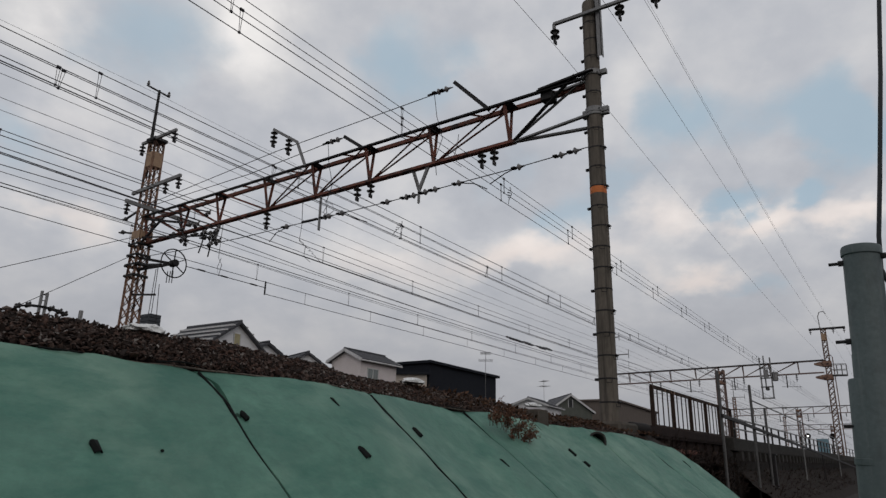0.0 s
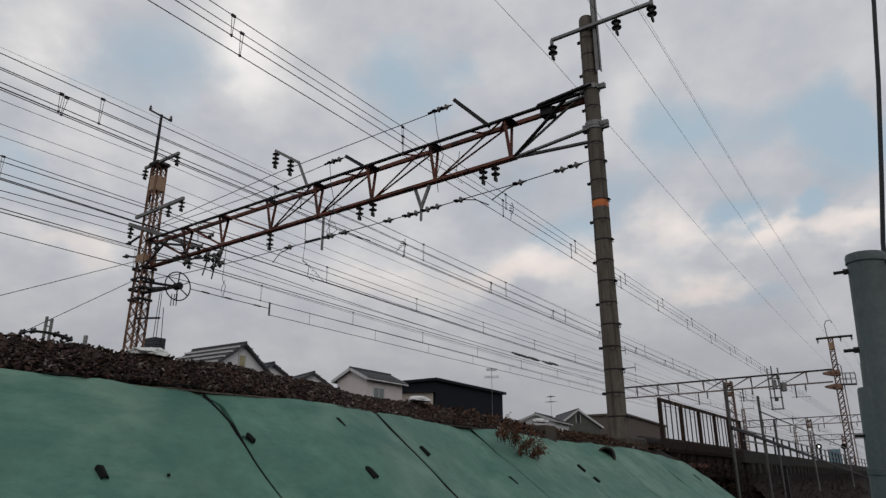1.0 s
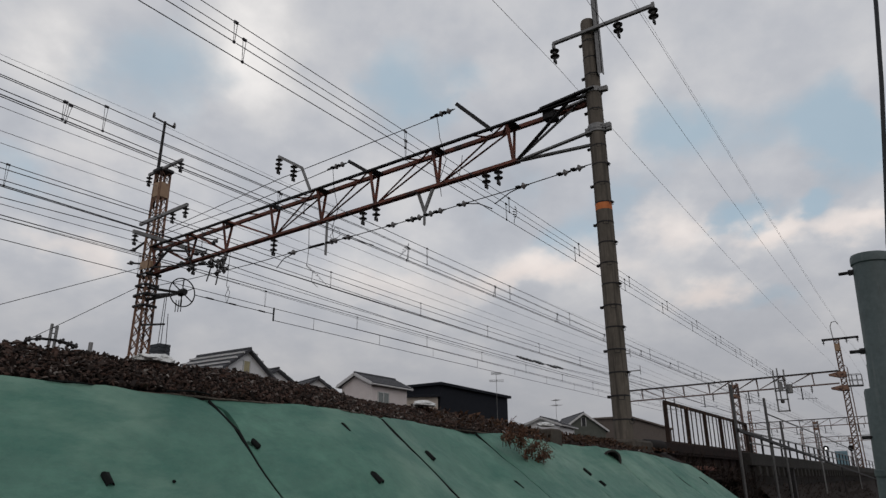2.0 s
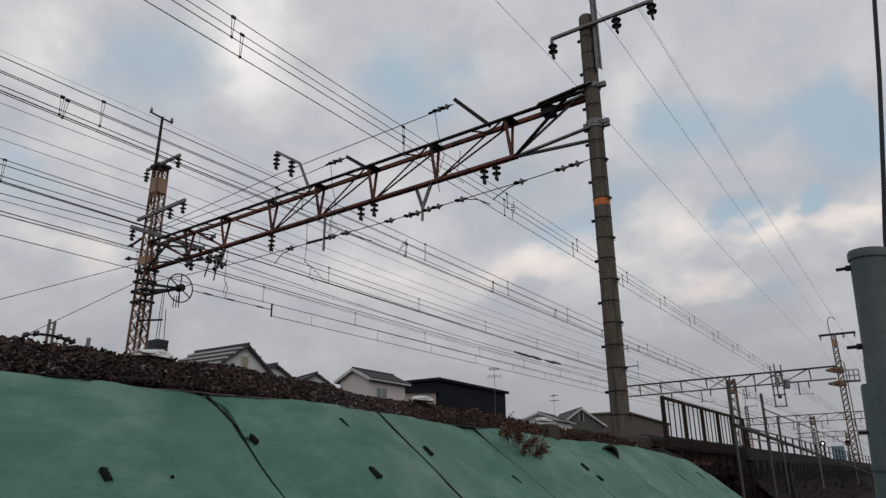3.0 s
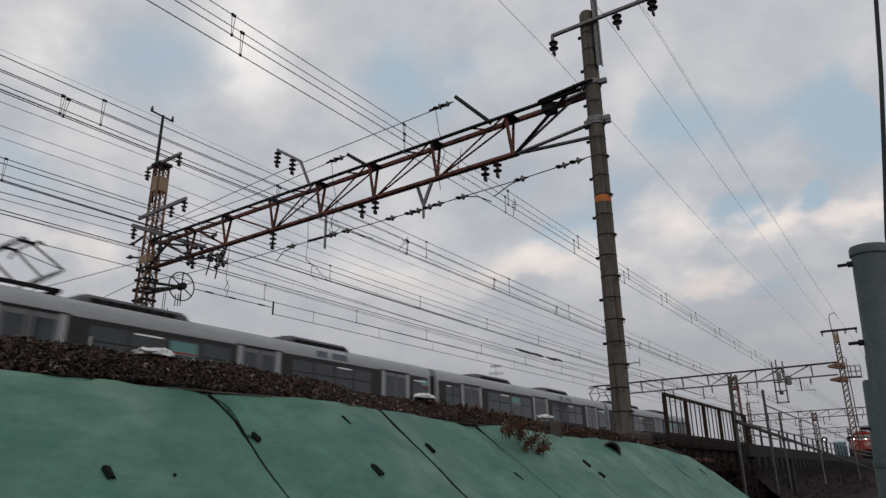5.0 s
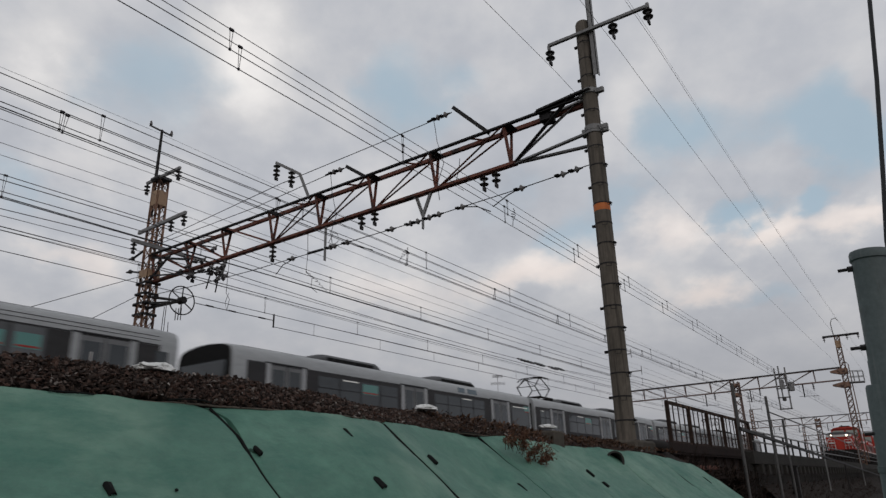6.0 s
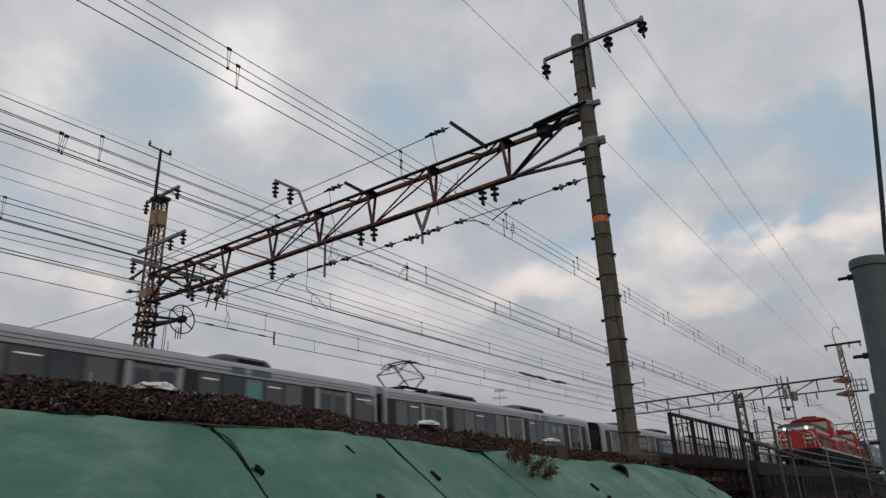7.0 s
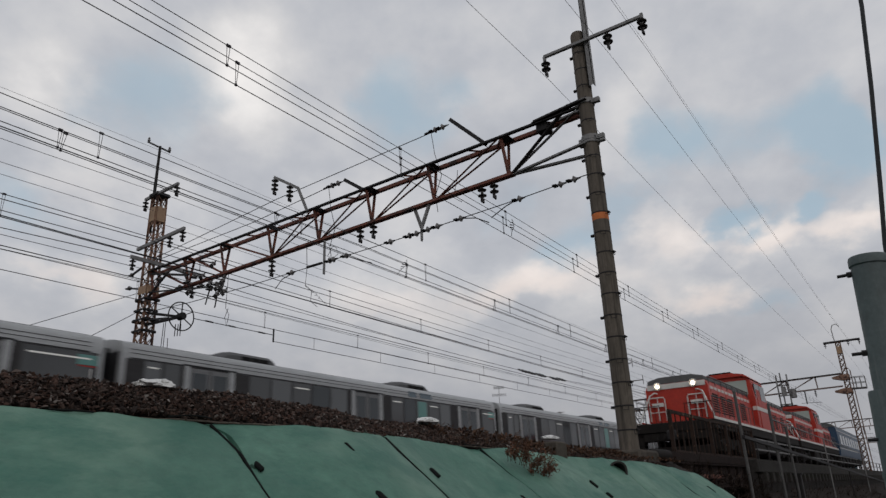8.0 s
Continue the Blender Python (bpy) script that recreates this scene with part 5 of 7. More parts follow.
def build_wires():
    W, T = WIRE, THINWIRE
    xs = lambda a, step, n: [a + step * i for i in range(n)]
    overhead("catenary_wires", "twin contact and messenger wires over the track beside the pole", "overhead wires",
             [("contact_wire", 7.50, 6.03, 0.0, 0.0095, W), ("messenger_wire", 7.50, 6.45, 0.05, 0.008, W), ("second_contact_wire", 7.20, 6.03, 0.0, 0.009, W), ("second_messenger_wire", 7.20, 6.39, 0.05, 0.008, W)],
             [(xs(-2.55, 4.05, 18), 1, 0, 0), (xs(-2.95, 4.05, 18), 3, 2, 0)])
    overhead("catenary_wires", "contact and messenger wires over the second track", "overhead wires",
             [("contact_wire", 11.50, 6.07, 0.02, 0.013, W), ("messenger_wire", 11.50, 6.48, 0.13, 0.010, W), ("second_contact_wire", 11.65, 6.11, 0.02, 0.010, W), ("second_messenger_wire", 11.56, 6.48, 0.13, 0.009, W),
              ("feeder", 11.25, 6.05, 0.06, 0.010, W), ("carrier", 11.25, 6.55, 0.07, 0.010, W)],
             [(xs(4.9, 5.0, 14), 1, 0, 0), (xs(5.02, 5.0, 14), 3, 2, 0), (xs(5.5, 5.0, 14), 5, 4, 0)])
    overhead("catenary_wires", "contact and messenger wires over the third track", "overhead wires",
             [("contact_wire", 15.25, 6.02, 0.0, 0.014, W), ("messenger_wire", 15.25, 6.56, 0.1, 0.011, W), ("feeder", 15.6, 6.15, 0.05, 0.014, W)],
             [(xs(5.6, 5.0, 14), 1, 0, 0)])
    overhead("catenary_wires", "contact and messenger wires over the track beside the lattice mast", "overhead wires",
             [("contact_wire", 18.87, 6.00, 0.0, 0.013, W), ("messenger_wire", 18.87, 6.58, 0.1, 0.012, W), ("feeder", 19.2, 6.78, 0.06, 0.017, W)],
             [(xs(11.0, 5.0, 14), 1, 0, 0)])
    # the tensioned pair that ends at the wheel
    t = thing("tension_wires", GANTRY_X + 0.4, 20.3, EYE, "tensioned wire pair ending at the spoked wheel", "wire")
    s = Shape()
    s.path([(0.4, 0.1, 6.25), (1.6, 0.0, 6.22), (3.9, -0.1, 6.2)], 0.014)
    part("stay", s, WIRE, t)
    s = Shape()
    s.bar((3.9, -0.1, 5.92), (3.9, -0.1, 6.45), 0.04, 0.05, up=(1, 0, 0))
    part("yoke", s, DARKSTEEL, t)
    for z, r in ((6.42, 0.012), (5.95, 0.013)):
        s = Shape()
        s.path([(3.9, -0.1, z), (40, -0.6, z - 0.05), (140, -0.8, z)], r, 5)
        part("strand", s, WIRE, t)
    for k in range(10):
        s = Shape()
        x = 6 + 4.2 * k
        s.rod((x, -0.12 - 0.012 * x, 6.42), (x, -0.12 - 0.012 * x, 5.94), 0.008, n=5)
        part("dropper", s, WIRE, t)
    for x in (1.0, 2.0, 3.4):
        s = Shape()
        s.rod((x - 0.15, 0.02, 6.235), (x + 0.15, 0.0, 6.225), 0.03)
        part("sleeve", s, DARKSTEEL, t)
    for y, h, r, mt, lab in ((5.70, 9.44, 0.006, W, "feeder wire on the pole crossarm"), (4.10, 9.40, 0.0055, W, "feeder wire on the pole crossarm"), (3.28, 9.20, 0.005, W, "feeder wire on the pole crossarm"),
                             (3.36, 9.55, 0.003, T, "thin pale earth wire beside the pole"), (20.95, 10.75, 0.011, T, "pale feeder wire on the lattice mast"),
                             (22.0, 10.5, 0.011, T, "pale feeder wire on the lattice mast"), (23.0, 10.55, 0.011, T, "pale feeder wire on the lattice mast"), (20.9, 8.85, 0.017, W, "heavy feeder wire on the lower crossarm"),
                             (21.2, 8.62, 0.016, W, "heavy feeder wire on the lower crossarm"), (23.3, 8.98, 0.018, W, "heavy feeder wire on the lower crossarm"), (23.0, 8.53, 0.013, W, "feeder wire beside the lattice mast"),
                             (22.9, 13.55, 0.007, T, "thin earth wire on the mast tip"), (23.4, 8.2, 0.010, T, "pale feeder wire behind the lattice mast")):
        overhead("feeder_wire", lab, "wire", [("strand", y, h, 0.35 if y < 6 else 0.6 if y == 23.3 else 0.25, r, mt)])
    # section insulators in the feeders further on
    for x, y, top, sag in ((43.9, 23.3, 8.98, 0.6), (44.3, 23.0, 8.53, 0.25), (45.8, 23.0, 8.53, 0.25), (46.6, 23.3, 8.98, 0.6), (48.2, 23.0, 8.53, 0.25), (50.0, 23.3, 8.98, 0.6)):
        u = (x - GANTRY_X) / SPAN
        q = thing("section_insulator", x, y, EYE + top - sag * 4 * u * (1 - u), "dark ribbed section insulator strung in a far feeder", "insulator", "section insulators")
        s = Shape()
        s.lathe([(0.02, -0.9), (0.08, -0.7), (0.04, -0.5), (0.11, -0.2), (0.05, 0.0), (0.11, 0.25), (0.05, 0.5), (0.08, 0.7), (0.02, 0.9)], axis=(1, 0, -0.03), n=10)
        part("sheds", s, PORCELAIN, q)
    # coiled jumpers between messenger and contact wires
    for (ax, ay, az), (bx, by, bz) in COILS:
        c = thing("coiled_jumper", ax, ay, az, "thin coiled jumper wire hanging between catenary wires", "cable", "coiled jumpers")
        d = Vector((bx - ax, by - ay, bz - az))
        s = Shape()
        turns, n = 7, 84
        pts = []
        for k in range(n + 1):
            u = k / n
            a = 2 * math.pi * turns * u
            fat = 0.075 * math.sin(math.pi * min(1, u * 1.3)) if u < 0.77 else 0.0
            pts.append(d * u + Vector((math.cos(a) * fat, math.sin(a) * fat * 0.6, 0)))
        s.path(pts, 0.008, 4)
        part("coil", s, WIRE, c)


build_pole()
build_beam(GANTRY_X, True)
build_beam_fittings()
build_near_mast()
for k in (1, 2, 3):
    build_far_portal(GANTRY_X + SPAN * k, k == 1)
build_wires()


# ---- near steel pole ----
def build_steel_pole():
    p = thing("steel_pole", 5.0, 0.235, 0, "grey-green painted steel pole with a flat cap and step bolts", "pole")
    lean = -0.049

    def at(z):
        return (0, lean * z, z)

    s = Shape()
    s.lathe([(0.112, 0), (0.112, 2.26), (0.109, 2.27), (0.109, 2.93)], (0, 0, 0), (0, lean, 1), 32)
    part("shaft", s, POLEGREY, p)
    s = Shape()
    s.lathe([(0.113, 2.90), (0.118, 2.905), (0.118, 2.945), (0.112, 2.962), (0.06, 2.97)], (0, 0, 0), (0, lean, 1), 32)
    part("cap", s, POLEGREY, p)
    s = Shape()
    s.lathe([(0.118, 0.0), (0.118, 2.10), (0.113, 2.115)], (0.02, 0.03, 0), (0, lean, 1), 32)
    part("sleeve", s, POLEGREY, p)
    for z in (0.8, 1.32, 1.83, 2.35, 2.86):
        for side in (1, -1):
            s = Shape()
            zz = z + (0.0 if side > 0 else 0.02)
            c = Vector(at(zz))
            s.rod(c + Vector((-0.02, side * 0.09, 0)), c + Vector((-0.02, side * 0.135, 0)), 0.019, n=6)
            s.rod(c + Vector((-0.02, side * 0.13, 0)), c + Vector((-0.02, side * 0.19, 0)), 0.011, n=8)
            part("step_bolt", s, DARKSTEEL, p)
    for z in (1.15, 1.62):
        s = Shape()
        s.lathe([(0.12, z - 0.02), (0.124, z - 0.018), (0.124, z + 0.018), (0.12, z + 0.02)], (0.02, 0.03, 0), (0, lean, 1), 32)
        part("clamp", s, POLEGREY, p)
    # black service cable that comes down to the pole
    c = thing("service_cable", 5.0, 0, 0, "thick black service cable hanging down beside the steel pole", "cable")
    s = Shape()
    pts = [(0.0, -0.42, 1.6 + 4.9), (0.0, -0.27, 1.6 + 3.16), (0, -0.19, 1.6 + 2.54), (0, -0.08, 1.6 + 1.80), (0, -0.02, 1.6 + 1.42), (0.0, 0.0, 1.6 + 1.2), (0.01, -0.06, 2.6), (0.02, -0.05, 2.2), (0.02, -0.03, 1.0), (0.02, -0.03, 0.0)]
    s.path(pts, 0.015, 8)
    part("strand", s, RUBBER, c)


# ---- small things on the bank ----
def build_bags():
    for i, (x, y, z, ln) in enumerate(((2.47, 3.90, 2.335, 0.26), (5.72, 4.19, 2.35, 0.25), (9.35, 4.62, 2.375, 0.34))):
        root = thing("sandbag", x, y, z - 0.02, "white cloth bundle lying crumpled on the ballast edge", "bag", "white bundles")
        bm = bmesh.new()
        bmesh.ops.create_icosphere(bm, subdivisions=4, radius=1)
        for v in bm.verts:
            p = v.co.copy()
            n = 0.35 * noise.noise(p * 1.6 + Vector((i * 5, 0, 0))) + 0.22 * noise.noise(p * 3.7 + Vector((0, i * 3, 0)))
            fold = 0.012 * abs(noise.noise((p.x * 4 + i, p.y * 4, 1))) + 0.006 * noise.noise((p.x * 11, p.y * 9, i))
            v.co = Vector((p.x * ln * 0.5 * (1 + n), p.y * 0.10 * (1 + n), max(p.z, -0.2) * (0.045 + 0.012 * noise.noise((p.x * 1.5, i * 3, 0))) + fold * (p.z > -0.1)))
        s = Shape()
        s.take(bm)
        part("cloth", s, BAG, root)


def build_block():
    b = thing("concrete_block", 9.1, 4.42, 1.98, "weathered concrete marker block half sunk in the bank", "block")
    s = Shape()
    s.box((-0.16, -0.1, 0), (0.16, 0.12, 0.30), 0.02)
    part("body", s, BLOCKCONC, b)
    st = thing("marker_stub", 3.0 * 0.78, 4.45, BED, "short grey marker post behind the ballast", "post")
    s = Shape()
    s.box((-0.011, -0.011, -0.05), (0.011, 0.011, 0.19), 0.003)
    part("stub", s, STEEL, st)


def build_weed():
    root = thing("dry_weed", 7.03, 3.62, 1.74, "dry red-brown weed with wiry branching stems on the slope", "plant")
    r = random.Random(3)
    stems, leaves = Shape(), Shape()

    def leafy(pts, dense):
        for i, p in enumerate(pts[1:]):
            for _ in range(dense):
                a = Vector((r.uniform(-1, 1), r.uniform(-1, 0.6), r.uniform(-0.9, 0.8))).normalized()
                sd = a.cross(Vector((r.uniform(-1, 1), r.uniform(-1, 1), r.uniform(-1, 1)))).normalized()
                l, w = r.uniform(0.014, 0.036), r.uniform(0.004, 0.008)
                q = p + a * r.uniform(0, 0.012)
                leaves.add([q, q + a * l * 0.5 + sd * w, q + a * l, q + a * l * 0.5 - sd * w], [(0, 1, 2, 3)])

    def shoot(base, d, ln, droop, n=8):
        pts = [base]
        for i in range(n):
            d = (d + Vector((r.uniform(-0.2, 0.2), r.uniform(-0.1, 0.1), -droop))).normalized()
            pts.append(pts[-1] + d * ln / n)
        return pts

    for bx, bz, lean, count in ((0.04, 0.0, 0.3, 6), (-0.2, 0.07, -0.2, 5), (-0.42, 0.13, -0.35, 6), (-0.62, 0.17, -0.6, 5), (-0.12, 0.04, -0.9, 3)):
        for k in range(count):
            base = Vector((bx + r.uniform(-0.05, 0.05), r.uniform(-0.02, 0.05), bz + r.uniform(-0.02, 0.03)))
            d = Vector((lean + r.uniform(-0.5, 0.5), -0.25, r.uniform(0.5, 1.2))).normalized()
            main = shoot(base, d, r.uniform(0.2, 0.36), 0.10)
            stems.path(main, 0.0028, 4)
            leafy(main[3:], 3)
            for j in (2, 3, 4, 5, 6):
                tw = shoot(main[j], Vector((r.uniform(-1, 1), -0.3, r.uniform(-0.1, 0.8))).normalized(), r.uniform(0.06, 0.13), 0.12, 5)
                stems.path(tw, 0.0017, 4)
                leafy(tw, 3)
    part("stems", stems, TWIG, root)
    part("leaves", leaves, PLANT, root, smooth=False)


# ---- passenger train ----
def car_profile(grow=0.0):
    pts = [(1.40, 1.05), (1.46, 1.25), (1.475, 1.6), (1.458, 2.6), (1.445, 3.10), (1.415, 3.30), (1.34, 3.43), (1.20, 3.50), (0.85, 3.575), (0.4, 3.62), (0.0, 3.63)]
    return pts


def build_car(cab_front, cab_rear, panto, tall_windows):
    """One 20 m car; its front end is at x = 0 and it lies towards -x. The origin is at rail height."""
    root = thing("train_car", 0, 0, 0, "silver-grey commuter train car with dark window band, at speed", "train car", "commuter train")
    L = 19.5
    lead = cab_front
    half = car_profile()
    loop = [(-y, z) for y, z in half] + [(y, z) for y, z in half[-2::-1]]
    s = Shape()
    stations = [(-0.25, 0.0, 1.0), (-L - 0.25, 0.0, 1.0)]
    if cab_front:
        stations = [(0.0, 0.04, 0.972), (-0.07, 0.01, 0.992), (-0.3, 0.0, 1.0), (-L - 0.25, 0, 1.0)]
    if cab_rear:
        stations = stations[:-1] + [(-L + 0.0, 0.0, 1.0), (-L - 0.26, 0.01, 0.992), (-L - 0.34, 0.04, 0.972)]
    rows = [[(x, y * k, 1.05 + (z - 1.05) * (1 - drop * 0.3)) for y, z in loop] for x, drop, k in stations]
    s.sheet(rows)
    n = len(loop)
    s.add(rows[0], [tuple(range(n))])
    s.add(rows[-1], [tuple(range(n))[::-1]])
    part("body", s, STAINLESS, root)
    # roof skin
    s = Shape()
    top = [p for p in loop if p[1] > 3.43]
    s.sheet([[(x, y * 1.001, z + 0.008) for y, z in top] for x in (-0.5, -L + 0.2)])
    part("roof", s, TRAINROOF, root)
    fr = Shape()
    fr.box((-L, -1.25, 0.85), (-0.5, 1.25, 1.08), 0.03)
    for k, x in enumerate((-5.5, -8.2, -10.6, -13.0)):
        fr.box((x - 0.9, -1.2, 0.35), (x + 0.9, 1.2, 0.9), 0.05)
    part("underframe", fr, UNDER, root)
    for x in (-3.1, -L + 2.6):
        b = Shape()
        b.box((x - 1.5, -1.0, 0.45), (x + 1.5, -0.85, 0.75), 0.03)
        b.box((x - 1.5, 0.85, 0.45), (x + 1.5, 1.0, 0.75), 0.03)
        b.box((x - 0.25, -1.0, 0.5), (x + 0.25, 1.0, 0.75), 0.03)
        bogie = part("bogie", b, UNDER, root)
        for dx in (-1.05, 1.05):
            w = Shape()
            for y in (-0.56, 0.56):
                w.lathe([(0.43, -0.06), (0.43, 0.06), (0.40, 0.065)], (x + dx, y, 0.43), (0, 1, 0), 20)
            w.rod((x + dx, -0.8, 0.43), (x + dx, 0.8, 0.43), 0.08)
            part("wheelset", w, UNDER, bogie)
    doors = (-2.2, -9.35, -16.45) if cab_front else (-3.4, -10.5, -17.62) if cab_rear else (-2.65, -9.75, -16.9)
    for side in (-1, 1):
        def side_y(z):
            for (ya, za), (yb, zb) in zip(half, half[1:]):
                if za <= z <= zb:
                    return side * (ya + (yb - ya) * (z - za) / (zb - za))
            return side * 1.46

        def panel(shape, x0, x1, z0, z1, out, t=0.012):
            zs = [z0] + [k for k in (1.25, 1.6, 2.6, 3.1) if z0 + 0.02 < k < z1 - 0.02] + [z1]
            vs = []
            for z in zs:
                yo, yi = side_y(z) + side * out, side_y(z) - side * t
                vs += [(x0, yo, z), (x1, yo, z), (x1, yi, z), (x0, yi, z)]
            fs = [(0, 1, 2, 3), tuple(len(vs) - 4 + k for k in (3, 2, 1, 0))]
            for r in range(len(zs) - 1):
                fs += [(4 * r + k, 4 * r + (k + 1) % 4, 4 * r + 4 + (k + 1) % 4, 4 * r + 4 + k) for k in range(4)]
            shape.add(vs, fs)

        band = Shape()
        panel(band, -L - 0.12 if not cab_rear else -L + 0.2, -0.38 if not cab_front else -0.6, 1.62, 3.00, 0.006)
        part("window_band", band, TRAINBAND, root, "dark brown-grey window band")
        for z0, z1 in ((3.005, 3.035), (3.15, 3.165), (3.26, 3.275)) if tall_windows else ((3.005, 3.022),):
            ln = Shape()
            panel(ln, -L + (0.2 if cab_rear else 0.0), -0.6, z0, z1, 0.008)
            part("trim_line", ln, DARKLINE, root)
        for k, dx in enumerate(doors):
            for e in (-0.80, 0.80):
                d = Shape()
                panel(d, dx + e - 0.09, dx + e + 0.09, 1.10, 3.02, 0.02)
                part("door_post", d, STAINLESS if tall_windows else DOORPOST, root)
            h = Shape()
            panel(h, dx - 0.95, dx + 0.95, 3.02, 3.06, 0.03)
            part("door_hood", h, DARKLINE, root)
            for e in (-0.36, 0.36):
                d = Shape()
                panel(d, dx + e - 0.34, dx + e + 0.34, 1.10, 2.97, 0.014)
                door = part("door", d, DOORMETAL, root, "pale sliding door leaf")
                g = Shape()
                panel(g, dx + e - 0.25, dx + e + 0.25, 1.75, 2.84, 0.02)
                part("pane", g, GLASS, door)
        d0, d1, d2 = doors
        spans = [(d0 - 1.5, d1 + 1.4, 5 if tall_windows else 4), (d1 - 1.1, d2 + 1.45, 5 if tall_windows else 4)]
        if not cab_front:
            spans.append((-0.45, d0 + 1.1, 1))
        if not cab_rear:
            spans.append((d2 - 1.0, -19.1, 2))
        for k, (a, b, n) in enumerate(spans):
            w = (a - b) / n
            for i in range(n):
                g = Shape()
                x1 = a - w * i - 0.04
                low, high = (1.72, 2.98) if tall_windows else (1.85, 2.86)
                # tall panes take turns of tints that imitate changing glimpses through them
                kind = GLASS if not tall_windows else (GLIMPSEGREY, GLIMPSEDARK, GLIMPSEGREY, GLASS, GLIMPSEDARK)[(i + 2 * k) % 5]
                panel(g, x1 - w + 0.08, x1, low, high, 0.012)
                wn = part("window", g, kind, root)
                tint = (lead and k == 0 and i < (2 if tall_windows else 4)) or (not lead and k == 0 and tall_windows and i == 2) or (not lead and k == 1 and not tall_windows and i == 1)
                full = tall_windows and not lead
                if tint:
                    # daylight through the far-side windows, put into the pane colour
                    pane = Shape()
                    panel(pane, x1 - w + 0.16, x1 - 0.08, low + 0.04 if full else 2.07 if lead and i == 2 else 2.42, 2.95 if full else 2.80, 0.017)
                    part("lit_pane", pane, TEAL, wn, "teal pane with the daylight seen through it painted in")
                    if not full and (tall_windows or i in (0, 1)):
                        red = Shape()
                        panel(red, x1 - w + 0.2, x1 - 0.12, 2.45, 2.50, 0.021)
                        part("red_line", red, REDLINE, wn)
                elif k == 2 and not lead:
                    pane = Shape()
                    panel(pane, -0.92, -0.40, 2.66, 2.92, 0.017)
                    part("display", pane, TEAL, wn, "small teal panel in the window")
                    red = Shape()
                    panel(red, -0.88, -0.45, 2.61, 2.65, 0.019)
                    part("red_line", red, REDLINE, wn)
                elif not tall_windows:
                    tr = Shape()
                    panel(tr, x1 - w + 0.08, x1, 2.44, 2.48, 0.016)
                    part("transom", tr, DARKLINE, wn)
                if (i + 2 * k) % 3 == 1 and not tint:
                    # added glowing strip on the outer pane; no lamp is built inside
                    lp = Shape()
                    panel(lp, x1 - w + 0.2, x1 - 0.1, 2.80, 2.84, 0.018)
                    part("lamp_streak", lp, PALESTRIP, root)
        for a, b in ((-7.15, -6.6), (-6.35, -5.55)):
            sg = Shape()
            panel(sg, a, b, 3.10, 3.32, 0.012)
            part("side_sign", sg, SIGNGLASS, root, "dark blue-green side sign window")
        if lead:
            sg = Shape()
            panel(sg, -0.72, -0.34, 1.75, 2.85, 0.014)
            part("cab_side_window", sg, GLASS, root)
    # air-conditioning units
    for x, hl in ((-6.2, 1.1), (-15.0, 1.1)) if tall_windows and not lead else ((-6.55, 1.65), (-13.85, 1.75)):
        a = Shape()
        prof = [(-1.0, 3.46), (-1.0, 3.68), (-0.9, 3.79), (-0.5, 3.84), (0.5, 3.84), (0.9, 3.79), (1.0, 3.68), (1.0, 3.46)]
        k = len(prof)
        rows = []
        for xx, sc in ((x - hl, 0.35), (x - hl + 0.12, 0.8), (x - hl + 0.28, 1.0), (x + hl - 0.28, 1.0), (x + hl - 0.12, 0.8), (x + hl, 0.35)):
            rows.append([(xx, y * (0.9 + 0.1 * sc), 3.46 + (z - 3.46) * sc) for y, z in prof])
        a.sheet(rows)
        a.add(rows[0], [tuple(range(k))])
        a.add(rows[-1], [tuple(range(k))[::-1]])
        unit = part("roof_unit", a, ACGREY, root, "grey rounded roof air-conditioner")
        for side in (-1, 1):
            g = Shape()
            x0 = x - hl + (0.7 if tall_windows and not lead else 0.35)
            while x0 + 0.36 < x + hl - 0.25:
                g.box((x0, side * 1.005 - 0.012, 3.55), (x0 + 0.34, side * 1.005 + 0.012, 3.69))
                x0 += 0.38
            part("grille", g, BELLOWS, unit, "black side grille")
    for x in (-1.6, -9.6, -17.6):
        v = Shape()
        v.box((x - 0.35, -0.3, 3.56), (x + 0.35, 0.3, 3.72), 0.05)
        part("roof_vent", v, TRAINROOF, root)
    for end, cab in ((0, cab_front), (1, cab_rear)):
        x = 0.05 if end == 0 else -L - 0.39
        sg = 1 if end == 0 else -1
        if cab:
            g = Shape()
            g.box((x - 0.03 if end else x - 0.08, -1.15, 1.95), (x + 0.03 if end else x - 0.01, 1.15, 3.0), 0.01)
            part("windscreen", g, GLASS, root)
            mask = Shape()
            face = [(y * 0.90, 1.10 + (z - 1.05) * 0.965) for y, z in loop if z > 1.0]
            mask.prism(face, x - 0.07 if end == 0 else x - 0.005, x - 0.03 if end == 0 else x + 0.06)
            part("end_mask", mask, BELLOWS, root, "black painted cab end")
            l = Shape()
            for y in (-1.05, 1.05):
                l.lathe([(0.1, 0), (0.11, 0.04), (0.08, 0.05)], (x - sg * 0.03, y, 1.55), (sg, 0, 0), 12)
            part("lamp_housing", l, DARKLINE, root)
            m = Shape()
            m.box((min(x, x + sg * -0.2), -1.35, 1.0), (max(x, x + sg * -0.2), 1.35, 1.5), 0.05)
            part("bumper", m, UNDER, root)
        else:
            b = Shape()
            b.box((-0.28, -0.75, 1.1), (0.02, 0.75, 3.35), 0.03) if end == 0 else b.box((-L - 0.52, -0.75, 1.1), (-L - 0.22, 0.75, 3.35), 0.03)
            part("gangway", b, BELLOWS, root, "black gangway bellows")
            e = Shape()
            xx = -0.252 if end == 0 else -L - 0.248
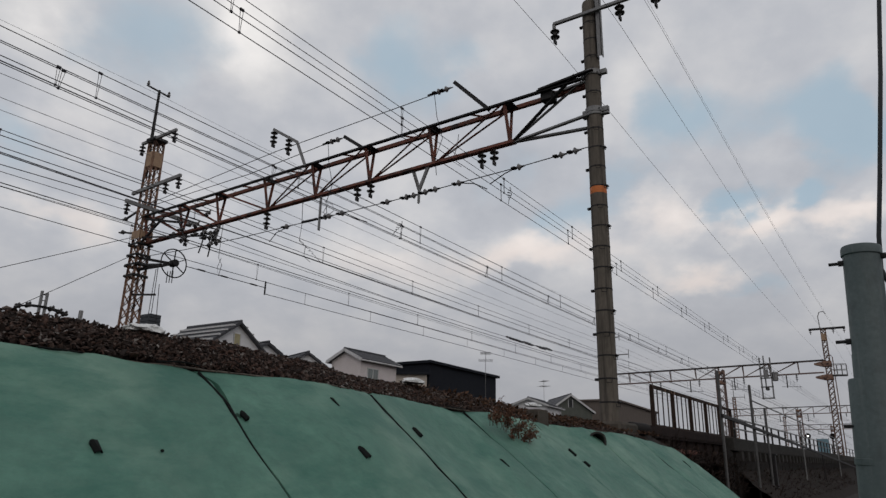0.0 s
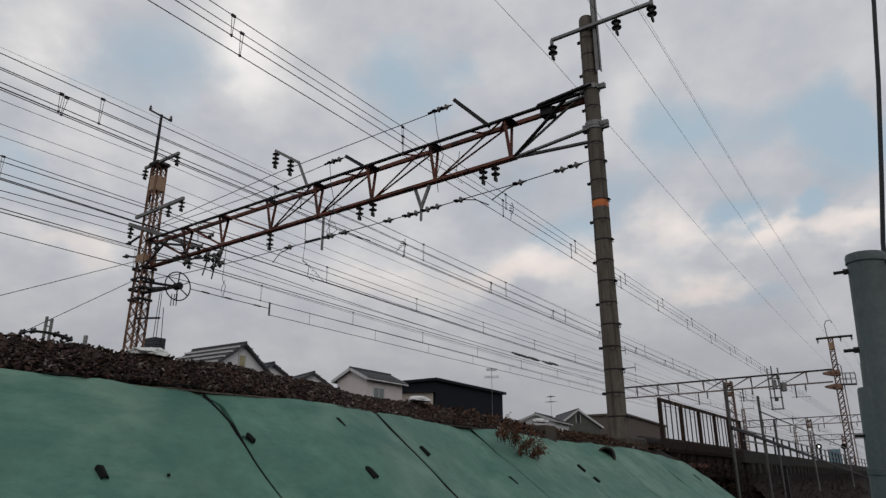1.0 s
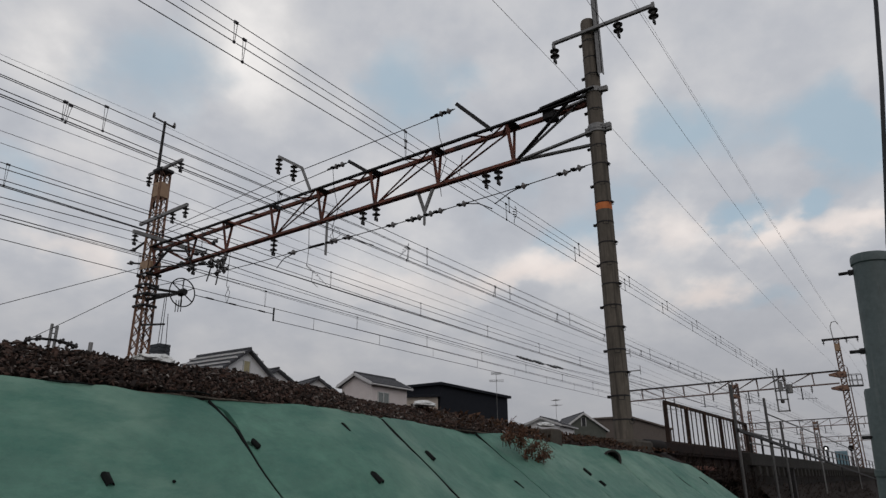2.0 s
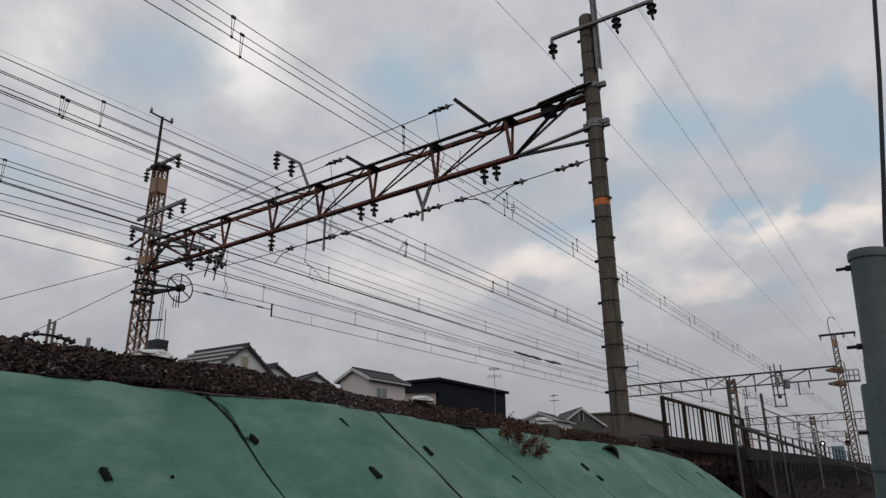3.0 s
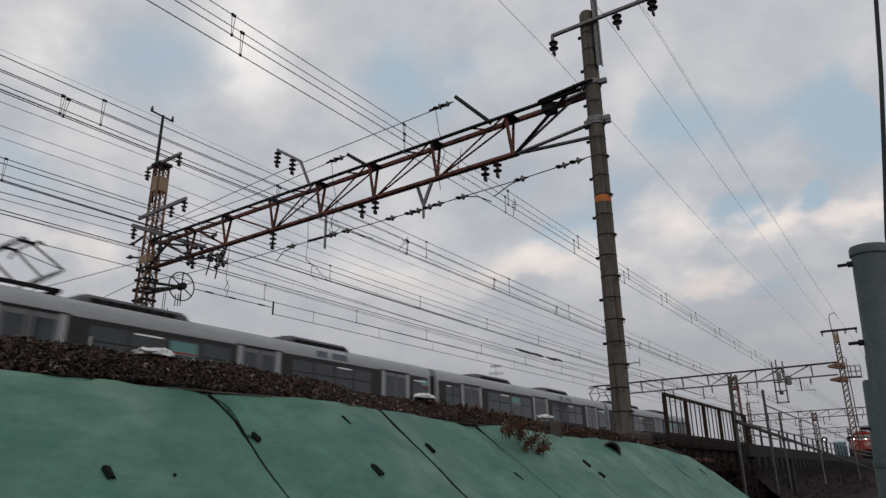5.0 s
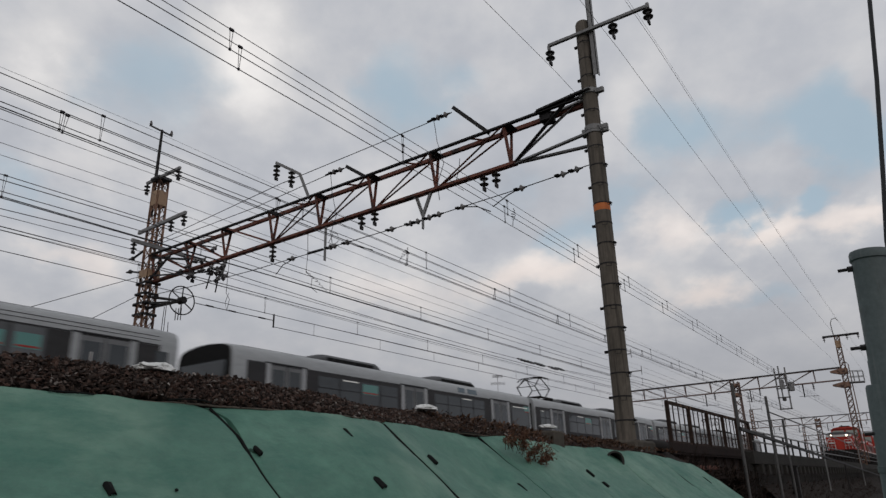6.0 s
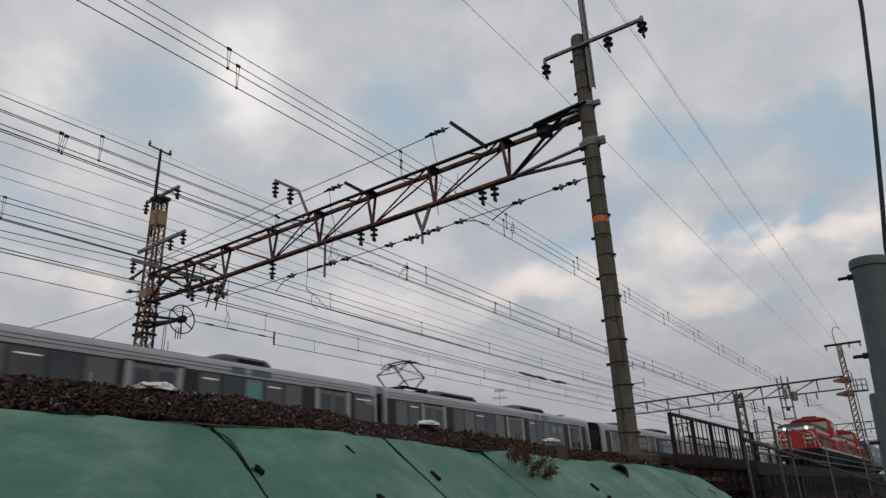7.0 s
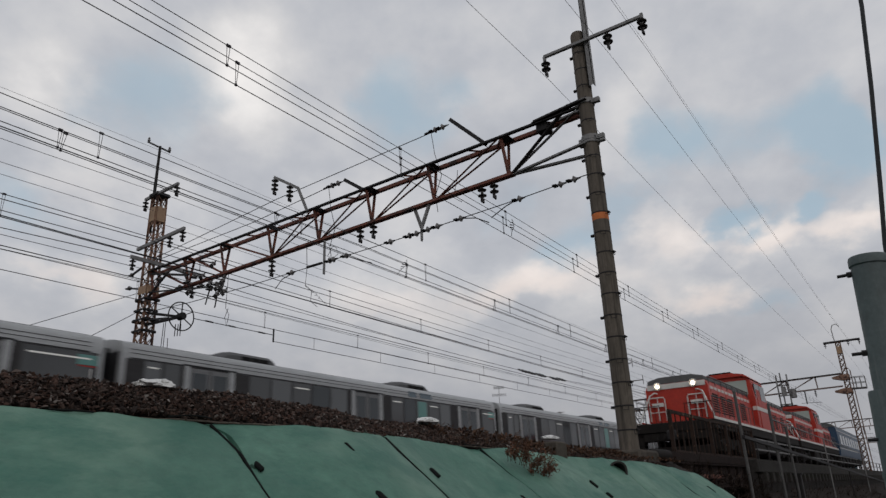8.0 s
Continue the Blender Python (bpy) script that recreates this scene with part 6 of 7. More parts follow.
            e.box((min(xx, xx + 0.012 * sg), -1.3, 1.2), (max(xx, xx + 0.012 * sg), 1.3, 3.2))
            part("end_wall", e, DARKLINE, root)
    if panto:
        px = -16.85
        b = Shape()
        b.box((px - 0.9, -0.8, 3.70), (px + 0.9, -0.7, 3.80))
        b.box((px - 0.9, 0.7, 3.70), (px + 0.9, 0.8, 3.80))
        b.box((px - 0.9, -0.8, 3.70), (px - 0.75, 0.8, 3.80))
        b.box((px + 0.75, -0.8, 3.70), (px + 0.9, 0.8, 3.80))
        for dx in (-0.8, 0.8):
            for y in (-0.7, 0.7):
                b.lathe([(0.06, 3.52), (0.09, 3.58), (0.05, 3.64), (0.09, 3.68), (0.05, 3.72)], (px + dx, y, 0), n=8)
        pg = part("pantograph_base", b, UNDER, root)
        f = Shape()
        for y in (-0.62, 0.62):
            for sx in (-1, 1):
                f.rod((px + sx * 0.25, y, 3.82), (px + sx * 0.95, y * 0.95, 4.38), 0.034)
                f.rod((px + sx * 0.95, y * 0.95, 4.38), (px + sx * 0.12, y * 0.75, 4.92), 0.03)
        for sx in (-1, 1):
            f.rod((px + sx * 0.95, -0.6, 4.38), (px + sx * 0.95, 0.6, 4.38), 0.02)
            f.rod((px + sx * 0.95, -0.59, 4.38), (px + sx * 0.12, 0.46, 4.92), 0.012)
        part("pantograph_frame", f, UNDER, pg)
        h = Shape()
        for sx in (-0.2, 0.2):
            h.path([(px + sx, -0.95, 4.80), (px + sx, -0.7, 4.97), (px + sx, 0, 5.0), (px + sx, 0.7, 4.97), (px + sx, 0.95, 4.80)], 0.03)
        h.box((px - 0.22, -0.5, 4.90), (px + 0.22, -0.44, 4.96))
        h.box((px - 0.22, 0.44, 4.90), (px + 0.22, 0.5, 4.96))
        part("collector_head", h, UNDER, pg)
    return root


CARS = []


def build_train():
    for tall in (False, True):
        lead = build_car(True, False, True, tall)
        mid = build_car(False, False, False, tall)
        tail = build_car(False, True, False, tall)
        third = copy_thing(mid, pose(0, 0, 0)) if tall else build_car(False, False, True, tall)
        CARS.extend([lead, mid, third, tail])


# ---- diesel locomotives ----
LOCOS = []


def build_loco():
    """A centre-cab diesel; x = 0 at the front buffer beam, the body towards +x, rail height at z = 0."""
    root = thing("diesel_locomotive", 0, 0, 0, "red centre-cab diesel locomotive with white trim and lit headlights", "locomotive", "locomotives")
    L = 17.3
    f = Shape()
    f.box((0.0, -1.42, 1.02), (L, 1.42, 1.36), 0.03)
    f.box((0.05, -1.2, 0.72), (0.22, 1.2, 1.05), 0.03)
    f.box((L - 0.22, -1.2, 0.72), (L - 0.05, 1.2, 1.05), 0.03)
    part("frame", f, UNDER, root)
    for y in (-1.43, 1.43):
        s = Shape()
        s.box((0.0, y - 0.012, 1.36), (L, y + 0.012, 1.45))
        part("sill_stripe", s, LOCOWHITE, root, "white stripe along the running board")
        s = Shape()
        s.box((0.8, min(y, y * 0.97), 1.452), (L - 0.8, max(y, y * 0.97), 1.50))
        part("board_edge", s, LOCORED, root)
    cab0, cab1 = 7.9, 10.5
    # hoods with chamfered top edges
    for a, b in ((0.9, cab0), (cab1, L - 0.9)):
        s = Shape()
        prof = [(-1.17, 1.45), (-1.17, 2.66), (-1.07, 2.86), (1.07, 2.86), (1.17, 2.66), (1.17, 1.45)]
        s.prism(prof, a, b)
        hood = part("hood", s, LOCORED, root)
        t = Shape()
        t.prism([(-1.09, 2.864), (-1.04, 3.02), (-0.6, 3.12), (0.6, 3.12), (1.04, 3.02), (1.09, 2.864)], a + 0.02, b)
        part("hood_roof", t, LOCOGREY, hood, "grey hood roof")
        end = a if a < 5 else b
        sg = -1 if a < 5 else 1
        e = Shape()
        lo, hi = sorted((end + sg * 0.004, end + sg * 0.03))
        e.box((lo, -1.09, 2.66), (hi, 1.09, 2.85), 0.008)
        part("front_band", e, LOCOWHITE, hood, "white band across the hood front")
        for y in (-0.67, 0.67):
            hs = Shape()
            hs.lathe([(0.14, 0), (0.15, 0.07), (0.12, 0.09), (0.11, 0.05)], (end + sg * 0.02, y, 2.78), (sg, 0, 0), 20)
            part("lamp_rim", hs, LOCOWHITE, hood)
            if a < 5:
                hl = Shape()
                hl.lathe([(0.075, 0), (0.07, 0.03), (0.04, 0.05)], (end + sg * 0.06, y, 2.78), (sg, 0, 0), 16)
                part("headlight", hl, HEADLIGHT, hood, "glowing headlight")
        # front ladder rails
        for y0 in (-0.7, 0.75):
            r = Shape()
            x = end + sg * 0.10
            r.path([(x, y0 - 0.30, 1.50), (x, y0 - 0.30, 2.30), (x, y0 - 0.26, 2.36), (x, y0 + 0.26, 2.36), (x, y0 + 0.30, 2.30), (x, y0 + 0.30, 1.50)], 0.022)
            r.path([(x, y0 - 0.02, 1.50), (x, y0 - 0.02, 2.36)], 0.016)
            r.path([(x, y0 - 0.30, 1.82), (x, y0 + 0.30, 1.82)], 0.016)
            r.box((x - 0.015, y0 - 0.24, 2.02), (x + 0.015, y0 + 0.20, 2.16), 0.006)
            part("hand_rail", r, LOCOWHITE, hood, "white tubular handrail")
        for side in (-1, 1):
            g = Shape()
            g.path([(end + sg * 0.04, side * 0.72, 2.52), (end + sg * 0.12, side * 0.80, 2.54), (end + sg * 0.14, side * 0.98, 2.45), (end + sg * 0.5, side * 1.38, 1.42)], 0.026)
            part("corner_rail", g, LOCOWHITE, hood, "slanting white grab rail")
            n = 6
            for i in range(n):
                w = (b - a - 0.4) / n
                d = Shape()
                x0 = a + 0.25 + w * i
                d.box((x0, side * 1.172 - 0.012, 1.55), (x0 + w - 0.08, side * 1.172 + 0.012, 2.5), 0.006)
                dr = part("hood_door", d, LOCORED, hood)
                if i in (0, 1, 2, 4):
                    g = Shape()
                    for k in range(8):
                        g.box((x0 + 0.1, side * 1.186 - 0.012, 1.7 + k * 0.09), (x0 + w - 0.18, side * 1.186 + 0.012, 1.745 + k * 0.09))
                    part("louvre", g, UNDER, dr)
            gb = Shape()
            for i in range(12):
                w = (b - a - 0.5) / 12
                gb.box((a + 0.25 + w * i, side * 1.172 - 0.014, 2.54), (a + 0.25 + w * i + w * 0.7, side * 1.172 + 0.006, 2.64))
            part("vent_strip", gb, LOCOWHITE, hood, "pale slotted vent strip")
            u = Shape()
            u.path([(a + 0.3, side * 1.14, 3.0), (b - 0.2, side * 1.14, 3.0)], 0.025)
            for i in range(8):
                x0 = a + 0.3 + (b - a - 0.6) * i / 7
                u.rod((x0, side * 1.14, 2.7), (x0, side * 1.14, 3.0), 0.016)
            part("top_rail", u, LOCOGREY, hood)
        st = Shape()
        st.lathe([(0.2, 3.0), (0.22, 3.02), (0.22, 3.2), (0.17, 3.22)], ((a + b) / 2 + 1.2 * (1 if a < 5 else -1), 0, 0), n=16)
        part("exhaust_stack", st, UNDER, hood)
        fan = Shape()
        fan.lathe([(0.62, 3.06), (0.66, 3.08), (0.66, 3.17), (0.58, 3.18)], (a + 1.7 if a < 5 else b - 1.7, 0, 0), n=24)
        part("fan_housing", fan, LOCOGREY, hood)
    # cab
    c = Shape()
    prof = [(-1.38, 1.45), (-1.40, 2.7), (-1.30, 3.62), (-1.05, 3.80), (1.05, 3.80), (1.30, 3.62), (1.40, 2.7), (1.38, 1.45)]
    c.prism(prof, cab0, cab1)
    cab = part("cab", c, LOCORED, root)
    r = Shape()
    r.prism([(-1.33, 3.66), (-1.10, 3.86), (-0.6, 3.96), (0.6, 3.96), (1.10, 3.86), (1.33, 3.66), (1.04, 3.78), (-1.04, 3.78)], cab0 - 0.15, cab1 + 0.15)
    part("cab_roof", r, LOCORED, cab)
    v = Shape()
    v.box((cab0 + 0.2, -0.5, 3.92), (cab0 + 0.9, 0.5, 4.08), 0.03)
    part("roof_vent", v, UNDER, cab)
    v = Shape()
    v.lathe([(0.05, 3.9), (0.06, 4.18), (0.09, 4.22), (0.05, 4.26)], (cab1 - 0.6, 0.4, 0), n=10)
    part("horn", v, UNDER, cab)
    for side in (-1, 1):
        for x0, x1 in ((cab0 + 0.25, cab0 + 1.25), (cab1 - 1.25, cab1 - 0.25)):
            w = Shape()
            w.box((x0, side * 1.372 - 0.025, 2.75), (x1, side * 1.372 + 0.025, 3.45), 0.01)
            part("side_window", w, GLASS, cab)
        st = Shape()
        st.box((cab0 + 0.02, side * 1.405 - 0.012, 2.25), (cab1 - 0.02, side * 1.405 + 0.012, 2.42))
        part("cab_stripe", st, LOCOWHITE, cab, "white stripe round the cab")
        d = Shape()
        d.box((8.35, side * 1.395 - 0.018, 1.5), (9.05, side * 1.395 + 0.018, 3.2), 0.01)
        part("cab_door", d, LOCORED, cab)
    for x, sg in ((cab0, -1), (cab1, 1)):
        for y0, y1 in ((-1.15, -0.1), (0.1, 1.15)):
            w = Shape()
            lo, hi = sorted((x + sg * 0.005, x + sg * 0.03))
            w.box((lo, y0, 2.95), (hi, y1, 3.6), 0.01)
            part("cab_window", w, CABGLASS, cab)
        for y in (-1.31, 1.31):
            w = Shape()
            lo, hi = sorted((x + sg * 0.005, x + sg * 0.02))
            w.box((lo, y - 0.08, 2.25), (hi, y + 0.08, 2.42))
            part("cab_stripe", w, LOCOWHITE, cab)
    # bogies, tanks, couplers, end rails
    for x in (3.0, 14.3):
        b = Shape()
        b.box((x - 1.7, -1.12, 0.42), (x + 1.7, -0.92, 0.82), 0.04)
        b.box((x - 1.7, 0.92, 0.42), (x + 1.7, 1.12, 0.82), 0.04)
        b.box((x - 0.3, -1.1, 0.5), (x + 0.3, 1.1, 0.9), 0.03)
        for dx in (-1.1, 1.1):
            for y in (-1.1, 1.1):
                b.box((x + dx - 0.2, y - 0.12, 0.3), (x + dx + 0.2, y + 0.12, 0.6), 0.03)
        bg = part("bogie", b, UNDER, root)
        for dx in (-1.1, 1.1):
            w = Shape()
            for y in (-0.56, 0.56):
                w.lathe([(0.43, -0.06), (0.43, 0.06), (0.39, 0.065)], (x + dx, y, 0.43), (0, 1, 0), 20)
            w.rod((x + dx, -0.85, 0.43), (x + dx, 0.85, 0.43), 0.08)
            part("wheelset", w, UNDER, bg)
    for y in (-1.0, 1.0):
        t = Shape()
        t.box((5.3, y - 0.38, 0.35), (8.3, y + 0.38, 1.02), 0.08)
        t.box((8.8, y - 0.38, 0.35), (12.0, y + 0.38, 1.02), 0.08)
        part("fuel_tank", t, UNDER, root)
    for x, sg in ((0.0, -1), (L, 1)):
        k = Shape()
        k.box((min(x, x + sg * 0.42), -0.12, 0.78), (max(x, x + sg * 0.42), 0.12, 1.0), 0.03)
        k.box((min(x + sg * 0.28, x + sg * 0.46), -0.18, 0.70), (max(x + sg * 0.28, x + sg * 0.46), 0.18, 1.06), 0.05)
        part("coupler", k, DARKSTEEL, root)
        for y in (-0.6, -0.35, 0.35, 0.6):
            h = Shape()
            h.path([(x + sg * 0.05, y, 0.95), (x + sg * 0.2, y, 0.8), (x + sg * 0.2, y, 0.5)], 0.028)
            part("brake_hose", h, UNDER, root)
        pl = Shape()
        pl.box((min(x + sg * 0.02, x + sg * 0.1), -1.2, 0.12), (max(x + sg * 0.02, x + sg * 0.1), 1.2, 0.5), 0.02)
        part("rail_guard", pl, UNDER, root)
        for y0, y1 in ((-1.4, -0.45), (0.45, 1.4)):
            e = Shape()
            xe = x - sg * 0.06
            e.path([(xe, y0, 1.36), (xe, y0, 1.98), (xe, y1, 1.98), (xe, y1, 1.36)], 0.02)
            for i in range(1, 5):
                yy = y0 + (y1 - y0) * i / 5
                e.rod((xe, yy, 1.36), (xe, yy, 1.98), 0.012)
            part("end_railing", e, UNDER, root)
        for y in (-1.32, 1.32):
            sp = Shape()
            for i in range(3):
                sp.box((min(x - sg * 0.1, x - sg * 0.5), y - 0.12, 0.3 + i * 0.3), (max(x - sg * 0.1, x - sg * 0.5), y + 0.12, 0.33 + i * 0.3))
            sp.box((min(x - sg * 0.1, x - sg * 0.13), y - 0.12, 0.28), (max(x - sg * 0.1, x - sg * 0.13), y + 0.12, 1.05))
            sp.box((min(x - sg * 0.47, x - sg * 0.5), y - 0.12, 0.28), (max(x - sg * 0.47, x - sg * 0.5), y + 0.12, 1.05))
            part("step", sp, UNDER, root)
    for y in (-1.38, 1.38):
        for flip in (False, True):
            e = Shape()
            e.path([(L - x if flip else x, y, z) for x, z in ((0.3, 2.15), (0.32, 2.2), (6.9, 2.2))], 0.018)
            for i in range(10):
                xx = 0.35 + i * 0.72
                xx = L - xx if flip else xx
                e.rod((xx, y, 1.45), (xx, y, 2.2), 0.014)
            part("side_railing", e, LOCOGREY, root)
    LOCOS.append(root)
    other = copy_thing(root, pose(18.0, 0, 0))
    other["label"] = "second red centre-cab diesel locomotive coupled behind"
    for o in other.children_recursive:
        if o.name.startswith("headlight"):
            o.data = o.data.copy()
            o.data.materials[0] = PANEGLASS
            o["label"] = "unlit headlight"
    LOCOS.append(other)


def build_coach():
    root = thing("blue_coach", 36.2, 0, 0, "dark blue railway coach with a pale grey roof behind the locomotives", "railway coach")
    half = [(1.40, 1.0), (1.44, 1.3), (1.44, 2.9), (1.36, 3.15), (1.1, 3.38), (0.6, 3.5), (0, 3.53)]
    loop = [(-y, z) for y, z in half] + [(y, z) for y, z in half[-2::-1]]
    s = Shape()
    s.prism(loop, 0.3, 19.5)
    part("body", s, BLUECOACH, root)
    r = Shape()
    r.prism([(y * 1.01, z + 0.012) for y, z in loop if z > 2.95], 0.2, 19.6)
    part("roof", r, LOCOGREY, root)
    for side in (-1, 1):
        for i in range(9):
            w = Shape()
            w.box((1.6 + i * 1.9, side * 1.44 - 0.015, 1.85), (2.8 + i * 1.9, side * 1.44 + 0.015, 2.6), 0.01)
            part("window", w, GLASS, root)
        for z in (1.55, 2.85):
            w = Shape()
            w.box((0.3, side * 1.44 - 0.01, z), (19.5, side * 1.44 + 0.01, z + 0.05))
            part("stripe", w, LOCOWHITE, root)
    u = Shape()
    u.box((0.4, -1.2, 0.55), (19.4, 1.2, 1.0), 0.04)
    part("underframe", u, UNDER, root)
    for x in (3.0, 16.8):
        b = Shape()
        b.box((x - 1.5, -1.05, 0.42), (x + 1.5, -0.9, 0.75), 0.03)
        b.box((x - 1.5, 0.9, 0.42), (x + 1.5, 1.05, 0.75), 0.03)
        bg = part("bogie", b, UNDER, root)
        for dx in (-1.0, 1.0):
            w = Shape()
            for y in (-0.56, 0.56):
                w.lathe([(0.43, -0.06), (0.43, 0.06), (0.39, 0.065)], (x + dx, y, 0.43), (0, 1, 0), 20)
            w.rod((x + dx, -0.8, 0.43), (x + dx, 0.8, 0.43), 0.08)
            part("wheelset", w, UNDER, bg)
    LOCOS.append(root)


# ---- houses behind the line ----
def house(x, y, rz, length, width, eave, apex, wall, roof, label, gable_vent=None, courses=6, windows=(), barge=None, stripes=False, vent=None):
    """A gabled house: local x runs along the ridge, the gable stands at local x = 0, the house lies towards +x."""
    root = thing("house", x, y, 0, label, "house", "houses behind the railway", rz=rz)
    w = width / 2
    s = Shape()
    s.prism([(-w, -0.1), (w, -0.1), (w, eave), (0, apex - 0.12), (-w, eave)], 0, length)
    wl = part("wall", s, wall, root)
    over = 0.28
    slope = (apex - eave) / w
    for side in (-1, 1):
        r = Shape()
        yo = side * (w + over)
        zo = eave - over * slope
        t = 0.14
        vs = [(-over, 0, apex), (length + over, 0, apex), (length + over, yo, zo), (-over, yo, zo)]
        vs += [(a, b, c - t) for a, b, c in vs]
        r.add(vs, [(0, 1, 2, 3), (4, 7, 6, 5), (0, 4, 5, 1), (1, 5, 6, 2), (2, 6, 7, 3), (3, 7, 4, 0)])
        rf = part("roof", r, roof, root)
        for k in range(courses):
            u0 = k / courses
            c = Shape()
            ya, za = yo * (u0 + 1 / courses), apex + (zo - apex) * (u0 + 1 / courses)
            yb, zb = yo * u0, apex + (zo - apex) * u0
            c.add([(-over, yb, zb + 0.012), (length + over, yb, zb + 0.012), (length + over, ya, za + 0.05), (-over, ya, za + 0.05),
                   (-over, ya, za - 0.0), (length + over, ya, za - 0.0)], [(0, 1, 2, 3), (3, 2, 5, 4)])
            part("tile_course", c, roof, rf)
            if stripes and k:
                st = Shape()
                st.bar((-over, yb, zb + 0.08), (length + over, yb, zb + 0.08), 0.13, 0.10)
                part("roof_batten", st, TRIM, rf)
        for xx in (-over - 0.02, length + over + 0.02):
            b = Shape()
            b.bar((xx, 0, apex - 0.07), (xx, yo, zo - 0.07), 0.04, 0.11 if barge else 0.20)
            part("barge_board", b, barge or TRIM, rf)
        g = Shape()
        g.rod((-over, yo + side * 0.05, zo - 0.1), (length + over, yo + side * 0.05, zo - 0.1), 0.055)
        part("gutter", g, TRIM, rf)
    rd = Shape()
    rd.rod((-over, 0, apex + 0.03), (length + over, 0, apex + 0.03), 0.09)
    part("ridge", rd, roof, root)
    if gable_vent:
        v = Shape()
        v.box((-0.04, -0.22, gable_vent - 0.42), (0.02, 0.22, gable_vent + 0.42), 0.01)
        vt = part("gable_window", v, vent or YELLOWPANE, root, "" if vent else "yellowish gable window")
        f = Shape()
        for a in (-0.25, 0.25):
            f.box((-0.06, a - 0.03, gable_vent - 0.46), (0.0, a + 0.03, gable_vent + 0.46))
        part("frame", f, TRIM, vt)
    for a, z in windows:
        g = Shape()
        g.box((a - 0.55, -w - 0.03, z - 0.5), (a + 0.55, -w + 0.02, z + 0.5), 0.01)
        wn = part("window", g, PANEGLASS, root)
        f = Shape()
        for e in (-0.58, 0.0, 0.58):
            f.box((a + e - 0.03, -w - 0.05, z - 0.53), (a + e + 0.03, -w + 0.0, z + 0.53))
        for e in (-0.53, 0.53):
            f.box((a - 0.6, -w - 0.05, z + e - 0.03), (a + 0.6, -w, z + e + 0.03))
        part("frame", f, TRIM, wn)
    return root


def block_house(x, y, rz, length, depth, top0, top1, wall, label, parapet=0.0):
    root = thing("flat_roof_building", x, y, 0, label, "building", rz=rz)
    s = Shape()
    s.add([(0, 0, -0.1), (length, 0, -0.1), (length, 0, top1), (0, 0, top0), (0, depth, -0.1), (length, depth, -0.1), (length, depth, top1), (0, depth, top0)],
          [(0, 1, 2, 3), (4, 7, 6, 5), (0, 4, 5, 1), (1, 5, 6, 2), (2, 6, 7, 3), (3, 7, 4, 0)])
    part("wall", s, wall, root)
    r = Shape()
    r.add([(-0.25, -0.3, top0), (length + 0.25, -0.3, top1), (length + 0.25, depth + 0.2, top1), (-0.25, depth + 0.2, top0),
           (-0.25, -0.3, top0 + 0.22), (length + 0.25, -0.3, top1 + 0.22), (length + 0.25, depth + 0.2, top1 + 0.22), (-0.25, depth + 0.2, top0 + 0.22)],
          [(3, 2, 1, 0), (4, 5, 6, 7), (0, 1, 5, 4), (1, 2, 6, 5), (2, 3, 7, 6), (3, 0, 4, 7)])
    part("roof", r, BLACKWALL if wall is not BROWNWALL else BROWNWALL, root)
    return root


def antenna(x, y, z, rz, scale=1.0, support=1.5):
    root = thing("tv_antenna", x, y, z, "thin metal television antenna on a rooftop mast", "antenna", "antennas", rz=rz)
    s = Shape()
    s.rod((0, 0, -support), (0, 0, 1.7 * scale), 0.02)
    part("mast", s, STEEL, root)
    for zz, n, wd in ((1.55, 7, 0.8), (1.0, 5, 1.1)):
        b = Shape()
        b.rod((-0.7 * scale, 0, zz * scale), (0.6 * scale, 0, zz * scale), 0.014)
        for i in range(n):
            xx = (-0.65 + 1.2 * i / (n - 1)) * scale
            b.rod((xx, -wd / 2 * scale, zz * scale), (xx, wd / 2 * scale, zz * scale), 0.010)
        part("elements", b, STEEL, root)
    return root


def build_twin_pole():
    """The head of a low twin pole behind the bank, with a bowed arm of pin insulators."""
    root = thing("twin_pole", 13.85, 29.5, 0, "twin grey pole head with bowed dark arm of pin insulators", "utility pole")
    for dx in (-0.1, 0.12):
        s = Shape()
        s.box((dx - 0.05, -0.05, 0), (dx + 0.05, 0.05, 7.95 if dx < 0 else 7.9), 0.01)
        part("post", s, STEEL, root)
    s = Shape()
    for z in (7.3, 7.55, 7.8):
        s.box((-0.1, -0.03, z - 0.02), (0.12, 0.03, z + 0.02))
    part("rungs", s, STEEL, root)
    for y in (-0.12, 0.12):
        s = Shape()
        s.path([(-1.0, y, 7.12), (-0.5, y, 7.26), (0.0, y, 7.28), (0.45, y, 7.26), (1.0, y, 7.14)], 0.035)
        part("arm", s, DARKSTEEL, root)
        for x, z in ((-0.95, 7.13), (-0.55, 7.25), (0.4, 7.26), (0.75, 7.2), (0.98, 7.14)):
            s = Shape()
            s.lathe([(0.03, -0.1), (0.07, -0.06), (0.09, 0.0), (0.05, 0.05), (0.07, 0.08), (0.02, 0.14)], (x, y, z), n=10)
            part("pin_insulator", s, PORCELAIN, root)


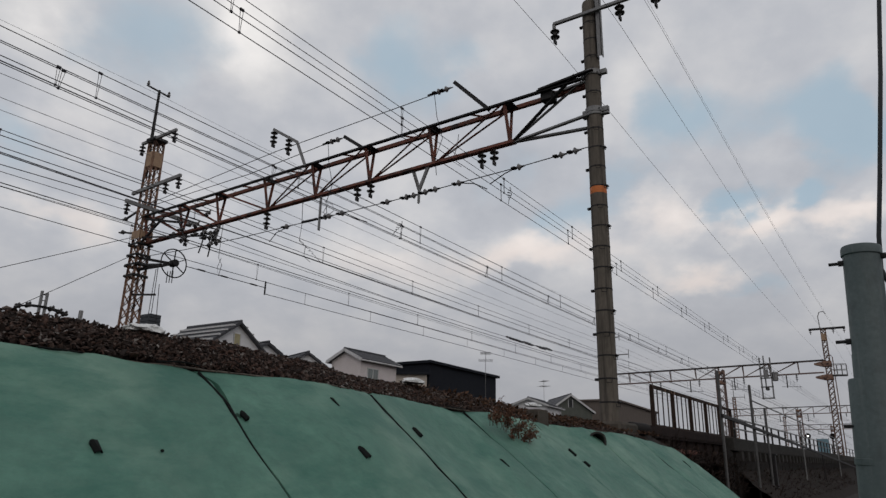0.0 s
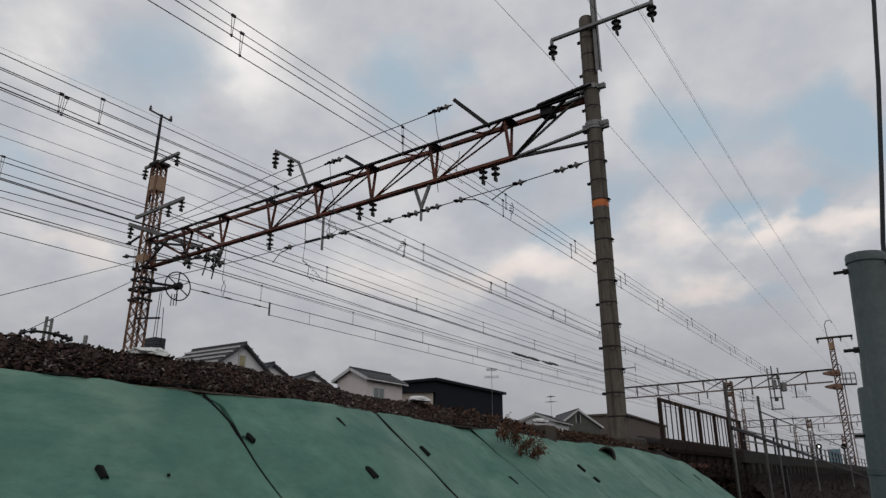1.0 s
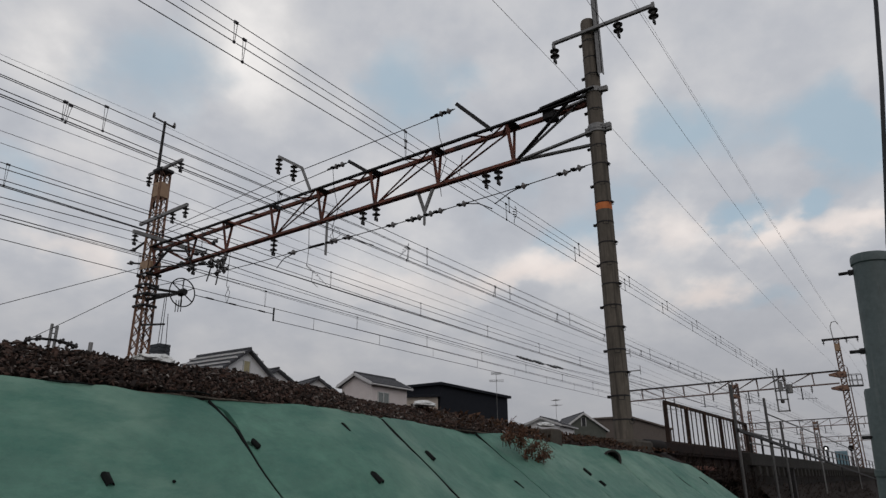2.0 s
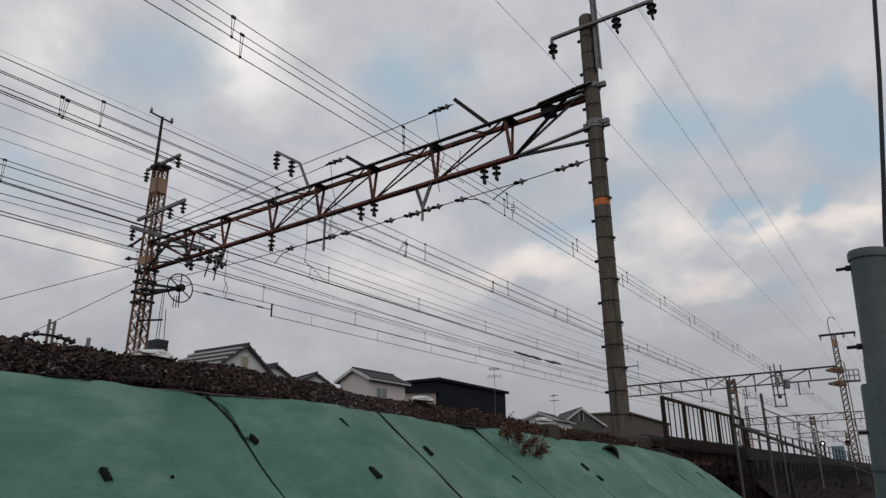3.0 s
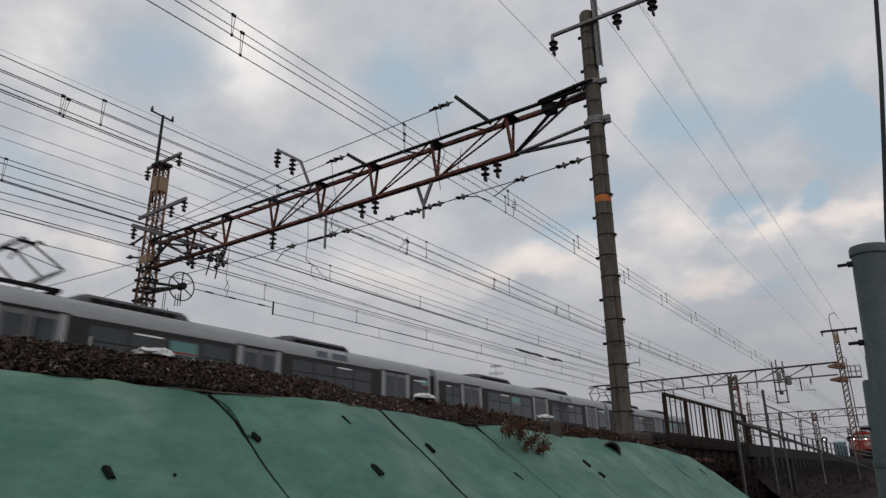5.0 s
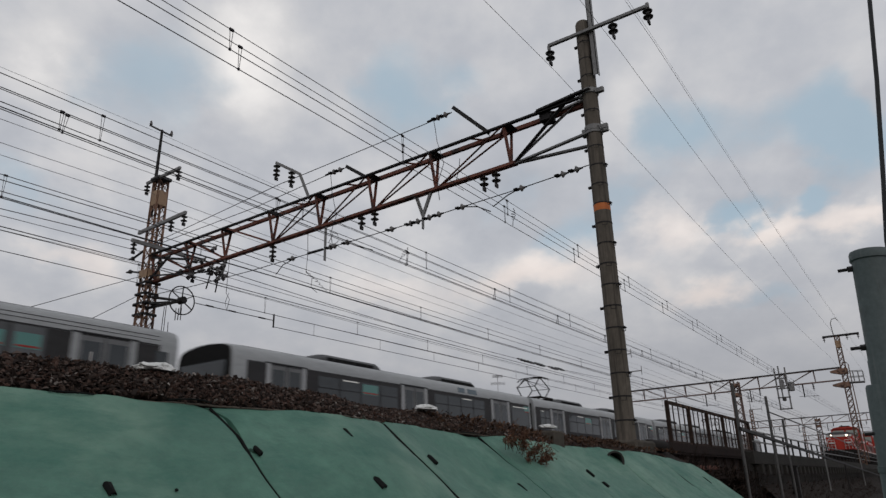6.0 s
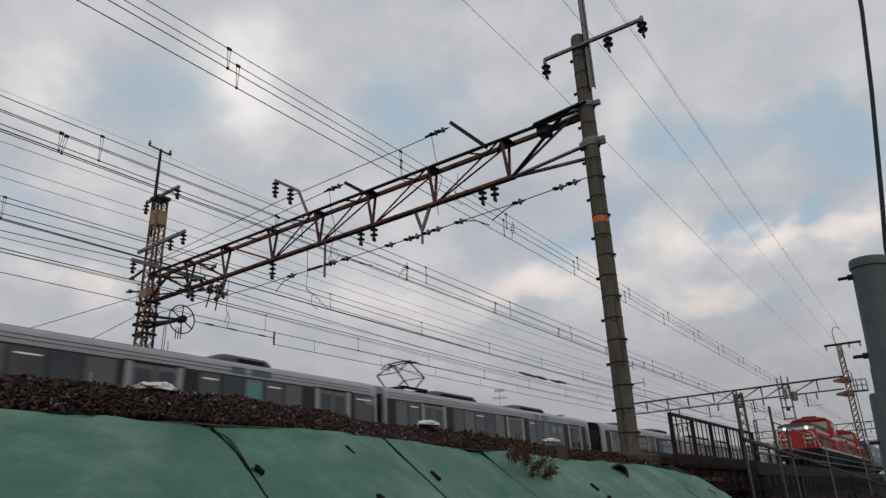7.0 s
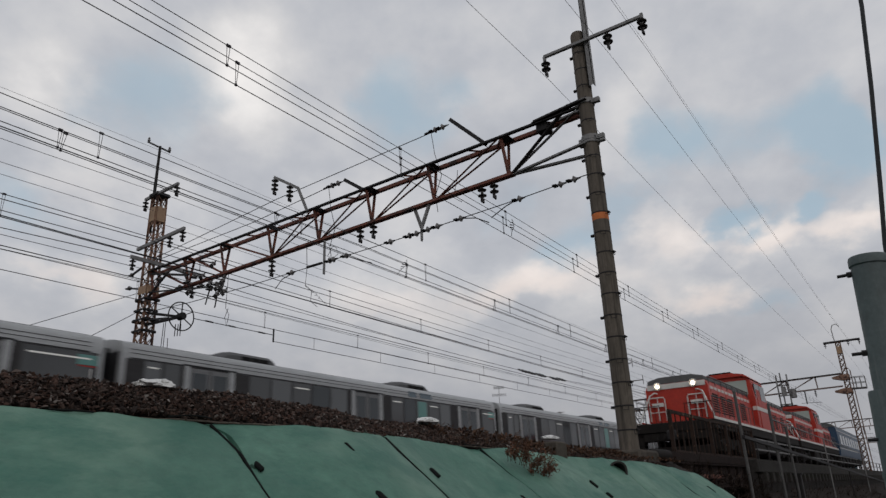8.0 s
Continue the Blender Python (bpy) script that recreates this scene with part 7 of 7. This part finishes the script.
def build_houses():
    house(26.95, 33.0, 92, 4.4, 6.6, 6.9, 9.2, WHITEWALL, TILE, "white gabled house with a dark ribbed roof", gable_vent=8.05, courses=7, barge=TILE, stripes=True)
    house(30.2, 34.0, 84, 5.0, 5.2, 7.1, 8.5, WHITEWALL, TILE, "small white gabled house with dark roof", courses=5, barge=TILE)
    house(35.95, 36.0, 70, 5.0, 4.6, 7.4, 8.75, WHITEWALL, TILE, "white house with a low dark roof", courses=5, barge=TILE)
    house(36.0, 32.2, 0, 4.0, 2.7, 8.1, 8.75, PINKWALL, TILE, "pinkish two-storey house with a dark gabled roof", courses=5, windows=((1.3, 6.9),))
    block_house(40.6, 32.0, 0, 5.0, 8, 7.45, 8.0, BEIGEWALL, "beige low building with a dark flat roof edge")
    block_house(45.9, 32.0, 0, 11.1, 9, 8.95, 8.85, BLACKWALL, "long black metal-clad building with a flat roof")
    house(61.9, 31.0, 8, 5.0, 3.6, 6.75, 7.4, WHITEWALL, TILE, "low pale house with a small gabled roof", courses=5)
    house(74.0, 31.8, 40, 9.0, 5.0, 7.0, 8.75, GREYWALL, TILE, "grey house with white barge boards and a dark roof", gable_vent=7.75, vent=DARKLINE, courses=6, windows=((2.0, 6.2), (5.0, 6.2)))
    block_house(86.5, 31.0, 0, 17.5, 9, 9.0, 8.4, BROWNWALL, "plain brown flat-roofed block behind the line")
    antenna(54.2, 31.5, 8.95, 30, 1.2, 8.95)
    antenna(69.6, 33.0, 8.3, 50, 1.0, 8.3)
    build_twin_pole()


SIGNALS = ((13.0, 5.75, True), (9.7, 5.71, False))
SHEET = (10.5, 12.1, 3.05, 5.4)


def build_far_signals():
    """Signal heads and pale sheeting beyond the walkway, far along the line."""
    for y, z, lit in SIGNALS:
        g = thing("railway_signal", 120, y, 0, "dark round railway signal head with a white lamp, far off", "signal", "far signals")
        a = Shape()
        a.rod((0, 0, 0), (0, 0, z), 0.07)
        part("post", a, DARKSTEEL, g)
        a = Shape()
        a.lathe([(0.3, 0.0), (0.42, 0.03), (0.42, 0.1), (0.3, 0.12)], (-0.05, 0, z), (-1, 0, 0), 18)
        part("head", a, UNDER, g)
        if lit:
            a = Shape()
            a.lathe([(0.13, 0.0), (0.12, 0.04), (0.05, 0.06)], (-0.18, 0, z), (-1, 0, 0), 12)
            part("lamp", a, SIGNALWHITE, g, "lit white lamp")
    b = thing("blue_sheeting", 122, SHEET[0], 0, "pale blue sheeting stretched between thin posts", "sheeting")
    y0, y1, z0, z1 = SHEET
    a = Shape()
    a.sheet([[(0.04 * math.sin(i * 1.7 + k), (y1 - y0) * i / 8, z0 + (z1 - z0) * k / 3) for k in range(4)] for i in range(9)])
    part("sheet", a, BLUESHEET, b)
    for i in range(3):
        a = Shape()
        a.rod((0.1, (y1 - y0) * i / 2, 0), (0.1, (y1 - y0) * i / 2, z1 + 0.1), 0.05)
        part("post", a, STEEL, b)


build_far_signals()
build_steel_pole()
build_bags()
build_block()
build_weed()
build_train()
build_loco()
build_coach()
build_houses()


# ---- what moves ----
def motions():
    for i, car in enumerate(CARS):
        rows = []
        for k in range(9):
            front = 35.5 + 29.0 * (k - 4)
            rows.append((float(k), pose(front - 20.0 * i - (1.8 if i > 3 else 0), TRACKS[3], RAIL)))
        walk(car, rows)
    hood = [(0.0, 253.0), (2.0, 195.0), (4.0, 137.0), (5.0, 108.0), (6.0, 79.3), (6.5, 65.2), (7.0, 52.1), (7.5, 39.0), (8.0, 26.2)]
    for i, unit in enumerate(LOCOS):
        walk(unit, [(t, pose(x - 0.9 + (0, 18.1, 36.2)[i], TRACKS[0], RAIL)) for t, x in hood])


motions()
